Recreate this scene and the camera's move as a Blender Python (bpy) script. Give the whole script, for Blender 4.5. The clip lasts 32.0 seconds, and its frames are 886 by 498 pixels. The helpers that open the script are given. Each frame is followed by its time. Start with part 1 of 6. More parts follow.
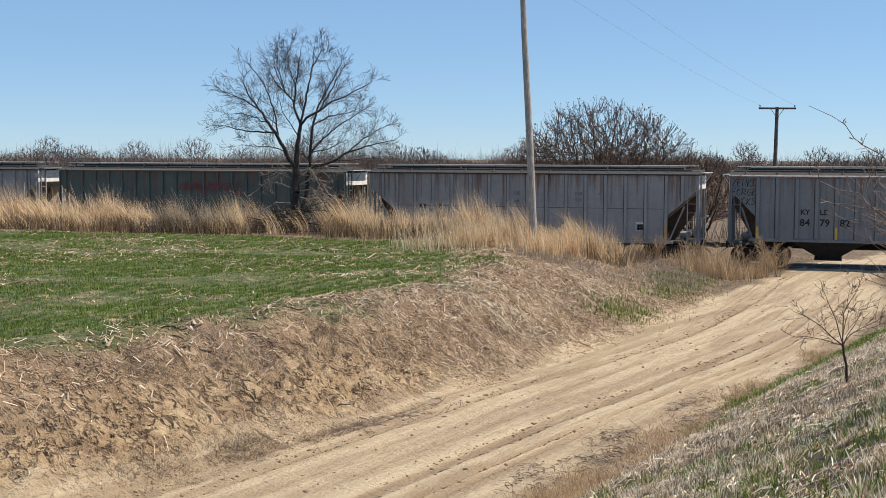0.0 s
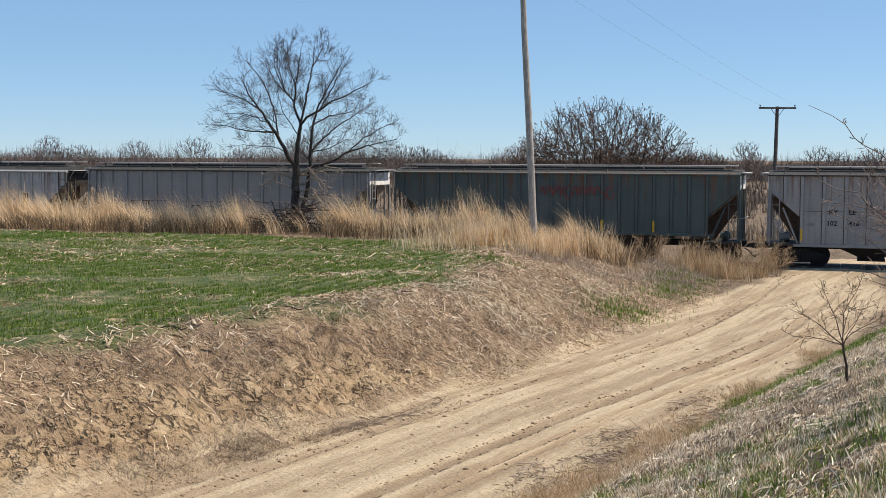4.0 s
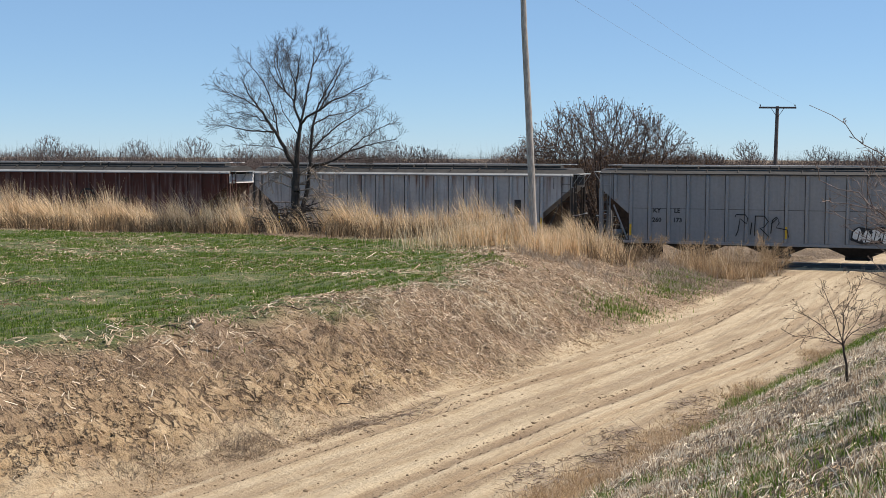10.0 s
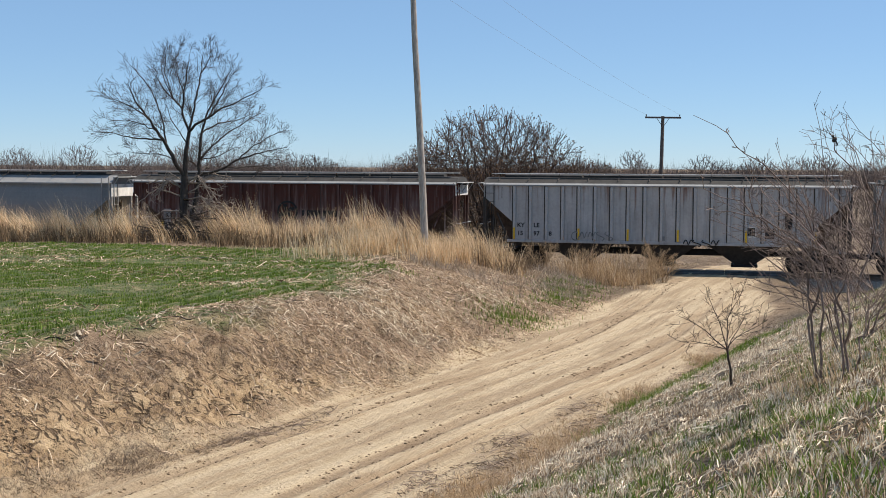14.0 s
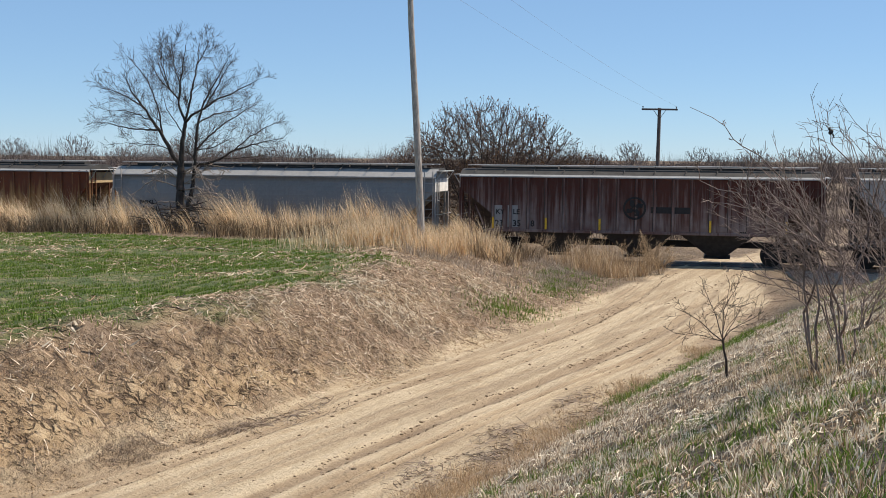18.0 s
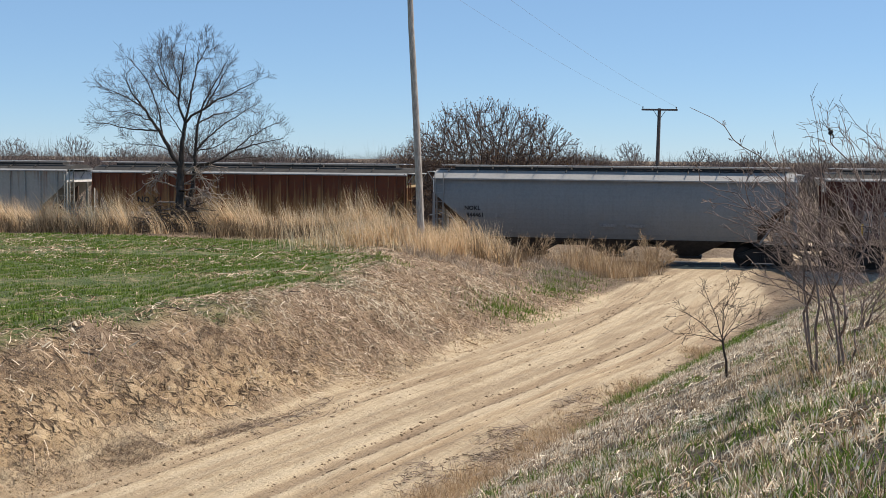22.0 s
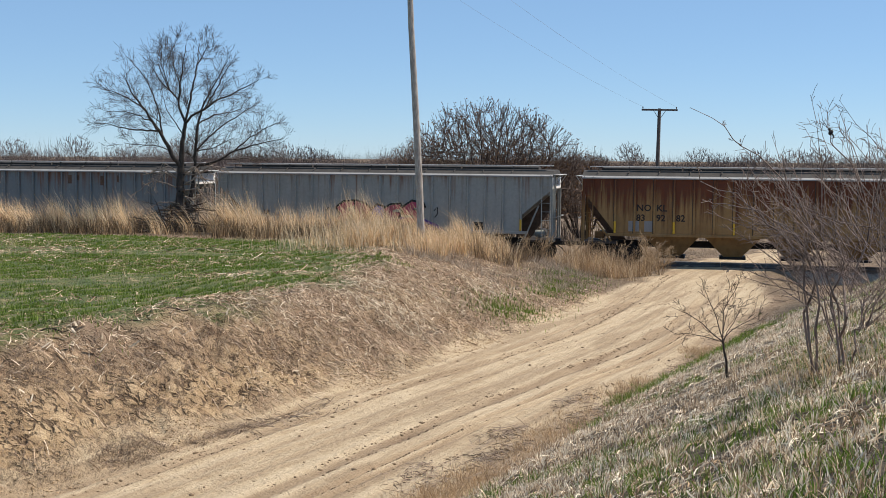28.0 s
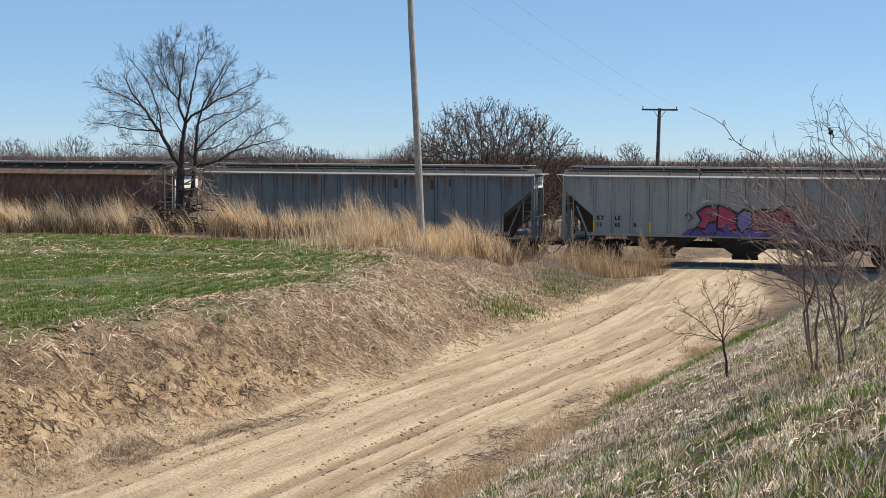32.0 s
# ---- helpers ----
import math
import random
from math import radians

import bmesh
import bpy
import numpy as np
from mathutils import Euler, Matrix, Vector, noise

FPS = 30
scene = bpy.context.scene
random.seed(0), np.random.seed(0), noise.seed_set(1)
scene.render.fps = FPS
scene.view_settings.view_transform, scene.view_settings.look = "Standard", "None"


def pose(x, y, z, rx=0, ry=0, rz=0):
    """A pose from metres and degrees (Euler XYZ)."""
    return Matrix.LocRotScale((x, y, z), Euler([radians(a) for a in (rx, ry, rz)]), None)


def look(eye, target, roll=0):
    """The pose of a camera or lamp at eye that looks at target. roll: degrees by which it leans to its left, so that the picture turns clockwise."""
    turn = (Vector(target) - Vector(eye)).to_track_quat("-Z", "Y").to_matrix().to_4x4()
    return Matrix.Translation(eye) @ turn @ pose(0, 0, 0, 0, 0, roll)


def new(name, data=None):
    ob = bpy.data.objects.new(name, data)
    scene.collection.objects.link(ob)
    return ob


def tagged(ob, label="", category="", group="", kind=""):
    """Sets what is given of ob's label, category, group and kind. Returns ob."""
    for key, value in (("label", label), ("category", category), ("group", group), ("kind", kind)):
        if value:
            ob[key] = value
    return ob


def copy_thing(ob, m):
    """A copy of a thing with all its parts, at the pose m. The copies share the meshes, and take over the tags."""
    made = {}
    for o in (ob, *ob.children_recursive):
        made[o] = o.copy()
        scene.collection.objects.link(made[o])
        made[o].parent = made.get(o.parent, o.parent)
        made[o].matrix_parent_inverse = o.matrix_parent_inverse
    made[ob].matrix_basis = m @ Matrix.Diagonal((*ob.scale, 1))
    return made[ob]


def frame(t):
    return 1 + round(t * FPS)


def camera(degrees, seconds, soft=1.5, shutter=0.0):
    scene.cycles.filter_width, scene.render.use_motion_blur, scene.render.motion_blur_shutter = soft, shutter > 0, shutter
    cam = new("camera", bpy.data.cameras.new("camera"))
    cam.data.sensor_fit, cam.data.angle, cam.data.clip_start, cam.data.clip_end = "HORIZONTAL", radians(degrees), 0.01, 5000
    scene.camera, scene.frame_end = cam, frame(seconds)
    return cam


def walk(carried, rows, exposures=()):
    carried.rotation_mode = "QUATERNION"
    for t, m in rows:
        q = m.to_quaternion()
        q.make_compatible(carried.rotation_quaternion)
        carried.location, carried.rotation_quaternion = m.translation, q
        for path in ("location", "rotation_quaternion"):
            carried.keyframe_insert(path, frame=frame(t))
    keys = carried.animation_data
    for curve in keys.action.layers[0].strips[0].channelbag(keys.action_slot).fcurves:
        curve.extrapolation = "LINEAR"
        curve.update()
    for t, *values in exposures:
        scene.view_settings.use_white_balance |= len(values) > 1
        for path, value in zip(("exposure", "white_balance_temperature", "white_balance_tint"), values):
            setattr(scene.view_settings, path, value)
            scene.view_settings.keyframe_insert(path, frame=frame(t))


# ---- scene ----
import collections
cam = camera(38.42, 32.0, soft=0.35)
EYE = 5.0  # eye height over the rail head, m


def eye_pose(turn, down, lean):
    """The camera's pose: degrees turned to the right, tilted down and leaned."""
    return pose(0, 0, EYE, 90 - down, 0, -turn) @ pose(0, 0, 0, 0, 0, lean)


walk(cam, [
    (0.0, eye_pose(0.0, 4.09, 0.25)),
    (12.0, eye_pose(-0.01, 4.125, 0.25)),
    (12.5, eye_pose(0.038, 4.125, 0.26)),
    (13.0, eye_pose(0.581, 4.024, 0.227)),
    (13.5, eye_pose(2.807, 3.695, 0.22)),
    (14.0, eye_pose(4.893, 3.716, 0.346)),
    (14.5, eye_pose(5.175, 3.902, 0.454)),
    (16.5, eye_pose(5.065, 4.106, 0.5)),
    (19.0, eye_pose(5.065, 4.103, 0.49)),
    (25.0, eye_pose(5.064, 4.075, 0.47)),
    (32.0, eye_pose(5.06, 4.085, 0.45)),
], exposures=[(0.0, 0.355, 6230, 9), (32.0, 0.355, 6230, 9)])

# ---- light ----
SUN_UP, SUN_FROM = radians(55), Vector((0.977, 0.212))
world = bpy.data.worlds.new("sky")
scene.world = world
world.use_nodes = True
wn, wl = world.node_tree.nodes, world.node_tree.links
sky = wn.new("ShaderNodeTexSky")
sky.sky_type, sky.sun_disc = "NISHITA", False
sky.sun_elevation, sky.sun_rotation = SUN_UP, math.atan2(SUN_FROM.x, SUN_FROM.y)
sky.altitude, sky.air_density, sky.dust_density, sky.ozone_density = 3000, 1.0, 0.0, 4.0
wn["Background"].inputs["Strength"].default_value = 0.084
tone = wn.new("ShaderNodeMix")
tone.data_type, tone.blend_type = "RGBA", "MULTIPLY"
tone.inputs["Factor"].default_value, tone.inputs[7].default_value = 1.0, (0.945, 0.98, 1.04, 1)
wl.new(sky.outputs["Color"], tone.inputs[6])
haze = wn.new("ShaderNodeMix")
haze.data_type = "RGBA"
haze.inputs["Factor"].default_value, haze.inputs[7].default_value = 0.4, (3.5, 5.5, 7.6, 1)
wl.new(tone.outputs[2], haze.inputs[6])
wl.new(haze.outputs[2], wn["Background"].inputs["Color"])
sun_data = bpy.data.lights.new("sun", "SUN")
sun_data.energy, sun_data.angle, sun_data.color = 5.0, radians(0.53), (1.0, 0.86, 0.70)
sun = new("sun", sun_data)
sun.matrix_world = look((SUN_FROM.x * 60, SUN_FROM.y * 60, 60 * math.tan(SUN_UP) * SUN_FROM.length), (0, 0, 0))

# ---- plan: the track and the road in their own coordinates ----
TH = math.atan(0.32)
TE, TN = (math.cos(TH), -math.sin(TH)), (math.sin(TH), math.cos(TH))
TRACK = 62.56  # distance of the track's centre line from the eye, m


def along(s, d, z=0.0):
    """World place from the way along the track and the distance across it."""
    return Vector((s * TE[0] + d * TN[0], s * TE[1] + d * TN[1], z))


def smooth(v):
    v = np.clip(v, 0, 1)
    return v * v * (3 - 2 * v)


def hash2(i, j, seed):
    v = np.sin(i * 127.1 + j * 311.7 + seed * 74.7) * 43758.5453
    return v - np.floor(v)


def vnoise(x, y, seed=0):
    """Smooth value noise, 0 to 1, one cell a metre."""
    i, j = np.floor(x), np.floor(y)
    u, v = x - i, y - j
    u, v = u * u * (3 - 2 * u), v * v * (3 - 2 * v)
    a, b = hash2(i, j, seed), hash2(i + 1, j, seed)
    c, d = hash2(i, j + 1, seed), hash2(i + 1, j + 1, seed)
    return (a * (1 - u) + b * u) * (1 - v) + (c * (1 - u) + d * u) * v


def cells(x, y, seed):
    """Distance from the joints between uneven cells one metre across: 0 on a joint."""
    i, j = np.floor(x), np.floor(y)
    f1, f2 = np.full(np.shape(x), 9.0), np.full(np.shape(x), 9.0)
    for a in (-1, 0, 1):
        for b in (-1, 0, 1):
            d = np.hypot(i + a + hash2(i + a, j + b, seed) - x, j + b + hash2(i + a, j + b, seed + 5) - y)
            f2 = np.minimum(f2, np.maximum(f1, d))
            f1 = np.minimum(f1, d)
    return f2 - f1


def road_rq(x, y):
    """Distance right of the road's middle and way along the road."""
    q = 0.5 * x + 0.866 * y
    r = 0.866 * x - 0.5 * y + 11.03
    return r + 2.2 * smooth((q - 32) / 28), q


def from_rq(r, q):
    r0 = r - 2.2 * smooth((q - 32) / 28) - 11.03
    return 0.866 * r0 + 0.5 * q, -0.5 * r0 + 0.866 * q


def field_edge(q, d):
    """How far left of the road the field's level begins."""
    return 6.4 + 0.20 * np.maximum(0, d - 33) + 0.22 * np.maximum(0, d - 40) + 0.7 * (vnoise(q * 0.22, q * 0 + 3.3, 5) - 0.5)


# wheel tracks of the road: distance right of its middle, half width, depth, how dark the packed soil is
RUTS = ((-3.0, 0.05, 0.02, 0.5), (-2.78, 0.05, 0.022, 0.55), (-2.27, 0.13, 0.045, 0.75), (-1.45, 0.10, 0.02, 0.2), (-0.75, 0.08, 0.018, 0.25), (0.18, 0.17, 0.05, 1.0),
        (0.84, 0.07, 0.04, 0.8), (1.12, 0.06, 0.025, 0.5), (1.75, 0.09, 0.02, 0.3))


def rut_way(r0, q):
    """How far a wheel track wanders aside along the road."""
    return 0.85 * smooth((q - 19) / 22) + 0.16 * (vnoise(q * 0.12, q * 0 + r0, 11) - 0.5)


def ground_z(x, y, fine=True):
    x, y = np.asarray(x, float), np.asarray(y, float)
    r, q = road_rq(x, y)
    d = TN[0] * x + TN[1] * y
    base = -0.5
    top = field_edge(q, d)
    toe = 3.0 - 0.8 * smooth((d - 44) / 12)
    t = np.clip((-r - toe) / (top - toe), 0, 1)
    zl = -0.32 + 1.82 * (0.55 * t + 0.45 * smooth(t))
    zl = np.where(r < 0, zl, -0.32)
    right = np.clip(r - 2.9, 0, None)
    zr = 0.4625 * np.minimum(right, 8.2) * smooth(right / 1.6 + 0.25) + 0.05 * np.clip(right - 8.2, 0, 30)
    zr = zr * (1 - smooth((d - 34) / 20))
    z = np.where(r < 0, zl, -0.32 + zr)
    z = base + (z - base) * (1 - smooth((d - 55.0) / 4.5))
    z = np.where(d > 60, base, z)
    # the road climbs to the rail head at the crossing
    lift = smooth((d - 48) / 11.5) * (1 - smooth((d - 66) / 8)) * (1 - smooth((np.abs(r) - 2.3) / 1.6))
    z = z + (-0.015 - z) * lift
    if fine:
        on = (1 - smooth((np.abs(r) - 2.4) / 1.0))
        ruts = 0
        for r0, w, h, _ in RUTS:
            e = (r - r0 - rut_way(r0, q)) / w
            ruts = ruts - h * np.exp(-e * e) + 0.55 * h * np.exp(-(np.abs(e) - 1.9) ** 2 * 2.2)
        z = z + on * ruts * (1 - 0.8 * lift)
        rough = 1 - 0.75 * on
        far = 1 - smooth((np.hypot(x, y) - 90) / 60)
        bank = smooth((-r - 2.7) / 1.2) * (1 - smooth((-r - top) / 2))
        z = z + far * rough * (0.16 * (vnoise(x * 0.5, y * 0.5, 1) - 0.5) + 0.08 * (vnoise(x * 1.9, y * 1.9, 2) - 0.5)
                               + 0.035 * (vnoise(x * 5.3, y * 5.3, 3) - 0.5))
        z = z + far * bank * (0.26 * (vnoise(r * 0.9, q * 1.6, 7) - 0.5) + 0.22 * np.abs(vnoise(x * 2.6, y * 2.6, 8) - 0.5) + 0.10 * np.abs(vnoise(x * 5.5, y * 5.5, 9) - 0.5))
        # dried lumps and cracks where the bank is bare
        bare = np.exp(-((r + 4.2) / 0.9) ** 2) * (1 - smooth((q - 22) / 6)) * smooth((vnoise(x * 0.8, y * 0.8, 75) - 0.25) / 0.3)
        k = bare > 0.03
        if np.any(k):
            c = np.zeros_like(z)
            wx, wy = x[k] + 0.12 * vnoise(x[k] * 4, y[k] * 4, 76), y[k] + 0.12 * vnoise(x[k] * 4, y[k] * 4, 77)
            c[k] = np.minimum(cells(wx * 3.4, wy * 4.2, 78), 0.18) / 0.18 + 0.5 * np.minimum(cells(wx * 7, wy * 8, 79), 0.2) / 0.2
            z = z + 0.10 * bare * (c - 1.2)
    return z


def gz(x, y):
    return float(ground_z(np.array([x]), np.array([y]))[0])


# ---- mesh helpers ----
def mesh_of(name, verts, faces, materials=()):
    me = bpy.data.meshes.new(name)
    me.from_pydata([tuple(v) for v in verts], [], faces)
    for m in materials:
        me.materials.append(m)
    return me


def mesh_np(name, verts, quads=None, tris=None, materials=(), smooth_shade=False):
    """A mesh from arrays of places and of corner numbers."""
    loops, starts, n = [], [], 0
    for f in (quads, tris):
        if f is not None and len(f):
            k = f.shape[1]
            loops.append(f.ravel())
            starts.append(n + np.arange(len(f)) * k)
            n += f.size
    loops, starts = np.concatenate(loops), np.concatenate(starts)
    me = bpy.data.meshes.new(name)
    me.vertices.add(len(verts))
    me.vertices.foreach_set("co", np.asarray(verts, np.float32).ravel())
    me.loops.add(len(loops))
    me.loops.foreach_set("vertex_index", loops.astype(np.int32))
    me.polygons.add(len(starts))
    me.polygons.foreach_set("loop_start", starts.astype(np.int32))
    for m in materials:
        me.materials.append(m)
    me.update(calc_edges=True)
    if smooth_shade:
        me.polygons.foreach_set("use_smooth", np.ones(len(starts), bool))
    return me


class Shape:
    """Gathers boxes, rods and prisms into one mesh."""

    def __init__(self):
        self.v, self.f = [], []

    def add(self, verts, faces):
        n = len(self.v)
        self.v += [tuple(p) for p in verts]
        self.f += [tuple(n + i for i in f) for f in faces]
        return self

    def box(self, x0, x1, y0, y1, z0, z1, b=0.0, m=None):
        bm = bmesh.new()
        bmesh.ops.create_cube(bm, size=1)
        for p in bm.verts:
            p.co = Vector((x0 + (p.co.x + 0.5) * (x1 - x0), y0 + (p.co.y + 0.5) * (y1 - y0), z0 + (p.co.z + 0.5) * (z1 - z0)))
        if b:
            bmesh.ops.bevel(bm, geom=bm.edges[:], offset=b, segments=1, affect="EDGES")
        return self.take(bm, m)

    def take(self, bm, m=None):
        bm.verts.index_update()
        self.add([(m @ p.co) if m else p.co for p in bm.verts], [[p.index for p in f.verts] for f in bm.faces])
        bm.free()
        return self

    def rod(self, p, q, r, r1=None, n=6):
        p, q = Vector(p), Vector(q)
        r1 = r if r1 is None else r1
        w = (q - p).normalized()
        a = w.orthogonal().normalized()
        c = w.cross(a)
        ring = [(math.cos(2 * math.pi * i / n), math.sin(2 * math.pi * i / n)) for i in range(n)]
        vs = [p + (a * u + c * v) * r for u, v in ring] + [q + (a * u + c * v) * r1 for u, v in ring]
        fs = [(i, (i + 1) % n, n + (i + 1) % n, n + i) for i in range(n)] + [tuple(range(n))[::-1], tuple(range(n, 2 * n))]
        return self.add(vs, fs)

    def path(self, pts, r, n=6):
        for p, q in zip(pts[:-1], pts[1:]):
            self.rod(p, q, r, n=n)
        return self

    def prism(self, outline, y0, y1):
        """An outline in x and z, carried from y0 to y1."""
        n = len(outline)
        vs = [(x, y0, z) for x, z in outline] + [(x, y1, z) for x, z in outline]
        fs = [tuple(range(n)), tuple(range(n, 2 * n))[::-1]] + [(i, n + i, n + (i + 1) % n, (i + 1) % n) for i in range(n)]
        return self.add(vs, fs)

    def extrude_x(self, outline, x0, x1):
        """An outline in y and z, carried from x0 to x1."""
        n = len(outline)
        vs = [(x0, y, z) for y, z in outline] + [(x1, y, z) for y, z in outline]
        fs = [tuple(range(n))[::-1], tuple(range(n, 2 * n))] + [(i, (i + 1) % n, n + (i + 1) % n, n + i) for i in range(n)]
        return self.add(vs, fs)

    def mesh(self, name, *materials):
        me = mesh_of(name, self.v, self.f, materials)
        bm = bmesh.new()
        bm.from_mesh(me)
        bmesh.ops.recalc_face_normals(bm, faces=bm.faces)
        bm.to_mesh(me)
        bm.free()
        return me


def part(name, shape, material, parent, label=""):
    """One mesh object under a thing or under a part; shape is a Shape, a bmesh or a ready mesh."""
    if isinstance(shape, Shape):
        me = shape.mesh(name, material)
    elif isinstance(shape, bmesh.types.BMesh):
        me = bpy.data.meshes.new(name)
        shape.to_mesh(me)
        shape.free()
        me.materials.append(material)
    else:
        me = shape
    ob = new(name, me)
    ob.parent = parent
    if label:
        tagged(ob, label)
    return ob


def tubes(p0, p1, r0, r1, n=3):
    """Many thin tapered rods as arrays of places and quads."""
    p0, p1 = np.asarray(p0, float), np.asarray(p1, float)
    w = p1 - p0
    w /= np.linalg.norm(w, axis=1, keepdims=True) + 1e-9
    h = np.where(np.abs(w[:, 2:3]) > 0.8, np.array([[1.0, 0, 0]]), np.array([[0, 0, 1.0]]))
    a = np.cross(w, h)
    a /= np.linalg.norm(a, axis=1, keepdims=True) + 1e-9
    b = np.cross(w, a)
    ang = 2 * np.pi * np.arange(n) / n
    off = a[:, None, :] * np.cos(ang)[None, :, None] + b[:, None, :] * np.sin(ang)[None, :, None]
    v = np.concatenate([p0[:, None] + off * np.asarray(r0)[:, None, None], p1[:, None] + off * np.asarray(r1)[:, None, None]], axis=1)
    k = np.arange(len(p0))[:, None, None] * 2 * n
    i = np.arange(n if n > 2 else 1)
    q = np.stack([i, (i + 1) % n, n + (i + 1) % n, n + i], axis=1)[None] + k
    return v.reshape(-1, 3), q.reshape(-1, 4)


def straws(name, x, y, length, width, material, seed, lift=0.03, along_way=None, spread_way=9.0):
    """Stalks that lie on the ground: each a slightly arched strip with both ends on the soil. Returns the mesh."""
    rng = np.random.default_rng(seed)
    n = len(x)
    L = length * rng.lognormal(-0.1, 0.5, n)
    w = width * rng.uniform(0.6, 1.4, n)
    a = rng.uniform(0, 2 * np.pi, n) if along_way is None else along_way + rng.normal(0, spread_way, n)
    dx, dy = np.cos(a) * L / 2, np.sin(a) * L / 2
    px, py = -np.sin(a) * w / 2, np.cos(a) * w / 2
    tilt = rng.uniform(-1, 1, n) * w * 0.6
    kick = np.where(rng.random(n) < 0.3, rng.uniform(0, 0.35, n) * L, 0)
    v = []
    for u in (-1, 0, 1):
        cx, cy = x + dx * u, y + dy * u
        cz = ground_z(cx, cy) + 0.006 + (lift * rng.random(n) if u == 0 else 0.004) + (kick if u == 1 else 0)
        v += [np.stack([cx - px, cy - py, cz - tilt], 1), np.stack([cx + px, cy + py, cz + tilt], 1)]
    V = np.stack(v, 1).reshape(-1, 3)
    o = np.arange(n)[:, None] * 6
    quads = np.concatenate([np.array([[0, 1, 3, 2]]) + o, np.array([[2, 3, 5, 4]]) + o])
    return mesh_np(name, V, quads, None, (material,))


def tufts(name, cx, cy, each, height, width, material, seed, spread_out=0.05, lean=0.9, bend=0.9):
    """Bunch grass: blades that curl outwards from the middle of each tuft. Returns the mesh."""
    rng = np.random.default_rng(seed)
    n = len(cx) * each
    size = np.repeat(rng.uniform(0.6, 1.3, len(cx)), each)
    az = rng.uniform(0, 2 * np.pi, n)
    out = np.abs(rng.normal(0, 1, n))
    x = np.repeat(cx, each) + np.cos(az) * out * spread_out * size
    y = np.repeat(cy, each) + np.sin(az) * out * spread_out * size
    h = height * size * rng.uniform(0.5, 1.25, n)
    wd = width * rng.uniform(0.6, 1.4, n)
    k = lean * rng.uniform(0.2, 1.7, n)
    dx, dy = np.cos(az) * k, np.sin(az) * k
    turn = rng.uniform(0, 2 * np.pi, n)
    side = np.stack([np.cos(turn), np.sin(turn), rng.uniform(-0.3, 0.3, n)], 1)
    base = np.stack([x, y, ground_z(x, y) - 0.01], 1)
    v = []
    for u in (0, 0.4, 0.75, 1.0):
        out_u = u * (1 - bend) + u * u * bend
        up_u = u - 0.45 * bend * u * u * np.minimum(k, 1.6)
        c = base + np.stack([dx * out_u * h, dy * out_u * h, up_u * h], 1) / np.sqrt(1 + 0.5 * k * k)[:, None]
        if u < 1:
            wk = (wd * (1 - 0.5 * u))[:, None]
            v += [c - side * wk / 2, c + side * wk / 2]
        else:
            v.append(c)
    V = np.stack(v, 1).reshape(-1, 3)
    o = np.arange(n)[:, None] * 7
    quads = np.concatenate([np.array([[0, 1, 3, 2]]) + o, np.array([[2, 3, 5, 4]]) + o])
    return mesh_np(name, V, quads, np.array([[4, 5, 6]]) + o, (material,))


def blades(name, pts, height, width, lean, material, seed, wind=(0, 0), flat=0.0, bend=0.5, seg=2):
    """Grass: each blade a bent strip with a pointed tip. Returns the mesh."""
    rng = np.random.default_rng(seed)
    n = len(pts)
    h = height * rng.uniform(0.55, 1.2, n) if np.isscalar(height) else height
    wd = width * rng.uniform(0.6, 1.3, n)
    az = rng.uniform(0, 2 * np.pi, n)
    lean_amt = np.abs(rng.normal(0, lean, n)) + flat
    dx, dy = np.cos(az) * lean_amt + wind[0], np.sin(az) * lean_amt + wind[1]
    turn = rng.uniform(0, 2 * np.pi, n)
    side = np.stack([np.cos(turn), np.sin(turn), np.zeros(n)], 1)
    v = []
    for k in range(seg + 1):
        u = k / seg
        curve = u * (1 - bend) + u * u * bend
        drop = 1 / np.sqrt(1 + (dx * u) ** 2 + (dy * u) ** 2)
        c = pts + np.stack([dx * curve * h * drop, dy * curve * h * drop, u * h * drop], 1)
        if k < seg:
            wk = (wd * (1 - 0.55 * u))[:, None]
            v += [c - side * wk / 2, c + side * wk / 2]
        else:
            v.append(c)
    m = len(v)
    V = np.stack(v, 1).reshape(-1, 3)
    o = np.arange(n)[:, None] * m
    quads = np.concatenate([np.array([[2 * k, 2 * k + 1, 2 * k + 3, 2 * k + 2]]) + o for k in range(seg - 1)]) if seg > 1 else None
    tris = np.array([[2 * seg - 2, 2 * seg - 1, 2 * seg]]) + o
    return mesh_np(name, V, quads, tris, (material,))


# ---- materials ----
def material(name, rough=0.8, metal=0.0):
    m = bpy.data.materials.new(name)
    m.use_nodes = True
    n = m.node_tree.nodes
    b = n["Principled BSDF"]
    b.inputs["Roughness"].default_value, b.inputs["Metallic"].default_value = rough, metal
    return m, n, m.node_tree.links, b


def noise_node(n, l, scale, detail=4, coord=None, rough=0.55):
    t = n.new("ShaderNodeTexNoise")
    t.inputs["Scale"].default_value, t.inputs["Detail"].default_value, t.inputs["Roughness"].default_value = scale, detail, rough
    if coord:
        l.new(coord, t.inputs["Vector"])
    return t


def ramp(n, l, fac, stops):
    r = n.new("ShaderNodeValToRGB")
    e = r.color_ramp.elements
    while len(e) < len(stops):
        e.new(0.5)
    for k, (p, c) in zip(e, stops):
        k.position, k.color = p, (*c, 1) if len(c) == 3 else c
    l.new(fac, r.inputs["Fac"])
    return r.outputs["Color"]


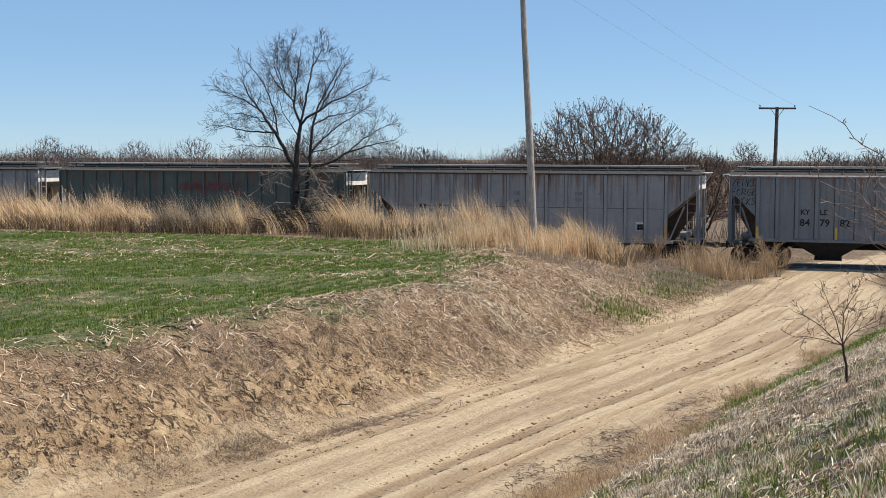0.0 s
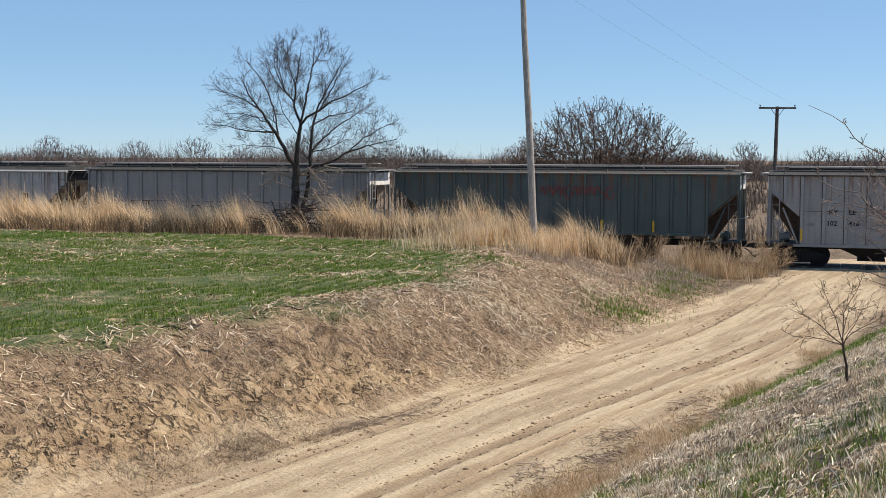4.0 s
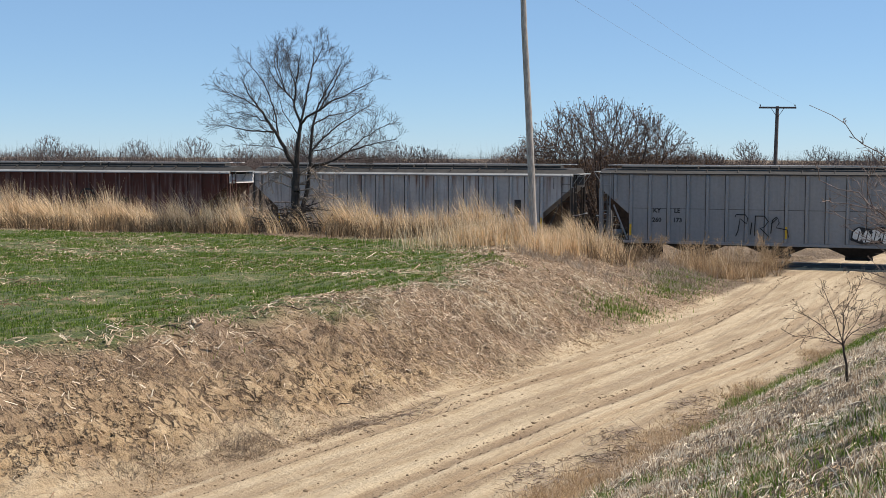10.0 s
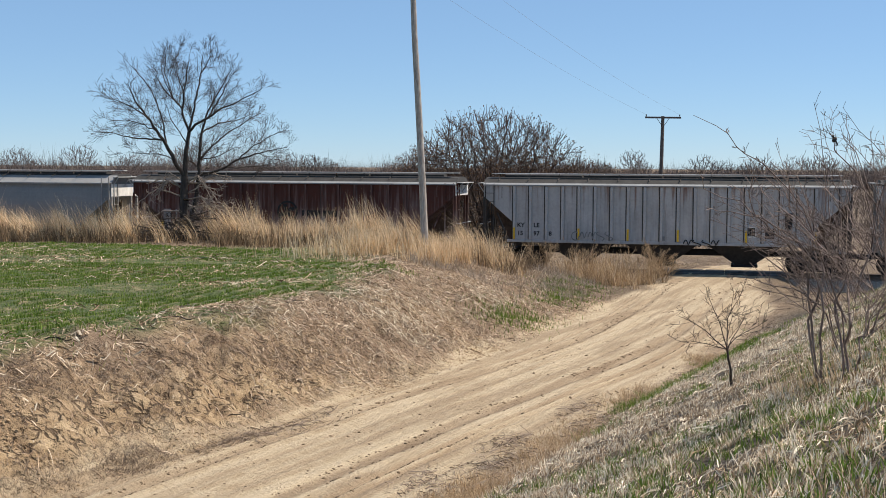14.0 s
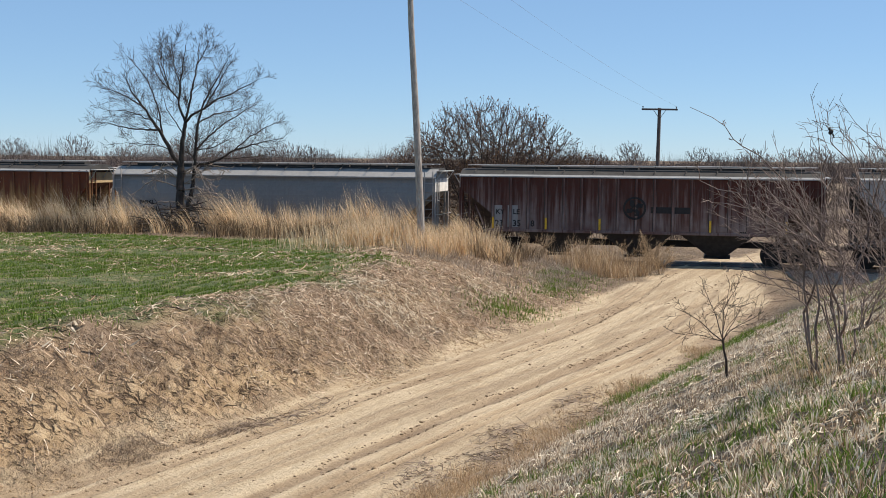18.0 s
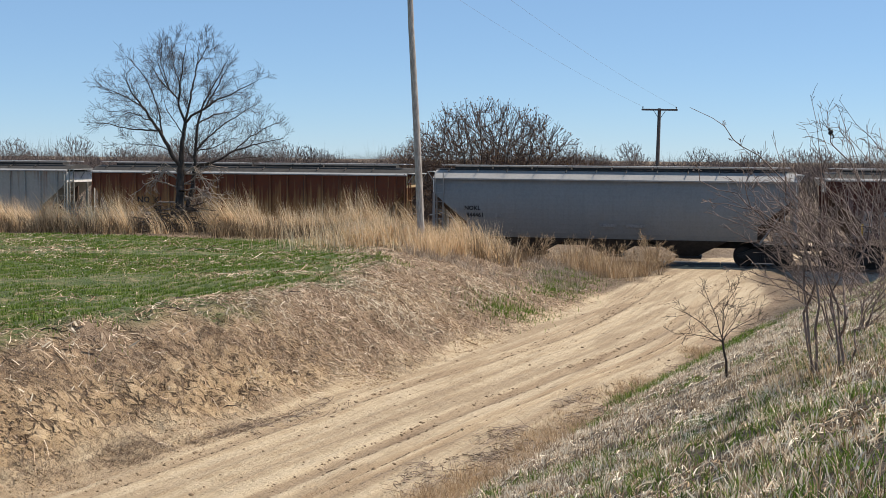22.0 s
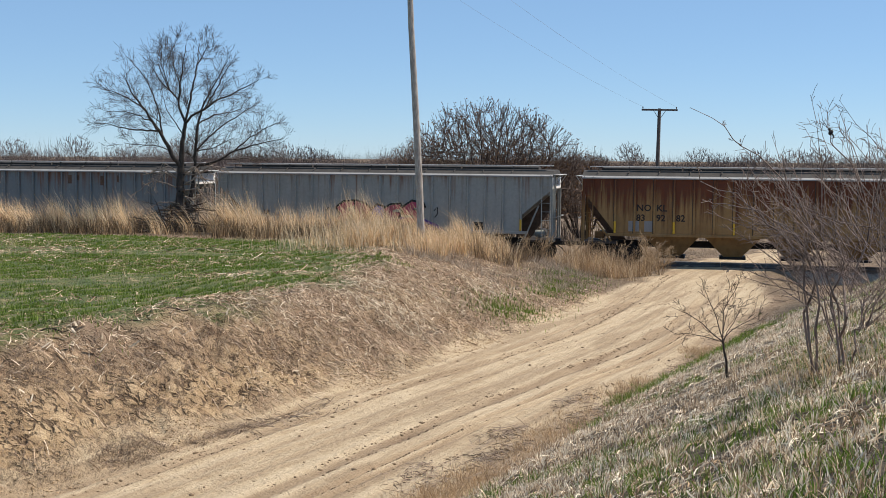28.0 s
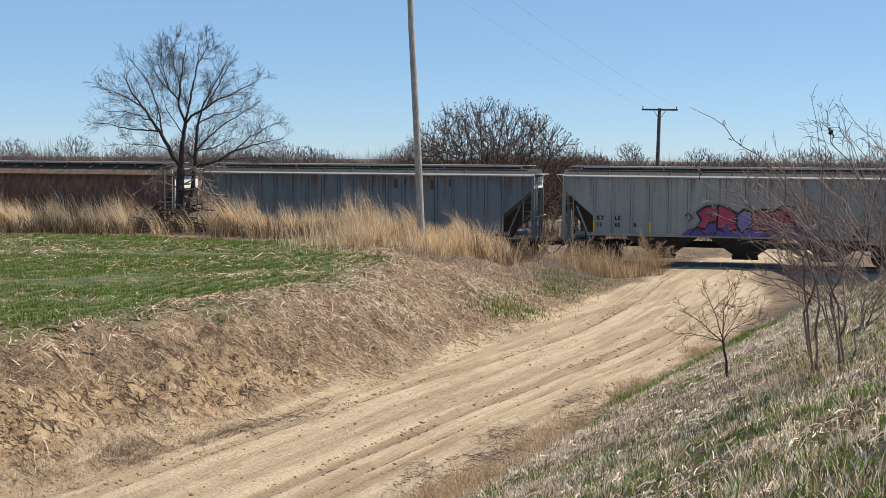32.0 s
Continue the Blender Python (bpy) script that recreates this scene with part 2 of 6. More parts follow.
def mix(n, l, fac, a, b, mode="MIX"):
    m = n.new("ShaderNodeMix")
    m.data_type, m.blend_type = "RGBA", mode
    for s, v in ((m.inputs["Factor"], fac), (m.inputs[6], a), (m.inputs[7], b)):
        if isinstance(v, bpy.types.NodeSocket):
            l.new(v, s)
        else:
            s.default_value = (*v, 1) if isinstance(v, tuple) else v
    return m.outputs[2]


def maths(n, l, op, a, b=0.0):
    m = n.new("ShaderNodeMath")
    m.operation = op
    for s, v in ((m.inputs[0], a), (m.inputs[1], b)):
        if isinstance(v, bpy.types.NodeSocket):
            l.new(v, s)
        else:
            s.default_value = v
    return m.outputs[0]


def bump(n, l, b, height, dist=0.02, strength=0.6):
    k = n.new("ShaderNodeBump")
    k.inputs["Distance"].default_value, k.inputs["Strength"].default_value = dist, strength
    l.new(height, k.inputs["Height"])
    l.new(k.outputs["Normal"], b.inputs["Normal"])


def scaled(n, l, vec, scale, turn=0.0):
    if turn:
        k = n.new("ShaderNodeMapping")
        k.inputs["Rotation"].default_value = (0, 0, turn)
        l.new(vec, k.inputs["Vector"])
        vec = k.outputs["Vector"]
    m = n.new("ShaderNodeMapping")
    m.inputs["Scale"].default_value = scale
    l.new(vec, m.inputs["Vector"])
    return m.outputs["Vector"]


def make_ground():
    m, n, l, b = material("ground_soil", 0.95)
    pos = n.new("ShaderNodeNewGeometry").outputs["Position"]
    masks = [n.new("ShaderNodeAttribute") for _ in range(5)]
    for a, name in zip(masks, ("road", "field", "dry", "lane", "ochre")):
        a.attribute_name = name
    road, field, dry, lane, ochre = [a.outputs["Fac"] for a in masks]
    mid, fine = noise_node(n, l, 2.2, 5, pos), noise_node(n, l, 14, 5, pos, 0.65)
    across = scaled(n, l, pos, (3.2, 0.13, 1), radians(30))
    lanes = noise_node(n, l, 1.0, 5, across, 0.6)
    treads = noise_node(n, l, 4.5, 3, across, 0.7)
    grit = noise_node(n, l, 55, 3, pos, 0.7)
    # cracked, crumbling earth; the mask also paints shade into the cracks
    warp = n.new("ShaderNodeVectorMath")
    warp.operation = "MULTIPLY_ADD"
    l.new(noise_node(n, l, 3.0, 3, pos).outputs["Color"], warp.inputs[0])
    warp.inputs[1].default_value = (0.45, 0.45, 0.45)
    l.new(pos, warp.inputs[2])
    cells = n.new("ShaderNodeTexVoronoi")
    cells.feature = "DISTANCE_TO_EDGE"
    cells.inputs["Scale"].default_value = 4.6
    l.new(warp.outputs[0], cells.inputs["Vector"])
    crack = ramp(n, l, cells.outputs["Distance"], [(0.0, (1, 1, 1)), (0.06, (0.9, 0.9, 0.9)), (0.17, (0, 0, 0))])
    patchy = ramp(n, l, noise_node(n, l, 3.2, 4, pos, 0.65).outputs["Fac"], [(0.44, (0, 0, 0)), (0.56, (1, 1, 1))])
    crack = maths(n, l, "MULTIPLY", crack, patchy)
    sand = ramp(n, l, lanes.outputs["Fac"], [(0.36, (0.42, 0.315, 0.195)), (0.46, (0.53, 0.415, 0.27)), (0.6, (0.62, 0.505, 0.345))])
    sand = mix(n, l, ramp(n, l, mid.outputs["Fac"], [(0.42, (0, 0, 0)), (0.68, (0.6, 0.6, 0.6))]), sand, (0.66, 0.545, 0.38))
    sand = mix(n, l, ramp(n, l, treads.outputs["Fac"], [(0.33, (0.22, 0.22, 0.22)), (0.42, (0, 0, 0))]), sand, (0.36, 0.26, 0.16))
    streaks = noise_node(n, l, 1.0, 4, scaled(n, l, pos, (1.5, 0.10, 1), radians(30)), 0.65)
    sand = mix(n, l, ramp(n, l, streaks.outputs["Fac"], [(0.47, (0, 0, 0)), (0.60, (0.75, 0.75, 0.75))]), sand, (0.33, 0.24, 0.15))
    worn = ramp(n, l, lanes.outputs["Fac"], [(0.38, (0.20, 0.13, 0.078)), (0.6, (0.33, 0.235, 0.145))])
    sand = mix(n, l, lane, sand, worn)
    sand = mix(n, l, maths(n, l, "MULTIPLY", fine.outputs["Fac"], 0.35), sand, (0.44, 0.33, 0.20))
    soil = ramp(n, l, mid.outputs["Fac"], [(0.3, (0.24, 0.16, 0.098)), (0.5, (0.40, 0.285, 0.18)), (0.7, (0.58, 0.44, 0.285))])
    soil = mix(n, l, ramp(n, l, fine.outputs["Fac"], [(0.42, (0, 0, 0)), (0.62, (0.55, 0.55, 0.55))]), soil, (0.25, 0.175, 0.11))
    # shade inside the soil's cracks, put into the colour
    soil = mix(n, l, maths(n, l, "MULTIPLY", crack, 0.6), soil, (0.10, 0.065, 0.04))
    tilled = ramp(n, l, mid.outputs["Fac"], [(0.38, (0.075, 0.11, 0.027)), (0.56, (0.15, 0.155, 0.055)), (0.72, (0.42, 0.325, 0.19))])
    thatch = ramp(n, l, fine.outputs["Fac"], [(0.3, (0.05, 0.036, 0.024)), (0.55, (0.13, 0.10, 0.066)), (0.75, (0.27, 0.215, 0.145))])
    clay = ramp(n, l, mid.outputs["Fac"], [(0.3, (0.27, 0.18, 0.10)), (0.5, (0.44, 0.315, 0.18)), (0.7, (0.60, 0.455, 0.28))])
    # shadow between the clay lumps, painted along the cracks
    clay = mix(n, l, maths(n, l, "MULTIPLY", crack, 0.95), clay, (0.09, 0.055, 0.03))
    big = ramp(n, l, noise_node(n, l, 0.55, 4, pos, 0.6).outputs["Fac"], [(0.44, (0, 0, 0)), (0.6, (0.75, 0.75, 0.75))])
    soil = mix(n, l, big, soil, mix(n, l, fine.outputs["Fac"], (0.15, 0.10, 0.065), (0.29, 0.205, 0.135)))
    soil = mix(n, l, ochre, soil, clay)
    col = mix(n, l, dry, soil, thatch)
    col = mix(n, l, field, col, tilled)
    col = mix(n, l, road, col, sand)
    col = mix(n, l, 0.35, col, ramp(n, l, grit.outputs["Fac"], [(0.3, (0.35, 0.35, 0.35)), (0.7, (1, 1, 1))]), "MULTIPLY")
    l.new(col, b.inputs["Base Color"])
    h = maths(n, l, "ADD", fine.outputs["Fac"], maths(n, l, "MULTIPLY", grit.outputs["Fac"], 0.35))
    h = maths(n, l, "ADD", h, maths(n, l, "MULTIPLY", mid.outputs["Fac"], 0.8))
    h = maths(n, l, "SUBTRACT", h, maths(n, l, "MULTIPLY", crack, maths(n, l, "SUBTRACT", 1.2, road)))
    h = maths(n, l, "ADD", h, maths(n, l, "MULTIPLY", maths(n, l, "MULTIPLY", treads.outputs["Fac"], 0.55), road))
    bump(n, l, b, h, 0.075, 0.9)
    return m


def make_grass(name, stops, rough=0.85, through_light=0.25):
    """Grass whose colour varies from blade to blade, with some light passing through."""
    m, n, l, b = material(name, rough)
    geo = n.new("ShaderNodeNewGeometry")
    patch = noise_node(n, l, 0.6, 3, geo.outputs["Position"])
    v = maths(n, l, "ADD", maths(n, l, "MULTIPLY", geo.outputs["Random Per Island"], 0.6), maths(n, l, "MULTIPLY", patch.outputs["Fac"], 0.4))
    col = ramp(n, l, v, stops)
    l.new(col, b.inputs["Base Color"])
    b.inputs["Specular IOR Level"].default_value = 0.2
    t = n.new("ShaderNodeBsdfTranslucent")
    l.new(col, t.inputs["Color"])
    x = n.new("ShaderNodeMixShader")
    x.inputs[0].default_value = through_light
    l.new(b.outputs[0], x.inputs[1])
    l.new(t.outputs[0], x.inputs[2])
    l.new(x.outputs[0], n["Material Output"].inputs["Surface"])
    return m


def make_bark(name, dark, light, scale=9):
    m, n, l, b = material(name, 0.9)
    pos = n.new("ShaderNodeTexCoord").outputs["Object"]
    t = noise_node(n, l, scale, 4, scaled(n, l, pos, (1, 1, 0.25)))
    l.new(ramp(n, l, t.outputs["Fac"], [(0.3, dark), (0.7, light)]), b.inputs["Base Color"])
    bump(n, l, b, t.outputs["Fac"], 0.02, 0.6)
    return m


def make_steel(name, paint, worn, rust=0.0, streak=0.4, rough=0.6, rust_col=(0.12, 0.045, 0.02), rust_high=0.5):
    """Old car paint: faded, with runs of dirt and rust that hang down from the top edge."""
    m, n, l, b = material(name, rough)
    tc = n.new("ShaderNodeTexCoord").outputs["Object"]
    blot = noise_node(n, l, 0.7, 5, tc)
    fine = noise_node(n, l, 9, 5, tc, 0.65)
    runs = noise_node(n, l, 1.0, 4, scaled(n, l, tc, (4.5, 4.5, 0.28)), 0.6)
    runs2 = noise_node(n, l, 1.0, 4, scaled(n, l, tc, (13, 13, 0.6)), 0.6)
    col = mix(n, l, ramp(n, l, blot.outputs["Fac"], [(0.35, (0, 0, 0)), (0.7, (1, 1, 1))]), paint, worn)
    dirt = ramp(n, l, runs.outputs["Fac"], [(0.48, (0, 0, 0)), (0.72, (1, 1, 1))])
    col = mix(n, l, maths(n, l, "MULTIPLY", dirt, streak), col, tuple(0.45 * c for c in paint))
    if rust > 0:
        up = n.new("ShaderNodeSeparateXYZ")
        l.new(tc, up.inputs[0])
        high = maths(n, l, "MULTIPLY", maths(n, l, "SUBTRACT", up.outputs["Z"], 2.4), rust_high)
        v = maths(n, l, "ADD", maths(n, l, "ADD", runs.outputs["Fac"], maths(n, l, "MULTIPLY", runs2.outputs["Fac"], 0.5)),
                  maths(n, l, "MULTIPLY", high, 0.25))
        lo = 1.12 - 0.55 * rust
        mask = ramp(n, l, maths(n, l, "MULTIPLY", v, 0.8), [(lo * 0.8 - 0.1, (0, 0, 0)), (min(0.99, lo * 0.8 + 0.12), (1, 1, 1))])
        rcol = mix(n, l, fine.outputs["Fac"], rust_col, tuple(min(1, 1.9 * c) for c in rust_col))
        col = mix(n, l, mask, col, rcol)
    col = mix(n, l, 0.3, col, ramp(n, l, fine.outputs["Fac"], [(0.35, (0.55, 0.55, 0.55)), (0.6, (1, 1, 1))]), "MULTIPLY")
    l.new(col, b.inputs["Base Color"])
    l.new(ramp(n, l, fine.outputs["Fac"], [(0.3, (rough - 0.12,) * 3), (0.7, (min(1, rough + 0.2),) * 3)]), b.inputs["Roughness"])
    bump(n, l, b, maths(n, l, "ADD", fine.outputs["Fac"], blot.outputs["Fac"]), 0.006, 0.5)
    return m


def make_plain(name, colour, rough=0.7, metal=0.0, vary=0.35, scale=6):
    m, n, l, b = material(name, rough, metal)
    tc = n.new("ShaderNodeTexCoord").outputs["Object"]
    t = noise_node(n, l, scale, 5, tc, 0.6)
    l.new(ramp(n, l, t.outputs["Fac"], [(0.3, tuple(c * (1 - vary) for c in colour)), (0.7, tuple(min(1, c * (1 + vary)) for c in colour))]),
          b.inputs["Base Color"])
    bump(n, l, b, t.outputs["Fac"], 0.01, 0.4)
    return m


GROUND = make_ground()
TALL = make_grass("tall_grass", [(0.2, (0.38, 0.26, 0.145)), (0.45, (0.72, 0.535, 0.325)), (0.75, (0.90, 0.75, 0.53))], through_light=0.35)
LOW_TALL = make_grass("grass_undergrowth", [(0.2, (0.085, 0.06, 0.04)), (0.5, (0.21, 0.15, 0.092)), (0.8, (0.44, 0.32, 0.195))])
PALE = make_grass("dead_grass", [(0.18, (0.09, 0.058, 0.034)), (0.36, (0.36, 0.255, 0.16)), (0.52, (0.72, 0.575, 0.405)), (0.66, (0.97, 0.88, 0.72))], through_light=0.22)
GREY_WEED = make_grass("grey_weeds", [(0.2, (0.16, 0.12, 0.09)), (0.5, (0.36, 0.29, 0.22)), (0.8, (0.60, 0.52, 0.43))], through_light=0.3)
GREEN = make_grass("green_grass", [(0.2, (0.05, 0.085, 0.014)), (0.5, (0.125, 0.20, 0.03)), (0.8, (0.27, 0.36, 0.075))], through_light=0.35)
WHEAT = make_grass("young_wheat", [(0.2, (0.06, 0.11, 0.016)), (0.5, (0.13, 0.21, 0.03)), (0.8, (0.28, 0.355, 0.08))], through_light=0.4)
STRAW = make_grass("straw", [(0.15, (0.13, 0.08, 0.05)), (0.40, (0.34, 0.235, 0.155)), (0.62, (0.55, 0.415, 0.285)), (0.84, (0.84, 0.73, 0.57))], through_light=0.08)
HUSK = make_grass("bleached_husk", [(0.2, (0.36, 0.28, 0.19)), (0.5, (0.56, 0.47, 0.34)), (0.8, (0.78, 0.70, 0.56))], through_light=0.15)
BRUSH = make_grass("rust_brown_weeds", [(0.15, (0.17, 0.11, 0.065)), (0.4, (0.40, 0.28, 0.16)), (0.6, (0.60, 0.44, 0.27)), (0.85, (0.74, 0.62, 0.46))])
DARK_LITTER = make_grass("dark_litter", [(0.15, (0.11, 0.08, 0.06)), (0.5, (0.24, 0.18, 0.135)), (0.85, (0.50, 0.41, 0.32))], through_light=0.1)
OCHRE_CLOD = make_plain("ochre_clod", (0.38, 0.275, 0.165), 0.95, 0, 0.35, 8)
CLOD = make_plain("dry_clod", (0.21, 0.15, 0.095), 0.95, 0, 0.4, 8)
BARK = make_bark("dark_bark", (0.018, 0.014, 0.012), (0.075, 0.058, 0.047))
TWIG = make_bark("twig_bark", (0.03, 0.022, 0.018), (0.085, 0.063, 0.05))
BUSH_TWIG = make_bark("bush_bark", (0.035, 0.022, 0.017), (0.10, 0.065, 0.048))
TWIG_PALE = make_bark("pale_twig", (0.20, 0.16, 0.125), (0.38, 0.31, 0.25))
SHRUB_BARK = make_bark("shrub_bark", (0.10, 0.07, 0.058), (0.32, 0.245, 0.205), 20)
WEED_STEM = make_bark("weed_stem", (0.26, 0.175, 0.10), (0.48, 0.36, 0.22))
SCRUB = make_bark("brown_scrub", (0.085, 0.062, 0.048), (0.19, 0.145, 0.11))
FAR_TWIG = make_bark("far_twig", (0.08, 0.06, 0.053), (0.17, 0.132, 0.118))
DEAD_LEAF = make_grass("dead_leaf", [(0.15, (0.10, 0.055, 0.03)), (0.6, (0.20, 0.115, 0.06)), (0.9, (0.30, 0.19, 0.11))])
FEATHER = make_plain("dark_feather", (0.035, 0.03, 0.027), 0.8, 0, 0.4, 60)
POLE_WOOD = make_bark("pole_wood", (0.24, 0.21, 0.185), (0.46, 0.42, 0.375), 14)
DARK_POLE = make_bark("dark_pole_wood", (0.07, 0.055, 0.05), (0.15, 0.125, 0.11), 14)
BLACK_STEEL = make_plain("black_steel", (0.013, 0.012, 0.012), 0.8)
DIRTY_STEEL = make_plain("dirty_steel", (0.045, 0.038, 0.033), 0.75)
RAIL_STEEL = make_plain("rail_steel", (0.16, 0.12, 0.095), 0.5, 0.6)
TIE_WOOD = make_bark("sleeper_wood", (0.05, 0.04, 0.033), (0.13, 0.105, 0.085), 8)
BALLAST = make_plain("ballast", (0.26, 0.22, 0.18), 0.95, 0, 0.55, 22)
PANEL = make_plain("crossing_plank", (0.04, 0.036, 0.033), 0.9, 0, 0.4, 9)
ROOF_DIRT = make_plain("sooty_roof", (0.034, 0.032, 0.03), 0.85, 0, 0.4, 3)
YELLOW = make_plain("yellow_reflector", (0.62, 0.38, 0.015), 0.5, 0, 0.2)
LETTER = make_plain("black_letter_paint", (0.012, 0.012, 0.013), 0.7)
WHITE_PAINT = make_plain("white_paint", (0.68, 0.67, 0.63), 0.6, 0, 0.15)
SIGN_WHITE = make_plain("weathered_sign_white", (0.45, 0.44, 0.42), 0.7, 0, 0.25, 5)
GREY_MARK = make_plain("grey_stencil", (0.20, 0.20, 0.20), 0.7)
GALV = make_plain("galvanised_grating", (0.42, 0.42, 0.41), 0.6, 0.0, 0.12)


# ---- ground ----
def spread(lo, hi, step, reach, ratio=1.13):
    """Even steps from lo to hi, then growing steps as far as reach on both sides."""
    mid = np.arange(lo, hi, step)
    out, w, v = [], step, 0.0
    while v < reach:
        w *= ratio
        v += w
        out.append(v)
    out = np.array(out)
    return np.concatenate([lo - out[::-1], mid, mid[-1] + out])


def build_ground():
    cols = spread(-9.5, 12.5, 0.12, 4200)
    cols = np.unique(np.round(np.concatenate([cols, np.arange(-5.4, 2.4, 0.05)]), 4))
    rows = np.unique(np.round(np.concatenate([spread(-4, 72, 0.18, 4200), np.arange(13.5, 25, 0.065)]), 4))
    R, Q = np.meshgrid(cols, rows, indexing="ij")
    x, y = from_rq(R, Q)
    z = ground_z(x, y)
    a, b = R.shape
    i = np.arange(a * b).reshape(a, b)
    quads = np.stack([i[:-1, :-1], i[1:, :-1], i[1:, 1:], i[:-1, 1:]], -1).reshape(-1, 4)
    me = mesh_np("ground", np.stack([x, y, z], -1).reshape(-1, 3), quads, None, (GROUND,), True)
    r, q = road_rq(x, y)
    d = TN[0] * x + TN[1] * y
    warp = vnoise(x * 0.8, y * 0.8, 21) - 0.5
    edge = np.where(r < 0, 3.75 - 1.6 * smooth((d - 46) / 10), 2.95 + 0.5 * smooth((d - 38) / 10) - 1.2 * smooth((d - 50) / 8))
    road = (1 - smooth((np.abs(r + 0.7 * warp) - edge + 0.5) / 0.7)) * (d < 90)
    field = smooth((-r - field_edge(q, d) + 0.5 + 1.2 * warp) / 0.8) * (1 - smooth((d - 50.3 + 1.2 * warp) / 1.2))
    dry = np.maximum(0.45 * smooth((d - 50 + warp) / 3), smooth((r - 3.2) / 1.5) * (1 - 0.6 * smooth((d - 42) / 10)))
    lane = np.zeros_like(r)
    for r0, w, _, k in RUTS:
        lane = np.maximum(lane, k * (1 - smooth((np.abs(r - r0 - rut_way(r0, q)) - w * (0.6 + 0.6 * vnoise(q * 0.5, q * 0 + r0, 23)) * (1 + 0.8 * smooth((q - 26) / 10))) / 0.07)))
    lane = lane * (0.5 + 0.5 * vnoise(q * 0.6, r * 1.5, 24)) * (1 - 0.5 * smooth((q - 40) / 12))
    ochre = np.exp(-((r + 3.9) / 1.25) ** 2) * (1 - smooth((q - 23.5) / 5)) * smooth((vnoise(x * 0.9, y * 0.9, 25) - 0.15) / 0.3)
    for name, v in (("road", road), ("field", field), ("dry", dry), ("lane", lane), ("ochre", ochre)):
        me.attributes.new(name, "FLOAT", "POINT").data.foreach_set("value", v.ravel().astype(np.float32))
    return tagged(new("ground", me), "sandy dirt road between an earth bank, a wheat field and a grassy bank", "ground", kind="structure")


build_ground()


def build_track():
    bed = Shape()
    prof = [(-2.9, -0.62), (-1.75, -0.17), (1.75, -0.17), (2.9, -0.62)]
    bed.extrude_x(prof, -260, 200)
    ob = tagged(new("ballast_bed", bed.mesh("ballast_bed", BALLAST)), "low bed of dusty brown ballast stones under the rails", "track bed", kind="structure")
    ob.matrix_world = pose(*along(0, TRACK, 0), 0, 0, -math.degrees(TH))
    for side in (-0.7525, 0.7525):
        rail = Shape()
        rail.extrude_x([(-0.07, -0.16), (0.07, -0.16), (0.065, -0.145), (0.012, -0.125), (0.012, -0.04), (0.036, -0.032), (0.036, -0.004),
                        (0.03, 0), (-0.03, 0), (-0.036, -0.004), (-0.036, -0.032), (-0.012, -0.04), (-0.012, -0.125), (-0.065, -0.145)], -260, 200)
        ob = tagged(new("rail", rail.mesh("rail", RAIL_STEEL)), "rusty steel rail with a worn bright top", "rail", "rails of the track", "structure")
        ob.matrix_world = pose(*along(0, TRACK + side, 0), 0, 0, -math.degrees(TH))
    tie = Shape().box(-0.115, 0.115, -1.3, 1.3, -0.34, -0.162, 0.012).mesh("sleeper", TIE_WOOD)
    for k in range(90):
        s = -32 + k * 0.52
        o = tagged(new("sleeper", tie), "weathered dark wooden sleeper bedded in ballast", "sleeper", "sleepers of the track", "structure")
        o.matrix_world = pose(*along(s, TRACK, 0.0), 0, 0, -math.degrees(TH) + random.uniform(-1, 1))
    # planks of the crossing, beside and between the rails
    for y0, y1 in ((-1.55, -0.86), (-0.66, -0.03), (0.0, 0.63), (0.86, 1.55)):
        for k in range(2):
            pl = Shape().box(-2.85 + k * 2.86, -0.02 + k * 2.86, y0, y1, -0.16, -0.006 + 0.004 * k, 0.012)
            o = tagged(new("crossing_plank", pl.mesh("crossing_plank", PANEL)), "dusty dark plank of the road crossing between the rails", "crossing plank",
                       "planks of the crossing", "structure")
            o.matrix_world = pose(*along(CROSS_S, TRACK, 0.0), 0, 0, -math.degrees(TH))


CROSS_S = -0.35
build_track()


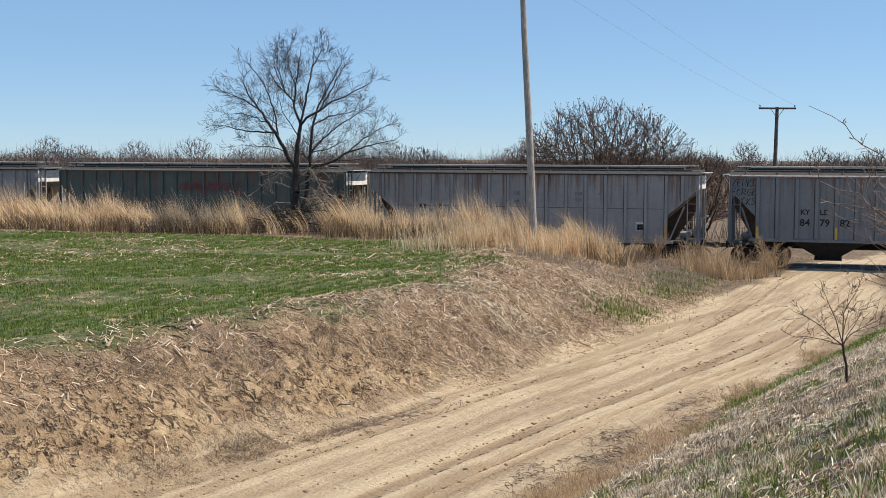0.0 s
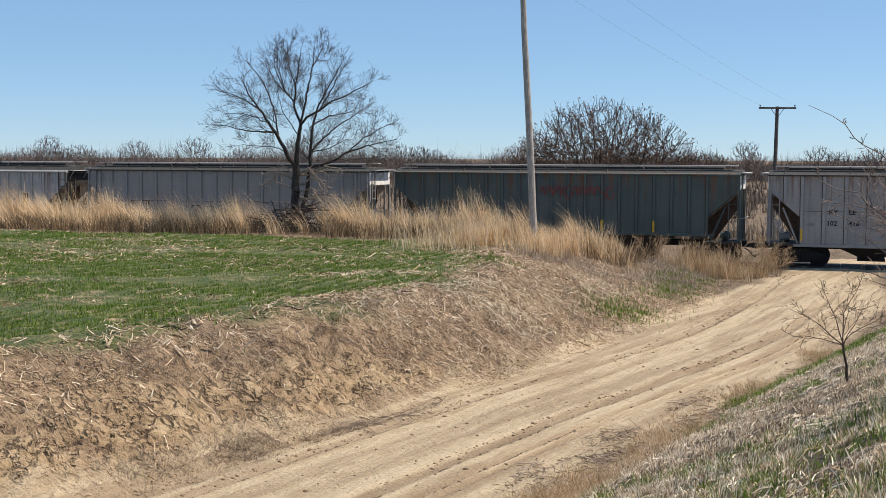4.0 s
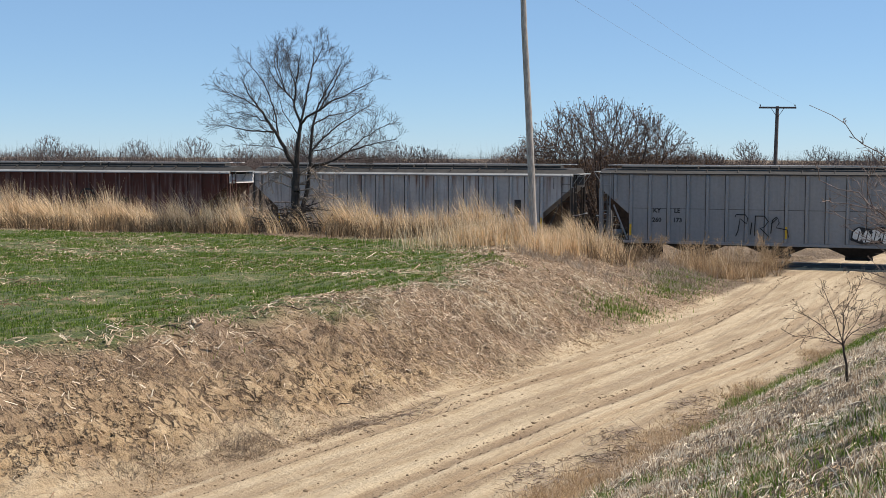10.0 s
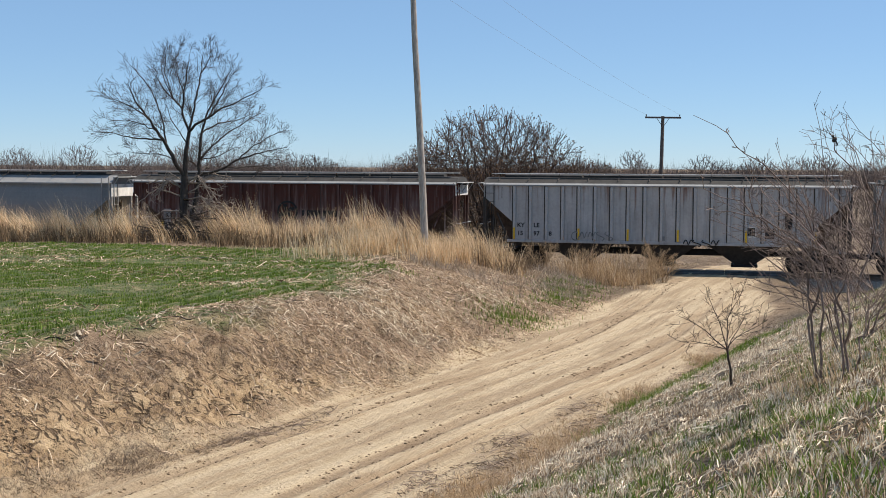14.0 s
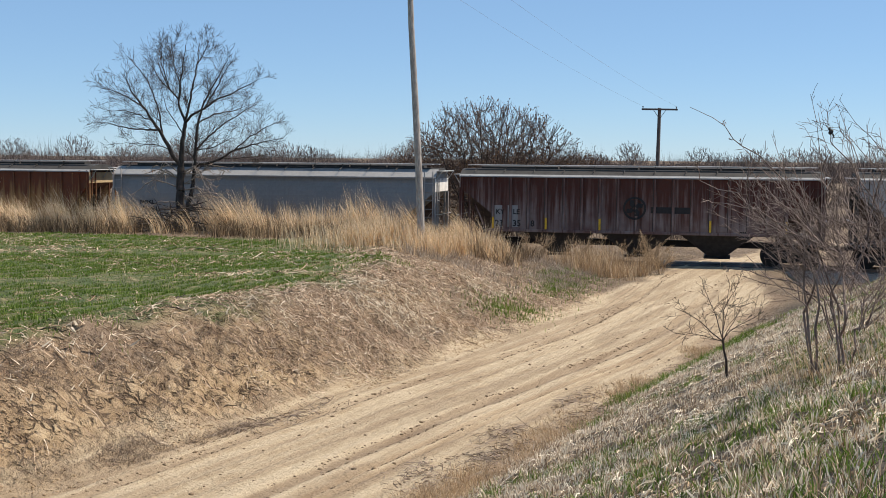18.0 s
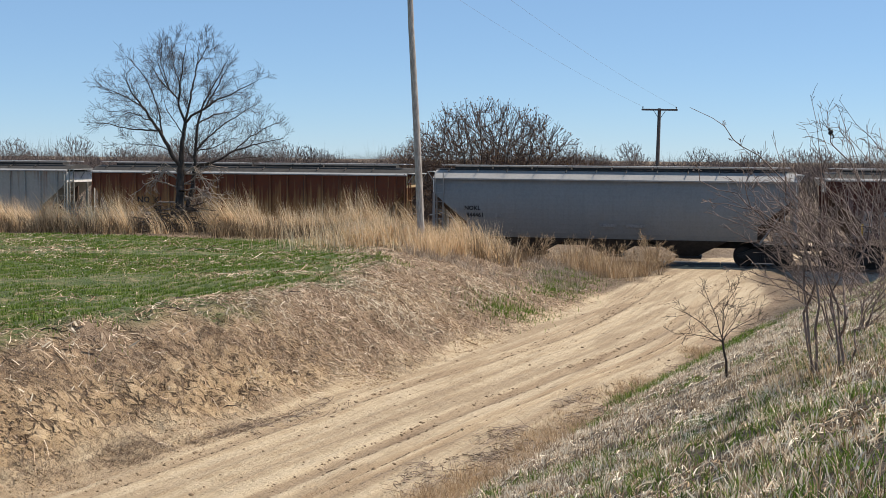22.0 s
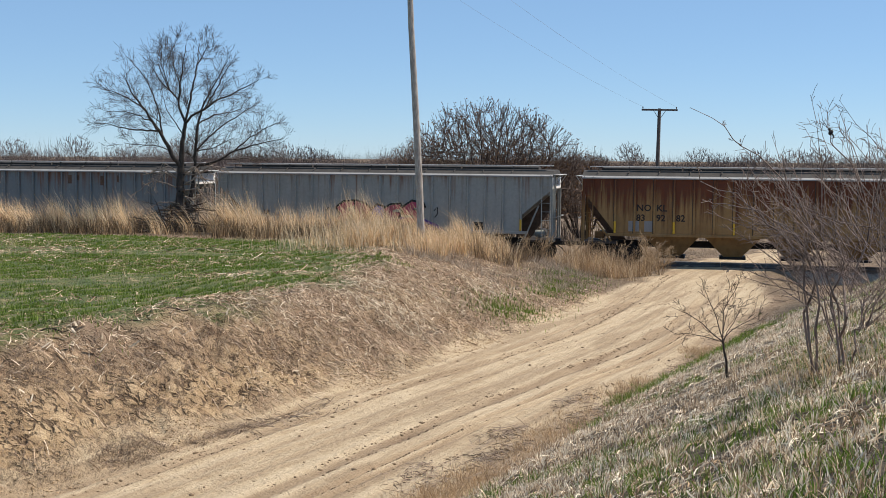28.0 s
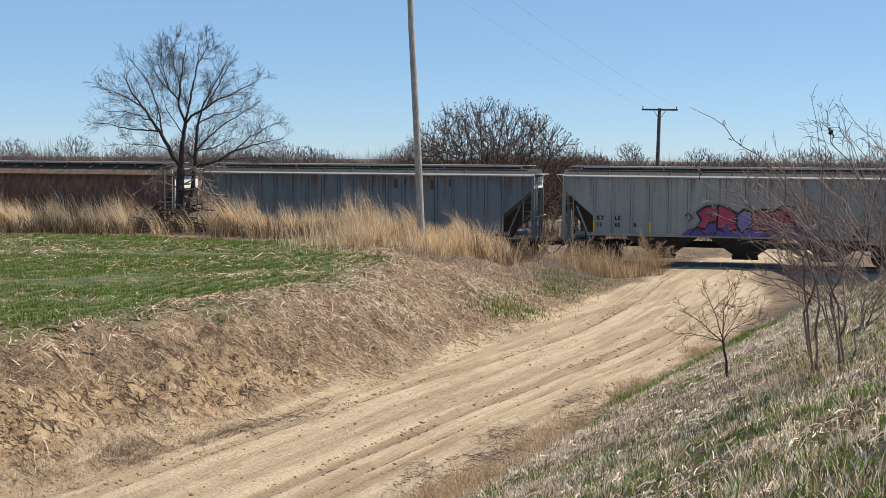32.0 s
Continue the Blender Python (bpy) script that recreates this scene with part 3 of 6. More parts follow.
# ---- trees ----
class Growth:
    """Grows limbs and twigs and keeps them as tapered rods."""

    def __init__(self, seed):
        self.rng = np.random.default_rng(seed)
        self.rods = []  # (level, p, q, r0, r1)
        self.tips = []
        self.limbs = 0

    def limb(self, pts, r0, r1, level=0):
        """A limb through given places, bent a little between them. Returns its places and radii."""
        fine = []
        pts = [np.array(p, float) for p in pts]
        for a, b in zip(pts[:-1], pts[1:]):
            n = max(2, int(np.linalg.norm(b - a) / 0.25))
            for k in range(n):
                fine.append(a + (b - a) * k / n + self.rng.normal(0, 0.022, 3) * (1 if k else 0.4))
        fine.append(pts[-1])
        m = len(fine) - 1
        rs = [r0 + (r1 - r0) * k / m for k in range(m + 1)]
        for k in range(m):
            self.rods.append((level, fine[k], fine[k + 1], rs[k], rs[k + 1], self.limbs))
        self.limbs += 1
        return fine, rs

    def shoots(self, fine, rs, level, top, count, length, angle, up, start=0.2, wig=0.12, ratio=0.62, keep=0.62, fall=0.8):
        rng, m = self.rng, len(fine) - 1
        for _ in range(count):
            u = start + (1 - start) * rng.random()
            k = min(m - 1, int(u * m))
            p = fine[k] + (fine[k + 1] - fine[k]) * (u * m - k)
            w = fine[k + 1] - fine[k]
            w = w / (np.linalg.norm(w) + 1e-9)
            side = np.cross(w, rng.normal(0, 1, 3))
            side /= np.linalg.norm(side) + 1e-9
            a = radians(angle) * rng.uniform(0.6, 1.3)
            self.grow(p, w * math.cos(a) + side * math.sin(a), length * rng.uniform(0.55, 1.2) * (1.15 - 0.5 * u), rs[k] * keep, level, top, count, angle, up, wig, ratio, fall)

    def grow(self, p, w, length, r, level, top, count, angle, up, wig, ratio, fall):
        rng = self.rng
        n = 5 if level < top else 3
        step, fine, rs = length / n, [p], [r]
        for k in range(n):
            w = w + rng.normal(0, wig, 3) + np.array([0, 0, up])
            w /= np.linalg.norm(w)
            q = fine[-1] + w * step
            fine.append(q)
            rs.append(max(r * (1 - 0.75 * (k + 1) / n), 0.0028))
            self.rods.append((level, fine[-2], q, rs[-2], rs[-1], -1))
        if level < top:
            self.shoots(fine, rs, level + 1, top, max(2, int(count * fall)), length * ratio, angle, up, 0.25, wig, ratio, 0.6, fall)
        else:
            self.tips.append(fine[-1])

    def fill(self, spots, step, reach, level=2, bias=(0, 0, 0.0), tip=0.006, whips=0, whip=0.5, share=0.5, hub=None):
        """Branches that grow from the limbs so far towards free spots until the crown is filled."""
        rng = self.rng
        hub = spots.mean(0) if hub is None else np.array(hub)
        start = [o[2] for o in self.rods]
        node = [np.array(p) for p in start]
        heading = [(o[2] - o[1]) / (np.linalg.norm(o[2] - o[1]) + 1e-9) for o in self.rods]
        up = [-1] * len(node)
        n0 = len(node)
        P = np.array(node)
        D = np.linalg.norm(spots[:, None] - P[None], axis=2)
        near, dist = D.argmin(1), D.min(1)
        live = np.ones(len(spots), bool)
        grown = {}
        for _ in range(90):
            use = live & (dist < reach)
            if not use.any():
                break
            pull = collections.defaultdict(lambda: np.zeros(3))
            for i in np.nonzero(use)[0]:
                k = near[i]
                w = spots[i] - node[k]
                pull[k] = pull[k] + w / (np.linalg.norm(w) + 1e-9)
            fresh = []
            for k, w in pull.items():
                if grown.get(k, 0) > 3:
                    continue
                grown[k] = grown.get(k, 0) + 1
                w = w / (np.linalg.norm(w) + 1e-9) + 0.45 * heading[k] + np.array(bias) + rng.normal(0, 0.13, 3)
                w /= np.linalg.norm(w)
                node.append(node[k] + w * step), heading.append(w), up.append(k)
                fresh.append(len(node) - 1)
            if not fresh:
                break
            F = np.array([node[k] for k in fresh])
            d = np.linalg.norm(spots[:, None] - F[None], axis=2)
            j, m = d.argmin(1), d.min(1)
            closer = m < dist
            near[closer], dist[closer] = np.array(fresh)[j[closer]], m[closer]
            live &= dist > step * 1.25
        # a branch is as thick as what it carries
        area = np.zeros(len(node))
        kids = np.zeros(len(node), int)
        for k in range(len(node) - 1, n0 - 1, -1):
            if kids[k] == 0:
                area[k] = tip ** 2.3
            area[up[k]] += area[k]
            kids[up[k]] += 1
        rad = np.maximum(area, 1e-12) ** (1 / 2.3)
        for k in range(n0, len(node)):
            r = min(rad[k], 0.06)
            self.rods.append((level, node[up[k]], node[k], min(rad[up[k]], 0.06) if up[k] >= n0 else r, r, -1))
            if kids[k] == 0 or rng.random() < share:
                for _ in range(whips):
                    away = (node[k] - hub) / (np.linalg.norm(node[k] - hub) + 1e-9)
                    w = 0.6 * heading[k] + 0.7 * away + rng.normal(0, 0.33, 3) + 2.5 * np.array(bias)
                    w /= np.linalg.norm(w)
                    L = whip * rng.uniform(0.5, 1.2)
                    mid = node[k] + w * L * 0.5
                    w = w + rng.normal(0, 0.12, 3)
                    end = mid + w / np.linalg.norm(w) * L * 0.5
                    self.rods.append((level + 1, node[k], mid, tip * 0.75, tip * 0.6, -1))
                    self.rods.append((level + 1, mid, end, tip * 0.6, tip * 0.4, -1))
                    self.tips.append(end)

    def mesh(self, name, lo, hi, mat, sides=3, thin=0.0, limb=None):
        sel = [o for o in self.rods if lo <= o[0] <= hi and (limb is None or o[5] == limb)]
        p0, p1 = np.array([o[1] for o in sel]), np.array([o[2] for o in sel])
        r0, r1 = np.array([o[3] for o in sel]), np.array([o[4] for o in sel])
        v, q = tubes(p0, p1, np.maximum(r0, thin), np.maximum(r1, thin), sides)
        return mesh_np(name, v, q, None, (mat,), True)

    def leaves(self, name, mat, size, each=2):
        t = np.repeat(np.array(self.tips), each, 0)
        rng = self.rng
        t = t + rng.normal(0, size * 1.5, t.shape)
        a, b = rng.normal(0, 1, t.shape), rng.normal(0, 1, t.shape)
        a /= np.linalg.norm(a, axis=1, keepdims=True)
        b = np.cross(a, b)
        b /= np.linalg.norm(b, axis=1, keepdims=True)
        s = size * rng.uniform(0.5, 1.3, (len(t), 1))
        v = np.stack([t - a * s, t - b * s * 0.5, t + a * s, t + b * s * 0.5], 1).reshape(-1, 3)
        return mesh_np(name, v, np.arange(len(v)).reshape(-1, 4), None, (mat,))


def lone_tree():
    """The bare tree in the tall grass at the field's far side; two stems, low dead limbs."""
    g = Growth(4)
    K = 38.0
    x0, y0 = -7.05, 60.0

    def at(px, py, dep=0.0):
        return ((px - 520) / K, dep, (392 - py) / K)

    def on(cx, cy):
        return 343 + cx / 2.1, 20 + cy / 2.1

    def limb(r0, r1, deep, *way):
        """A limb drawn on the tree's elevation, leaning away or near by deep metres at its tip."""
        m = len(way) - 1
        pts = [at(*on(*w), d0 + (deep - d0) * k / m) for k, w in enumerate(way) for d0 in (0.15 * deep,)]
        if len(g.rods) and way[0][1] < 700:
            near = min((o[2] for o in g.rods), key=lambda p: (p[0] - pts[0][0]) ** 2 + (p[2] - pts[0][2]) ** 2)
            pts[0] = tuple(near)
        return g.limb(pts, r0, r1)

    limb(0.24, 0.17, 0.0, (375, 795), (377, 650), (380, 540))
    big = [
        limb(0.13, 0.015, 0.5, (394, 795), (402, 690), (424, 600), (431, 540), (433, 480), (441, 380), (456, 320), (490, 250), (522, 190), (552, 140)),
        limb(0.11, 0.014, -0.9, (380, 540), (345, 478), (318, 425), (285, 372), (250, 320), (210, 265), (188, 205)),
        limb(0.05, 0.01, 0.8, (300, 405), (240, 402), (190, 398), (130, 385), (66, 378)),
        limb(0.13, 0.08, 0.0, (380, 540), (386, 470), (393, 405), (398, 375)),
        limb(0.065, 0.012, 0.7, (398, 375), (374, 322), (370, 288), (338, 255), (300, 215), (262, 160)),
        limb(0.05, 0.012, -0.6, (371, 290), (382, 230), (395, 165), (406, 95)),
        limb(0.065, 0.010, -1.1, (398, 375), (422, 350), (470, 325), (520, 290), (572, 272), (625, 245), (675, 214)),
        limb(0.045, 0.012, -0.4, (470, 325), (502, 270), (532, 210), (575, 150)),
        limb(0.06, 0.012, 0.3, (398, 372), (412, 310), (426, 240), (440, 160), (450, 80)),
        limb(0.05, 0.012, 1.3, (433, 480), (478, 425), (540, 372), (600, 332), (655, 300)),
        limb(0.07, 0.012, -0.3, (431, 545), (480, 525), (527, 508), (582, 475), (642, 455), (702, 440), (760, 430)),
        limb(0.03, 0.010, 0.7, (527, 508), (590, 506), (650, 500), (700, 490)),
        limb(0.035, 0.010, -1.2, (575, 478), (640, 422), (695, 392), (740, 372)),
        limb(0.045, 0.012, 0.6, (318, 425), (300, 335), (268, 245), (228, 180), (180, 132)),
        limb(0.032, 0.010, -1.3, (255, 325), (195, 285), (140, 262), (95, 252)),
        limb(0.032, 0.010, 0.3, (285, 372), (222, 346), (165, 332), (112, 335)),
        limb(0.03, 0.010, 1.0, (382, 235), (352, 160), (345, 105), (362, 60)),
        limb(0.03, 0.010, -1.0, (440, 165), (470, 125), (492, 85)),
        limb(0.03, 0.010, 1.5, (345, 255), (290, 150), (282, 100)),
        limb(0.03, 0.010, -1.6, (338, 255), (320, 160), (330, 95)),
        limb(0.04, 0.010, 1.6, (441, 380), (500, 340), (560, 330), (625, 300)),
        limb(0.025, 0.008, -0.8, (345, 478), (290, 458), (235, 456), (185, 450)),
        limb(0.03, 0.008, 1.4, (433, 470), (480, 470), (540, 440), (600, 420)),
        limb(0.03, 0.008, -1.5, (390, 430), (340, 330), (322, 260)),
    ]
    for k, (fine, rs) in enumerate(big):
        if k == 3:
            continue
        n = max(9, int(len(fine) * 1.15))
        g.shoots(fine, np.minimum(rs, 0.045), 2, 4, n, 1.05, 42, 0.03, 0.36 if k < 2 else 0.10, 0.08, 0.78, 0.36, 6.3 / n)
    low = Growth(9)
    for k in range(16):
        a = low.rng.uniform(-1, 1)
        z = low.rng.uniform(0.9, 2.9)
        sgn = 1 if low.rng.random() < 0.62 else -1
        L = low.rng.uniform(1.0, 2.4)
        fine, rs = low.limb([(0.1 * sgn, 0.1, z), (sgn * L * 0.5, a * 0.5, z + low.rng.uniform(-0.1, 0.5)), (sgn * L, a, z + low.rng.uniform(-0.9, 0.4))], 0.04, 0.012, 2)
        low.shoots(fine, rs, 3, 4, 6, 0.75, 45, -0.05, 0.2, 0.2, 0.6, 0.6)
    tree = tagged(new("tree"), "bare dark-barked tree with two stems in tall dry grass", "tree")
    tree.location = (x0, y0, gz(x0, y0) - 0.05)
    part("trunk", g.mesh("trunk", 0, 0, BARK, 8), BARK, tree)
    part("crown", g.mesh("crown", 1, 4, TWIG, 3, 0.005), TWIG, tree, "dense crown of thin leafless twigs")
    part("dead_wood", low.mesh("dead_wood", 0, 4, TWIG_PALE, 4, 0.008), TWIG_PALE, tree, "pale dead lower limbs")
    # fallen wood heaped at the foot
    fall = Growth(12)
    for k in range(150):
        px = fall.rng.normal(-0.3, 1.15)
        p = np.array([px, fall.rng.uniform(-1.2, 0.5), 0.05 + 1.2 * math.exp(-(px / 1.2) ** 2) * fall.rng.random() ** 2.0])
        w = fall.rng.normal(0, 1, 3) * np.array([1, 0.5, 0.22])
        w /= np.linalg.norm(w)
        q = p + w * fall.rng.uniform(0.6, 1.9)
        q[2] = max(0.02, q[2])
        fine, rs = fall.limb([p, (p + q) / 2 + np.array([0, 0, 0.05]), q], fall.rng.uniform(0.012, 0.045), 0.008, 0)
        fall.shoots(fine, rs, 1, 1, 3, 0.5, 40, -0.04, 0.3, 0.2)
    heap = tagged(new("brush_heap", fall.mesh("brush_heap", 0, 2, BARK, 4)), "heap of dark fallen branches at the foot of the tree", "brush heap", kind="stuff")
    heap.location = (x0, y0 - 0.3, gz(x0, y0 - 0.3))
    log = Growth(14)
    log.limb([(-0.2, 0, 0.16), (0.7, -0.1, 0.2), (1.7, -0.15, 0.12)], 0.15, 0.09)
    ob = tagged(new("log", log.mesh("log", 0, 0, BARK, 9)), "dark fallen log in the grass beside the tree", "log")
    ob.location = (x0 + 0.2, y0 - 1.0, gz(x0 + 0.6, y0 - 1.0) - 0.03)


lone_tree()


def wide_bush():
    """Broad many-stemmed tree behind the track, with brown leaves still on its twigs."""
    x0, y0 = 10.6, 84.0
    for name, seed, dx, dy, n, tall, wide in (("tree", 31, 0, 0, 22, 9.3, 6.4), ("tree", 33, 6.6, 2.5, 8, 6.0, 3.2), ("tree", 35, -5.2, 3.5, 7, 5.8, 2.4)):
        g = Growth(seed)
        for k in range(n):
            a = -1 + 2 * (k + 0.5) / n + g.rng.normal(0, 0.05)
            dep = g.rng.uniform(-0.6, 0.6) * wide
            top = tall * math.sqrt(max(0.1, 1 - 0.80 * a * a)) * g.rng.uniform(0.62, 0.88)
            out = g.rng.uniform(0.6, 0.95)
            fine, rs = g.limb([(a * 0.22, dep * 0.03, 0), (a * wide * 0.30, dep * 0.3, top * 0.28), (a * wide * 0.70 * out, dep * 0.6, top * 0.62), (a * wide * 0.92 * out, dep * 0.8, top)], 0.12, 0.03, 0)
        m = int(9500 * (wide / 6.6) ** 1.5)
        w = g.rng.normal(0, 1, (m, 3))
        w = w / np.linalg.norm(w, axis=1, keepdims=True) * g.rng.random((m, 1)) ** 0.4
        spots = w * np.array([wide, wide * 0.7, tall * 0.60]) + np.array([0, 0, tall * 0.36])
        patchy = vnoise(spots[:, 0] * 0.8 + 3, spots[:, 2] * 0.8 + spots[:, 1] * 0.4, 16 + seed)
        spots = spots[(spots[:, 2] > 1.2) & (g.rng.random(m) < 0.35 + 1.1 * patchy)]
        g.fill(spots, 0.30, 2.4, 1, (0, 0, 0.14), 0.017, 2, 0.75, 0.75, (0, 0, 0))
        t = tagged(new(name), "broad many-stemmed tree with brown withered leaves behind the track", "tree", "trees behind the track")
        t.location = (x0 + dx, y0 + dy, gz(x0 + dx, y0 + dy) - 0.05)
        part("trunk", g.mesh("trunk", 0, 0, BARK, 5), BARK, t, "several dark stems")
        part("crown", g.mesh("crown", 1, 3, BUSH_TWIG, 3, 0.012), BUSH_TWIG, t)
        part("leaves", g.leaves("leaves", DEAD_LEAF, 0.075, 1), DEAD_LEAF, t, "withered brown leaves on the twig tips")


wide_bush()


def far_trees():
    kinds = []
    for k in range(6):
        g = Growth(50 + k)
        tall = (9.5, 7.2, 10.5, 8.2, 6.4, 9.0)[k]
        wide = (0.42, 0.55, 0.46, 0.60, 0.70, 0.36)[k] * tall
        n = (6, 8, 7, 9, 10, 5)[k]
        for j in range(n):
            a = -1 + 2 * (j + 0.5) / n + g.rng.normal(0, 0.08)
            dep = g.rng.uniform(-0.5, 0.5) * wide
            top = tall * (1 - 0.35 * a * a) * g.rng.uniform(0.45, 0.7)
            fine, rs = g.limb([(a * 0.06, 0, 0), (a * wide * 0.16, dep * 0.2, top * 0.3), (a * wide * 0.6, dep * 0.6, top * 0.68), (a * wide * 0.85, dep, top)], 0.12, 0.03, 0)
        w = g.rng.normal(0, 1, (520, 3))
        w = w / np.linalg.norm(w, axis=1, keepdims=True) * g.rng.random((520, 1)) ** 0.4
        spots = w * np.array([wide * 0.95, wide * 0.8, tall * 0.42]) + np.array([0, 0, tall * 0.57])
        g.fill(spots, 0.6, 3.5, 1, (0, 0, 0.14), 0.046, 2, 1.0, 0.6, (0, 0, 0))
        kinds.append((g.mesh("trunk", 0, 0, FAR_TWIG, 4), g.mesh("crown", 1, 3, FAR_TWIG, 3, 0.03)))
    rng = np.random.default_rng(77)
    first = {}
    for k in range(116):
        u = -0.44 + 0.98 * (k + rng.uniform(0.0, 1.0)) / 116
        dist = rng.uniform(230, 400)
        kind = int(rng.integers(0, 6))
        sc = rng.uniform(0.6, 0.98) * dist / 300
        x, y = u * dist, dist
        if vnoise(np.array(u * 16.0), np.array(2.5), 19) < 0.30 and k % 2:
            continue
        if kind not in first:
            t = tagged(new("tree"), "distant leafless grey-brown tree on the plain", "tree", "far trees")
            part("trunk", kinds[kind][0], FAR_TWIG, t)
            part("crown", kinds[kind][1], FAR_TWIG, t)
            first[kind] = t
            t.matrix_world = pose(x, y, -0.5, 0, 0, rng.uniform(0, 360))
        else:
            t = copy_thing(first[kind], pose(x, y, -0.5, 0, 0, rng.uniform(0, 360)))
        t.scale = (sc * 1.1, sc * 1.1, sc)
    # low thicket between and behind them: sprays of bent twigs in clumps
    m, each = 2800, 28
    u, dist = rng.uniform(-0.5, 0.62, m), rng.uniform(300, 430, m)
    size = (4.4 + 4.4 * vnoise(u * 40, dist * 0.012, 9)) * rng.uniform(0.75, 1.15, m) * dist / 330
    u, dist, size = np.repeat(u, each), np.repeat(dist, each), np.repeat(size, each)
    n = m * each
    cx, cy = u * dist + rng.normal(0, 1, n) * 0.35 * size, dist + rng.normal(0, 1, n) * 0.35 * size
    pts = np.stack([cx, cy, np.full(n, -0.5)], 1)
    me = blades("far_thicket", pts, size * rng.uniform(0.55, 1.15, n), 0.11, 1.5, FAR_TWIG, 5, seg=2, bend=0.6)
    tagged(new("far_thicket", me), "grey-brown thicket along the far edge of the plain", "thicket", kind="stuff")


far_trees()


def track_scrub():
    """Brown brush on the flat behind the track."""
    rng = np.random.default_rng(81)
    m, each = 3400, 18
    d = 84 + 170 * rng.random(m) ** 1.3
    s = rng.uniform(-0.62, 0.45, m) * d * 1.1
    x, y = s * TE[0] + d * TN[0], s * TE[1] + d * TN[1]
    k = rng.random(m) < np.clip((vnoise(x * 0.10, y * 0.10, 83) - 0.30) * 4, 0, 1)
    x, y, d = x[k], y[k], d[k]
    size = (1.2 + 2.6 * vnoise(x * 0.16, y * 0.16, 85)) * (0.75 + 0.6 * smooth((d - 90) / 110)) * rng.uniform(0.6, 1.1, len(x))
    x, y, size, d = [np.repeat(v, each) for v in (x, y, size, d)]
    n = len(x)
    x, y = x + rng.normal(0, 0.28, n) * size, y + rng.normal(0, 0.28, n) * size
    pts = np.stack([x, y, ground_z(x, y)], 1)
    tagged(new("scrub", blades("scrub", pts, size * rng.uniform(0.6, 1.15, n), 0.035 + 0.0005 * (d - 84), 0.85, SCRUB, 29, seg=2, bend=0.7)), "brown leafless scrub on the flat behind the track", "scrub", kind="stuff")


track_scrub()


def crossbuck():
    """The cross-shaped sign on its low post beyond the track."""
    x0, y0 = 17.35, 66.3
    sign = tagged(new("crossbuck_sign"), "weathered white cross-shaped railway crossing sign on a post", "road sign")
    sign.location = (x0, y0, gz(x0, y0))
    part("post", Shape().box(-0.05, 0.05, -0.05, 0.05, -0.1, 2.35, 0.008), POLE_WOOD, sign)
    for a, y in ((45, -0.075), (-45, -0.105)):
        o = part("board", Shape().box(-0.61, 0.61, -0.012, 0.012, -0.115, 0.115, 0.006), SIGN_WHITE, sign)
        o.matrix_local = pose(0, y, 1.95, 0, a, 0)
        for k in range(-4, 5):
            if k:
                part("letter_bar", Shape().box(k * 0.125 - 0.03, k * 0.125 + 0.03, -0.0165, -0.0125, -0.06, 0.06), GREY_MARK, o)


crossbuck()


# ---- poles ----
def near_pole():
    x0, y0 = 3.62, 50.6
    z0 = gz(x0, y0)
    p = tagged(new("utility_pole"), "tall weathered grey wooden utility pole in dry grass", "utility pole", "utility poles")
    p.location = (x0, y0, z0 - 0.3)
    s = Shape()
    pts = [(0, 0), (-0.03, 1.2), (-0.12, 3.2), (-0.23, 5.2), (-0.36, 7.4), (-0.47, 9.2), (-0.60, 12.4)]
    for k in range(len(pts) - 1):
        r0, r1 = 0.155 - 0.052 * pts[k][1] / 12.4, 0.155 - 0.052 * pts[k + 1][1] / 12.4
        s.rod((pts[k][0], 0, pts[k][1]), (pts[k + 1][0], 0, pts[k + 1][1]), r0, r1, 14)
    part("pole", s, POLE_WOOD, p)
    arm = Shape().box(-1.93, 0.77, -0.20, -0.10, 12.0, 12.12, 0.008)
    part("crossarm", arm, POLE_WOOD, p)
    for dx in (-1.78, 0.62):
        part("insulator", Shape().rod((dx, -0.15, 12.12), (dx, -0.15, 12.3), 0.02, 0.05, 8), DIRTY_STEEL, p)
    return [Vector((x0 + dx - 0.58, y0 - 0.15, z0 - 0.3 + 12.3)) for dx in (-1.2, 1.2)]


def far_pole():
    x0, y0 = 21.9, 84.0
    z0 = gz(x0, y0)
    p = tagged(new("utility_pole"), "dark wooden pole with one crossarm behind the track", "utility pole", "utility poles")
    p.location = (x0, y0, z0 - 0.2)
    h = 8.45 - z0 + 0.2
    part("pole", Shape().rod((-0.12, 0, 0), (0.02, 0, h), 0.16, 0.11, 12), DARK_POLE, p)
    part("crossarm", Shape().box(-1.22, 1.22, -0.18, -0.07, h - 0.16, h - 0.04, 0.008), DARK_POLE, p)
    for sgn in (-1, 1):
        part("brace", Shape().rod((sgn * 0.42, -0.12, h - 0.14), (0.0, -0.12, h - 0.75), 0.018, n=5), DARK_POLE, p)
        part("insulator", Shape().rod((sgn * 1.14, -0.12, h - 0.04), (sgn * 1.14, -0.12, h + 0.1), 0.02, 0.05, 8), DARK_POLE, p)
    return [Vector((x0 + sgn * 1.14, y0 - 0.12, z0 - 0.2 + h + 0.1)) for sgn in (-1, 1)]


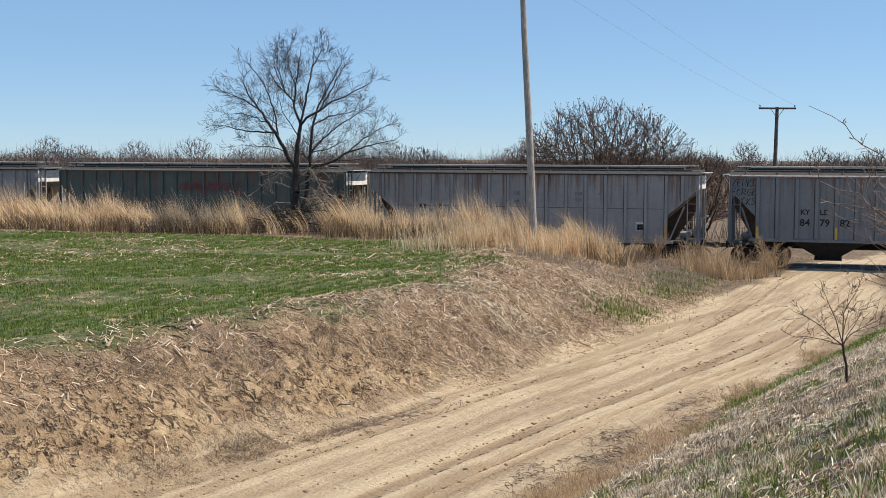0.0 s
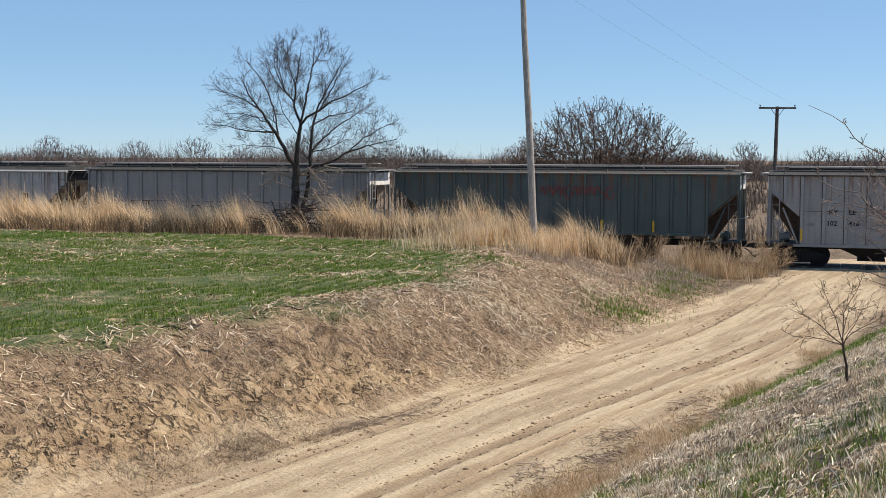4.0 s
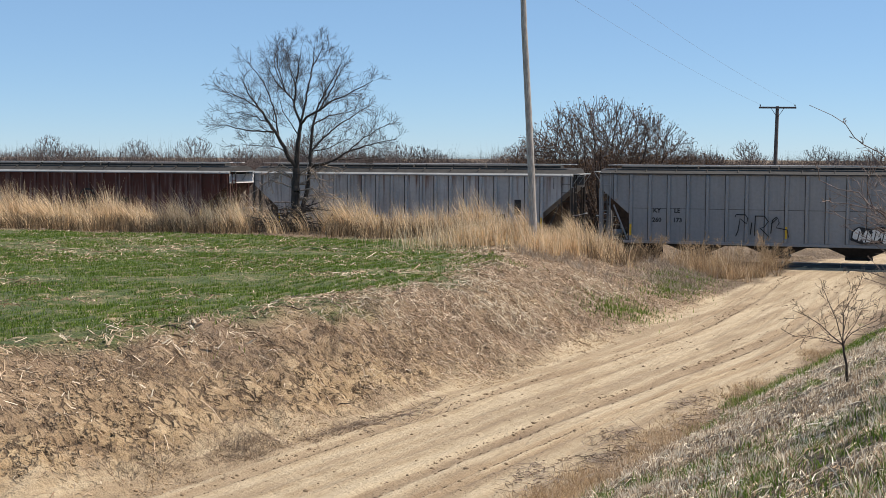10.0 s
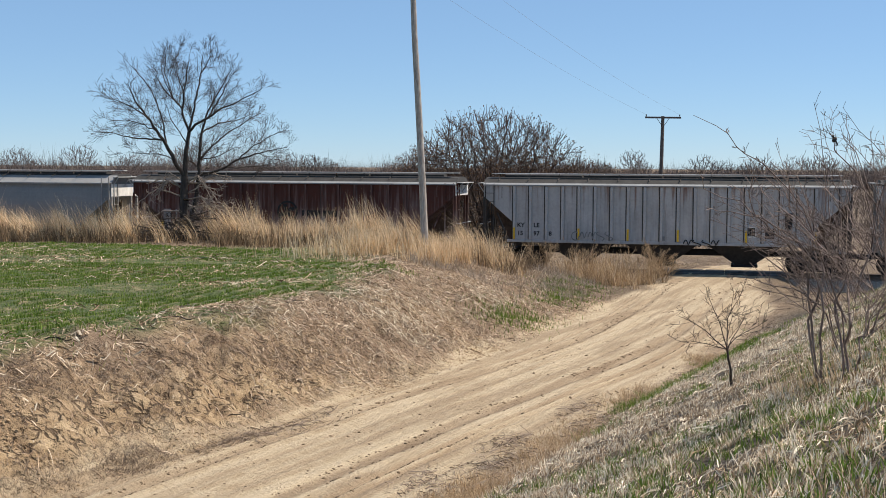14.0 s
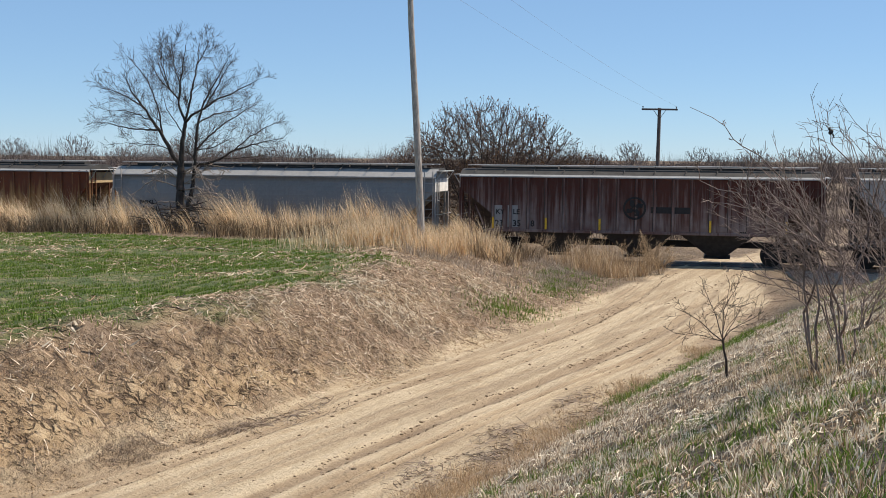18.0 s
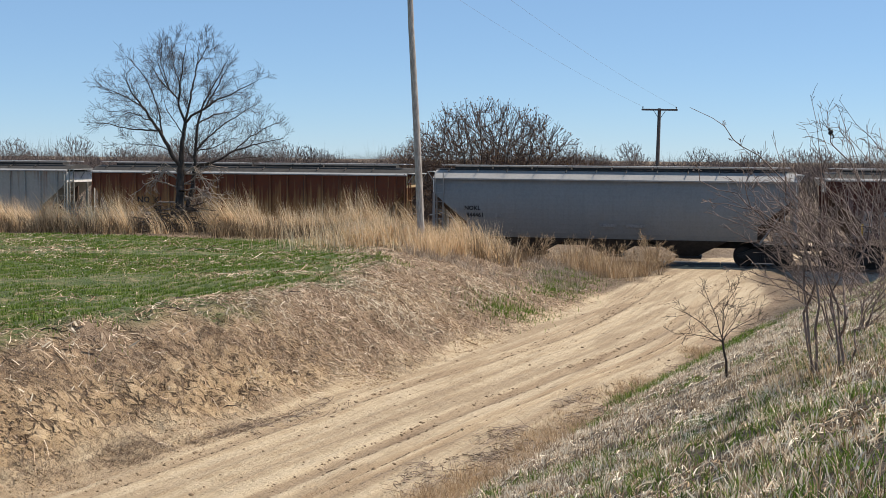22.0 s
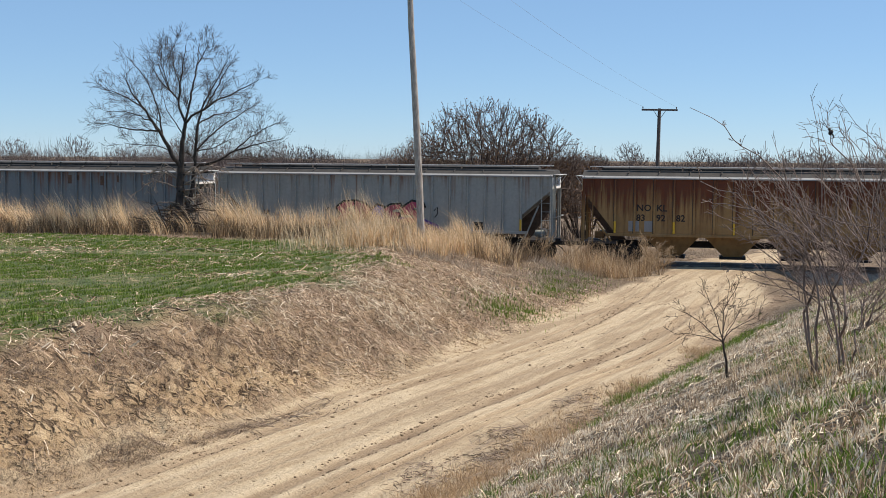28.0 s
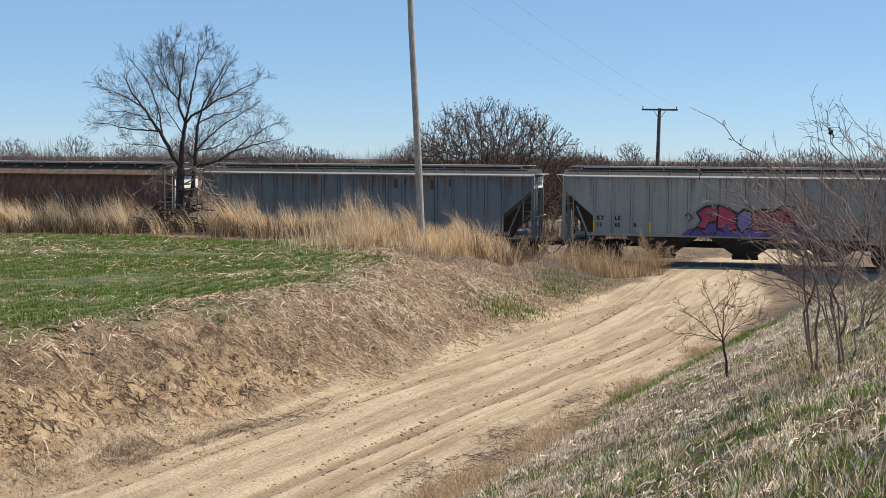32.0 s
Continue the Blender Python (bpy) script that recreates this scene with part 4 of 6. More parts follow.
def wires():
    near = near_pole()
    far = far_pole()
    for a, b in zip(near, far):
        pts = []
        for k in range(25):
            u = k / 24
            p = a.lerp(b, u)
            p.z -= 4 * 0.35 * u * (1 - u)
            pts.append(p)
        w = tagged(new("overhead_wire", Shape().path(pts, 0.004, 4).mesh("overhead_wire", GREY_MARK)), "thin grey overhead wire sagging between the poles", "wire", "overhead wires")


wires()

# ---- the train ----
def text_mesh(words, size, mat):
    cu = bpy.data.curves.new("lettering", "FONT")
    cu.body, cu.size, cu.align_x, cu.offset = words, size, "CENTER", 0.009
    cu.resolution_u = 2
    tmp = bpy.data.objects.new("lettering", cu)
    scene.collection.objects.link(tmp)
    bpy.context.view_layer.update()
    me = bpy.data.meshes.new_from_object(tmp.evaluated_get(bpy.context.evaluated_depsgraph_get()))
    bpy.data.objects.remove(tmp)
    me.materials.clear()
    me.materials.append(mat)
    me.transform(Matrix.Rotation(radians(90), 4, "X"))
    return me


def ribbon(paths, width, y):
    """Brush strokes in x and z on the plane y."""
    s = Shape()
    for pts in paths:
        n = len(pts)
        left, right = [], []
        for k in range(n):
            a, b = Vector(pts[max(0, k - 1)]), Vector(pts[min(n - 1, k + 1)])
            t = (b - a).normalized()
            o = Vector((-t.y, t.x)) * width / 2
            p = Vector(pts[k])
            left.append((p.x + o.x, y, p.y + o.y))
            right.append((p.x - o.x, y, p.y - o.y))
        s.add(left + right, [(k, k + 1, n + k + 1, n + k) for k in range(n - 1)])
    return s


def loops(x0, x1, z0, z1, n, seed):
    """Scrawled strokes that fill a rectangle: tall bent marks side by side."""
    rng = np.random.default_rng(seed)
    out = []
    for k in range(n):
        c, w = x0 + (x1 - x0) * (k + 0.5) / n, (x1 - x0) / n * 0.46
        kind = rng.integers(0, 3)
        pts = []
        for j in range(13):
            u = j / 12
            if kind == 0:
                px, pz = c + w * math.sin(u * 5.2 + 0.4), z0 + (z1 - z0) * u
            elif kind == 1:
                px, pz = c + w * math.cos(math.pi * 2 * u * 0.86 + 0.9), (z0 + z1) / 2 + (z1 - z0) / 2 * math.sin(math.pi * 2 * u * 0.86 + 0.9)
            else:
                px, pz = c - w + 2 * w * u, z0 + (z1 - z0) * (0.15 + 0.85 * abs(math.sin(u * math.pi * 1.5 + 0.3)))
            pts.append((px, pz))
        out.append(pts)
    return out


STROKES = dict(
    Z=[[(0, 1), (1, 1), (0, 0), (1, 0)]], E=[[(1, 1), (0.1, 0.95), (0, 0), (1, 0.05)], [(0.05, 0.5), (0.8, 0.55)]], N=[[(0, 0), (0.1, 1), (0.8, 0), (1, 1)]], K=[[(0.1, 1), (0, 0)], [(0.9, 1), (0.1, 0.45), (1, 0)]],
    O=[[(0.5, 1), (0.05, 0.7), (0.1, 0.15), (0.6, 0), (1, 0.4), (0.85, 0.9), (0.5, 1)]], F=[[(1, 1), (0.1, 0.95), (0, 0)], [(0.05, 0.5), (0.8, 0.55)]], R=[[(0, 0), (0.1, 1), (0.9, 0.85), (0.8, 0.5), (0.1, 0.45), (1, 0)]],
    G=[[(1, 0.9), (0.4, 1), (0, 0.5), (0.4, 0), (1, 0.15), (0.95, 0.5), (0.55, 0.5)]], L=[[(0.1, 1), (0, 0), (0.9, 0.05)]], U=[[(0, 1), (0.05, 0.2), (0.5, 0), (0.9, 0.2), (1, 1)]], C=[[(1, 0.9), (0.4, 1), (0, 0.5), (0.4, 0), (1, 0.1)]],
    S=[[(1, 0.9), (0.4, 1), (0.05, 0.75), (0.9, 0.35), (0.7, 0.05), (0, 0.05)]])


def scrawl(words, x0, x1, z0, z1):
    """Sprayed letters between x0 and x1, bent a little."""
    out, w = [], (x1 - x0) / len(words)
    for k, ch in enumerate(words):
        for st in STROKES[ch]:
            out.append([(x0 + w * (k + 0.08 + 0.8 * u) + 0.02 * v, z0 + (z1 - z0) * (v - 0.06 * math.sin(2.5 * k))) for u, v in st])
    return out


MESHES = {}


def shared(key, make):
    if key not in MESHES:
        MESHES[key] = make()
    return MESHES[key]


HALF = 1.50  # half the width over the side sheets, m


def make_wheelset():
    s = Shape()
    for y in (-0.75, 0.75):
        sg = 1 if y > 0 else -1
        s.rod((0, y - 0.06, 0), (0, y + 0.06, 0), 0.457, n=24)
        s.rod((0, y - sg * 0.085, 0), (0, y - sg * 0.06, 0), 0.485, n=24)
        s.rod((0, y, 0), (0, y + sg * 0.13, 0), 0.16, n=12)
        for k in range(5):
            a = 2 * math.pi * k / 5
            s.rod((0.27 * math.cos(a), y + sg * 0.055, 0.27 * math.sin(a)), (0.27 * math.cos(a), y + sg * 0.075, 0.27 * math.sin(a)), 0.07, n=8)
    s.rod((0, -1.0, 0), (0, 1.0, 0), 0.085, n=10)
    return s.mesh("wheelset", BLACK_STEEL)


def make_side_frame():
    s = Shape()
    s.prism([(-1.18, 0.62), (-0.95, 0.66), (-0.5, 0.86), (0.5, 0.86), (0.95, 0.66), (1.18, 0.62), (1.18, 0.42), (0.78, 0.40), (0.45, 0.20), (-0.45, 0.20), (-0.78, 0.40), (-1.18, 0.42)], -0.09, 0.09)
    for x in (-0.16, 0.0, 0.16):
        s.rod((x, -0.12, 0.30), (x, -0.12, 0.58), 0.06, n=8)
    for x in (-0.89, 0.89):
        s.rod((x, -0.16, 0.457), (x, 0.0, 0.457), 0.12, n=10)
    return s.mesh("side_frame", BLACK_STEEL)


def make_truck_bolster():
    return Shape().box(-0.2, 0.2, -1.05, 1.05, 0.45, 0.80, 0.03).mesh("bolster", BLACK_STEEL)


def make_coupler():
    s = Shape()
    s.box(-0.35, 0.32, -0.09, 0.09, 0.78, 0.98, 0.02)
    s.box(0.28, 0.50, -0.16, 0.12, 0.74, 1.02, 0.03)
    s.box(0.42, 0.62, 0.02, 0.14, 0.77, 0.99, 0.03)
    return s.mesh("coupler", DIRTY_STEEL)


def make_air_hose():
    return Shape().path([(0.1, -0.35, 0.78), (0.3, -0.36, 0.66), (0.5, -0.3, 0.42), (0.62, -0.2, 0.34)], 0.028, 6).mesh("air_hose", BLACK_STEEL)


def make_ladder(z0, z1, w, mat):
    s = Shape()
    for x in (0, w):
        s.box(x - 0.02, x + 0.02, -0.025, 0.025, z0, z1)
    n = int((z1 - z0) / 0.42)
    for k in range(n):
        z = z0 + 0.2 + k * 0.42
        s.rod((0, -0.02, z), (w, -0.02, z), 0.014, n=5)
    return s.mesh("ladder", mat)


def make_brake_wheel():
    s = Shape()
    n = 16
    ring = [(0, 0.26 * math.cos(2 * math.pi * k / n), 0.26 * math.sin(2 * math.pi * k / n)) for k in range(n + 1)]
    s.path(ring, 0.018, 5)
    for k in range(5):
        a = 2 * math.pi * k / 5
        s.rod((0, 0, 0), (0, 0.26 * math.cos(a), 0.26 * math.sin(a)), 0.012, n=4)
    return s.mesh("brake_wheel", DIRTY_STEEL)


def hopper_car(c):
    """One covered hopper car, rail head at z = 0, its length along x."""
    L, paint = c["L"], c["paint"]
    EAVE, SILL = c.get("eave", 4.22), c.get("sill_z", 1.2)
    E = L / 2
    car = tagged(new("hopper_car"), c["label"], "railway car", "cars of the train")
    cut = c.get("cut", 1.45)
    zc, zi = c.get("zc", 3.55), c.get("zi", 2.30)
    outline = [(-E, EAVE), (E, EAVE), (E, zc), (E - cut, zi), (E - cut, SILL), (-E + cut, SILL), (-E + cut, zi), (-E, zc)]
    round_side = c.get("round", False)
    if round_side:
        # bowed sides: rings of a tub, set end to end with sloped ends
        prof = []
        for k in range(13):
            u = k / 12
            prof.append((-(1.34 + 0.24 * math.sin(math.pi * min(1, u * 1.05)) ** 0.8), SILL + (3.98 - SILL) * u))
        prof = prof + [(-0.85, 4.36)]
        ring = prof + [(-y, z) for y, z in prof[::-1]]
        s = Shape()
        n = len(ring)

        def reach(z):
            if z >= zc:
                return E
            return E - cut * min(1, (zc - z) / (zc - zi))
        vs = [(-reach(z), y, z) for y, z in ring] + [(reach(z), y, z) for y, z in ring]
        s.add(vs, [(i, i + 1, n + i + 1, n + i) for i in range(n - 1)] + [(n - 1, 0, n, 2 * n - 1)])
        for o in (0, n):
            h = n // 2
            s.f += [(o + i, o + i + 1, o + n - 2 - i, o + n - 1 - i) for i in range(h - 1)]
        part("body", s, paint, car)
    else:
        # tub with ends that slope in under the roof, between two side sheets
        lo = E - cut - (zi - SILL) * cut / (zc - zi)
        part("body", Shape().prism([(-E, EAVE), (E, EAVE), (E, zc), (lo, SILL), (-lo, SILL), (-E, zc)], -HALF + 0.05, HALF - 0.05), paint, car)
        for y in (-HALF, HALF - 0.048):
            part("side_sheet", Shape().prism(outline, y, y + 0.048), paint, car)
    # roof: sooty middle, sloping eave panels on both sides
    e2 = E + 0.03
    eaves = c.get("eaves", paint)
    if round_side:
        mid = [(-0.80, 4.39), (-0.6, 4.49), (0.6, 4.49), (0.80, 4.39)]
        slope = [(-1.50, 3.96), (-1.50, 4.03), (-0.80, 4.42), (-0.80, 4.27)]
    else:
        mid = [(-1.0, EAVE + 0.02), (-1.0, 4.42), (-0.45, 4.49), (0.45, 4.49), (1.0, 4.42), (1.0, EAVE + 0.02)]
        slope = [(-HALF - 0.10, EAVE + 0.003), (-HALF - 0.10, EAVE + 0.06), (-1.003, 4.41), (-1.003, EAVE + 0.003)]
    part("roof", Shape().extrude_x(mid, -e2, e2), ROOF_DIRT, car, "sooty dark roof")
    if not round_side:
        # a pale lip along the edge, sooty above it
        ym, zm = slope[1][0] + 0.3 * (slope[2][0] - slope[1][0]), slope[1][1] + 0.3 * (slope[2][1] - slope[1][1])
        upper = [(ym + 0.002, EAVE + 0.003), (ym + 0.002, zm), slope[2], slope[3]]
        slope = slope[:2] + [(ym, zm), (ym, EAVE + 0.003)]
        for p in (upper, [(-y, z) for y, z in upper[::-1]]):
            part("roof_slope", Shape().extrude_x(p, -e2, e2), ROOF_DIRT, car)
    part("eave_panel", Shape().extrude_x(slope, -e2, e2), eaves, car)
    part("eave_panel", Shape().extrude_x([(-y, z) for y, z in slope[::-1]], -e2, e2), eaves, car)
    zr = 4.49
    # hatches down the middle
    nh = c.get("hatches", 4)
    for k in range(nh):
        w = (L - 1.6) / nh
        x = -E + 0.8 + k * w
        h = shared(("hatch", round(w, 2), c["paint"].name), lambda: Shape().extrude_x([(-0.36, zr), (-0.34, zr + 0.10), (-0.15, zr + 0.15), (0.15, zr + 0.15), (0.34, zr + 0.10), (0.36, zr)], 0.04, w - 0.04).mesh("hatch_cover", ROOF_DIRT))
        part("hatch_cover", h, paint, car).location = (x, 0, 0)
    # walkways on brackets along both sides of the hatches
    for sg in (-1, 1):
        nb = 3
        for k in range(nb):
            w = (L - 0.5) / nb
            b = shared(("walk", round(w, 2)), lambda: Shape().box(0.012, w - 0.012, -0.2, 0.2, 0, 0.035, 0.006).mesh("walkway", GALV))
            part("walkway", b, GALV, car).location = (-E + 0.25 + k * w, sg * 0.72, zr + 0.155 + 0.004 * ((k * 7) % 3))
        for k in range(int(L / 1.45)):
            x = -E + 0.7 + k * 1.45
            b = shared("bracket", lambda: Shape().rod((0, 0, 0.16), (0, -0.02, 0), 0.022, n=5).rod((0, -0.02, 0.005), (0, -0.50, -0.12), 0.022, n=5).rod((0, -0.02, 0.15), (0, 0.12, 0.15), 0.02, n=5).mesh("bracket", DIRTY_STEEL))
            o = part("bracket", b, DIRTY_STEEL, car)
            o.location = (x, sg * 0.84, zr - 0.01)
            if sg > 0:
                o.rotation_euler = (0, 0, math.pi)
    # side posts
    n = c.get("ribs", 0)
    if n:
        xs = [-E + cut + 0.06 + (L - 2 * cut - 0.12) * k / (n - 1) for k in range(n)]
        for x in xs + ([-E + 0.75, E - 0.75] if c.get("end_ribs") else []):
            z0 = SILL if abs(x) < E - cut + 0.1 else zi + 0.7
            w = c.get("rib_w", 0.075)
            r = shared(("rib", w, z0, EAVE, paint.name), lambda: Shape().box(-w, w, -0.085, 0, z0 + 0.004, EAVE - 0.01, 0.022).mesh("side_post", paint))
            for sg in (-1, 1):
                o = part("side_post", r, paint, car)
                o.location = (x, sg * (HALF - 0.004), 0)
                if sg > 0:
                    o.rotation_euler = (0, 0, math.pi)
                # dark strip left of the post: grime, plus the crease's shade painted as colour
                g = c.get("grime_shade", 0.03)
                k = shared(("grime_shade", g, z0, EAVE), lambda: Shape().box(-g / 2, g / 2, -0.012, 0, z0 + 0.004, EAVE - 0.01).mesh("grime_shade_strip", DIRTY_STEEL))
                o = part("grime_shade_strip", k, DIRTY_STEEL, car)
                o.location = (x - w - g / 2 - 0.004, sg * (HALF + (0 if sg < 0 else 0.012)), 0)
    if c.get("seam"):
        for sg in (-1, 1):
            part("weld_seam", Shape().box(-E + cut, E - cut, sg * HALF - 0.006, sg * HALF + 0.006, c["seam"], c["seam"] + 0.02), DIRTY_STEEL, car)
    # side sills
    for sg in (-1, 1):
        if not round_side:
            part("side_sill", Shape().box(-E + cut - 0.3, E - cut + 0.3, sg * HALF - 0.05, sg * HALF + 0.06, SILL - 0.14, SILL - 0.002, 0.015), c.get("sill", paint), car)
    # centre sill, end platforms and what stands on them
    part("centre_sill", Shape().box(-E - 0.25, E + 0.25, -0.22, 0.22, 0.80, 1.10, 0.02), BLACK_STEEL, car)
    for sg in (-1, 1):
        xe = sg * E
        a, b = sorted((xe, xe - sg * (cut + 0.15)))
        part("end_platform", Shape().box(a, b, -HALF, HALF, 0.98, 1.09, 0.01), DIRTY_STEEL, car)
        for y in (-HALF + 0.06, HALF - 0.06):
            part("corner_post", Shape().box(xe - 0.05, xe + 0.05, y - 0.05, y + 0.05, 1.092, zc - 0.003, 0.012), c.get("end", paint), car)
            part("slope_brace", Shape().rod((xe - sg * (cut - 0.1), y, 1.1), (xe - sg * (cut * 0.45), y, zi + 0.45), 0.045, n=6), c.get("end", paint), car)
        a, b = sorted((xe + sg * 0.002, xe + sg * 0.025))
        part("end_sheet", Shape().box(a, b, -HALF + 0.03, HALF - 0.03, zc + 0.02, min(EAVE, 3.98 if round_side else 9) - 0.02), c.get("end_sheet", WHITE_END), car, "pale sheet across the end")
        a, b = sorted((xe + sg * 0.04, xe + sg * 0.36))
        part("end_walkway", Shape().box(a, b, -1.35, 1.35, EAVE + 0.10, EAVE + 0.135, 0.006), GALV, car)
        for y in (-1.3, 0.0, 1.3):
            part("walkway_strut", Shape().rod((xe + sg * 0.03, y, EAVE - 0.35), (xe + sg * 0.33, y, EAVE + 0.095), 0.018, n=5), GALV, car)
        part("hand_rail", Shape().path([(xe + sg * 0.05, -1.4, 2.2), (xe + sg * 0.2, -1.4, 2.2), (xe + sg * 0.2, 1.4, 2.2), (xe + sg * 0.05, 1.4, 2.2)], 0.018, 5), GALV, car)
        part("shear_plate", Shape().prism([(xe - sg * 0.12, zc - 0.16), (xe - sg * (cut + 0.5), zi - 0.5), (xe - sg * (cut + 0.5), 1.095), (xe - sg * (cut - 0.2), 1.095), (xe - sg * (cut * 0.55), 1.75), (xe - sg * 0.12, 2.7)], -0.03, 0.03), c.get("web", RUST_WEB), car)
        for y in (-0.75, 0.75):
            part("end_post", Shape().box(xe - 0.04, xe + 0.04, y - 0.04, y + 0.04, 1.092, zc - 0.003, 0.01), c.get("end", paint), car)
        lad = shared(("ladder", paint.name, EAVE), lambda: make_ladder(1.0, EAVE + 0.1, 0.42, c.get("end", paint)))
        part("ladder", lad, paint, car).matrix_local = pose(xe - 0.50 if sg > 0 else xe + 0.08, -HALF - 0.055, 0)
        part("ladder", lad, paint, car).matrix_local = pose(xe - 0.08 if sg > 0 else xe + 0.50, HALF + 0.055, 0, 0, 0, 180)
        part("ladder", lad, paint, car).matrix_local = pose(xe + sg * 0.075, -sg * 1.28, 0, 0, 0, sg * 90)
        if not round_side:
            part("grab_iron", shared(("grab", paint.name), lambda: Shape().path([(0, 0, 0), (0, -0.09, 0), (0, -0.09, 0.5), (0, 0, 0.5)], 0.014, 5).mesh("grab_iron", c.get("end", paint))), paint, car).location = (xe - sg * 0.9, -HALF, 3.5)
        part("brake_cylinder", Shape().rod((xe - sg * 0.95, -0.4, 1.35), (xe - sg * 0.5, -0.4, 1.35), 0.17, n=14), c.get("end", paint), car)
        part("air_tank", Shape().rod((xe - sg * 0.75, 0.1, 1.32), (xe - sg * 0.75, 1.2, 1.32), 0.2, n=14), DIRTY_STEEL, car)
        cp = part("coupler", shared("coupler", make_coupler), DIRTY_STEEL, car)
        cp.matrix_local = pose(sg * (E + 0.30), 0, 0, 0, 0, 0 if sg > 0 else 180)
        ho = part("air_hose", shared("hose", make_air_hose), BLACK_STEEL, car)
        ho.matrix_local = pose(sg * (E + 0.05), 0, 0, 0, 0, 0 if sg > 0 else 180)
        # truck
        tr = part("truck", shared("bolster", make_truck_bolster), BLACK_STEEL, car)
        tr.location = (sg * (E - 1.4), 0, 0)
        for y in (-1.0, 1.0):
            f = part("side_frame", shared("frame", make_side_frame), DIRTY_STEEL, tr)
            f.matrix_local = pose(0, y, 0, 0, 0, 0 if y < 0 else 180)
        for x in (-0.89, 0.89):
            w = part("wheelset", shared("wheel", make_wheelset), BLACK_STEEL, tr)
            w.location = (x, 0, 0.457)
            WHEELS.append((w, x))
    part("brake_wheel", shared("brake_wheel", make_brake_wheel), DIRTY_STEEL, car).location = (-E - 0.12, 0.5, 2.6)
    # hoppers with their gates
    nh = c.get("chutes", 3)
    span = L - 2 * cut - 2.6
    for k in range(nh):
        x = -span / 2 + span * (k + 0.5) / nh
        w = span / nh * 0.49
        ch = Shape()
        lo, hi = 0.42, SILL - 0.003
        vs = [(x - w, -1.4, hi), (x + w, -1.4, hi), (x + w, 1.4, hi), (x - w, 1.4, hi), (x - 0.42, -0.62, lo), (x + 0.42, -0.62, lo), (x + 0.42, 0.62, lo), (x - 0.42, 0.62, lo)]
        ch.add(vs, [(0, 1, 2, 3), (7, 6, 5, 4), (0, 4, 5, 1), (1, 5, 6, 2), (2, 6, 7, 3), (3, 7, 4, 0)])
        hp = part("hopper", ch, c.get("chute", DIRTY_STEEL), car)
        part("gate", Shape().box(x - 0.62, x + 0.62, -0.75, 0.75, 0.30, 0.415, 0.02), BLACK_STEEL, hp)
    face = -HALF - 0.006
    if round_side:
        face = -1.60
    for off, z in c.get("stripes", ()):
        if n:
            off = min(xs, key=lambda v: abs(v + E - off)) + E
        part("reflector_stripe", Shape().box(-E + off - 0.05, -E + off + 0.05, face - 0.084, face - 0.074, max(z, SILL + 0.02), max(z, SILL + 0.02) + 0.55), YELLOW, car, "yellow reflective stripe")
    taken = {}
    for off, z, size, words in c.get("text", ()):
        me = text_mesh(words, size * (1.12 if size <= 0.30 else 1.28), c.get("ink", LETTER))
        x = -E + off
        if n:
            half = max(v.co.x for v in me.vertices)
            gap = c.get("rib_w", 0.075) + half + 0.05
            lo = max([v for v in xs if v <= x + 0.12], default=xs[0])
            if taken.get(z) is not None and lo <= taken[z]:
                lo = min([v for v in xs if v > taken[z]], default=lo)
            taken[z] = lo
            hi = min([v for v in xs if v > lo + 0.01], default=xs[-1])
            x = (lo + hi) / 2 if hi - lo < 2 * gap else min(max(x, lo + gap), hi - gap)
        part("lettering", me, LETTER, car, "stencilled letters " + words).location = (x, face - 0.004, z - size / 2)
    for off, z, w, h, mat in c.get("plates", ()):
        part("stencil_panel", Shape().box(-E + off - w / 2, -E + off + w / 2, face - 0.003, face + 0.003, z - h / 2, z + h / 2), mat, car)
    for paths, w, mat, label, lift in c.get("paintings", ()):
        for p in paths:
            part("graffiti_stroke", ribbon([[(-E + x, z) for x, z in p]], w, face - lift), mat, car, label)
    for polys, mat, label, lift in c.get("fills", ()):
        for p in polys:
            part("graffiti_shape", Shape().add([(-E + x, face - lift, z) for x, z in p], [tuple(range(len(p)))]), mat, car, label)
    return car


WHEELS = []
SLATE = make_steel("slate_paint", (0.19, 0.20, 0.21), (0.235, 0.24, 0.245), 0.12)
LIGHT_GREY = make_steel("light_grey_paint", (0.36, 0.345, 0.33), (0.28, 0.265, 0.255), 0.15)
GREY = make_steel("grey_paint", (0.265, 0.265, 0.265), (0.30, 0.295, 0.29), 0.0, 0.2)
PALE_GREY = make_steel("pale_grey_paint", (0.46, 0.45, 0.44), (0.36, 0.345, 0.33), 0.10, 0.6)
DARK_GREEN = make_steel("dark_green_paint", (0.075, 0.10, 0.09), (0.10, 0.125, 0.115), 0.15)
RED_BROWN = make_steel("red_brown_rust", (0.25, 0.20, 0.185), (0.11, 0.045, 0.034), 0.66, 0.7, 0.8, (0.048, 0.014, 0.009))
SMOOTH_SLATE = make_steel("smooth_slate_paint", (0.20, 0.205, 0.205), (0.215, 0.22, 0.22), 0.0, 0.15, 0.5)
TAN_RUST = make_steel("tan_rusted_paint", (0.36, 0.225, 0.09), (0.26, 0.14, 0.052), 0.50, 0.6, 0.8, (0.085, 0.026, 0.011), 0.9)
PLAIN_GREY = make_steel("plain_pale_grey_paint", (0.30, 0.305, 0.305), (0.24, 0.24, 0.24), 0.0, 0.3)
GREY_GREEN = make_steel("grey_green_paint", (0.30, 0.312, 0.288), (0.34, 0.345, 0.322), 0.08, 0.25)
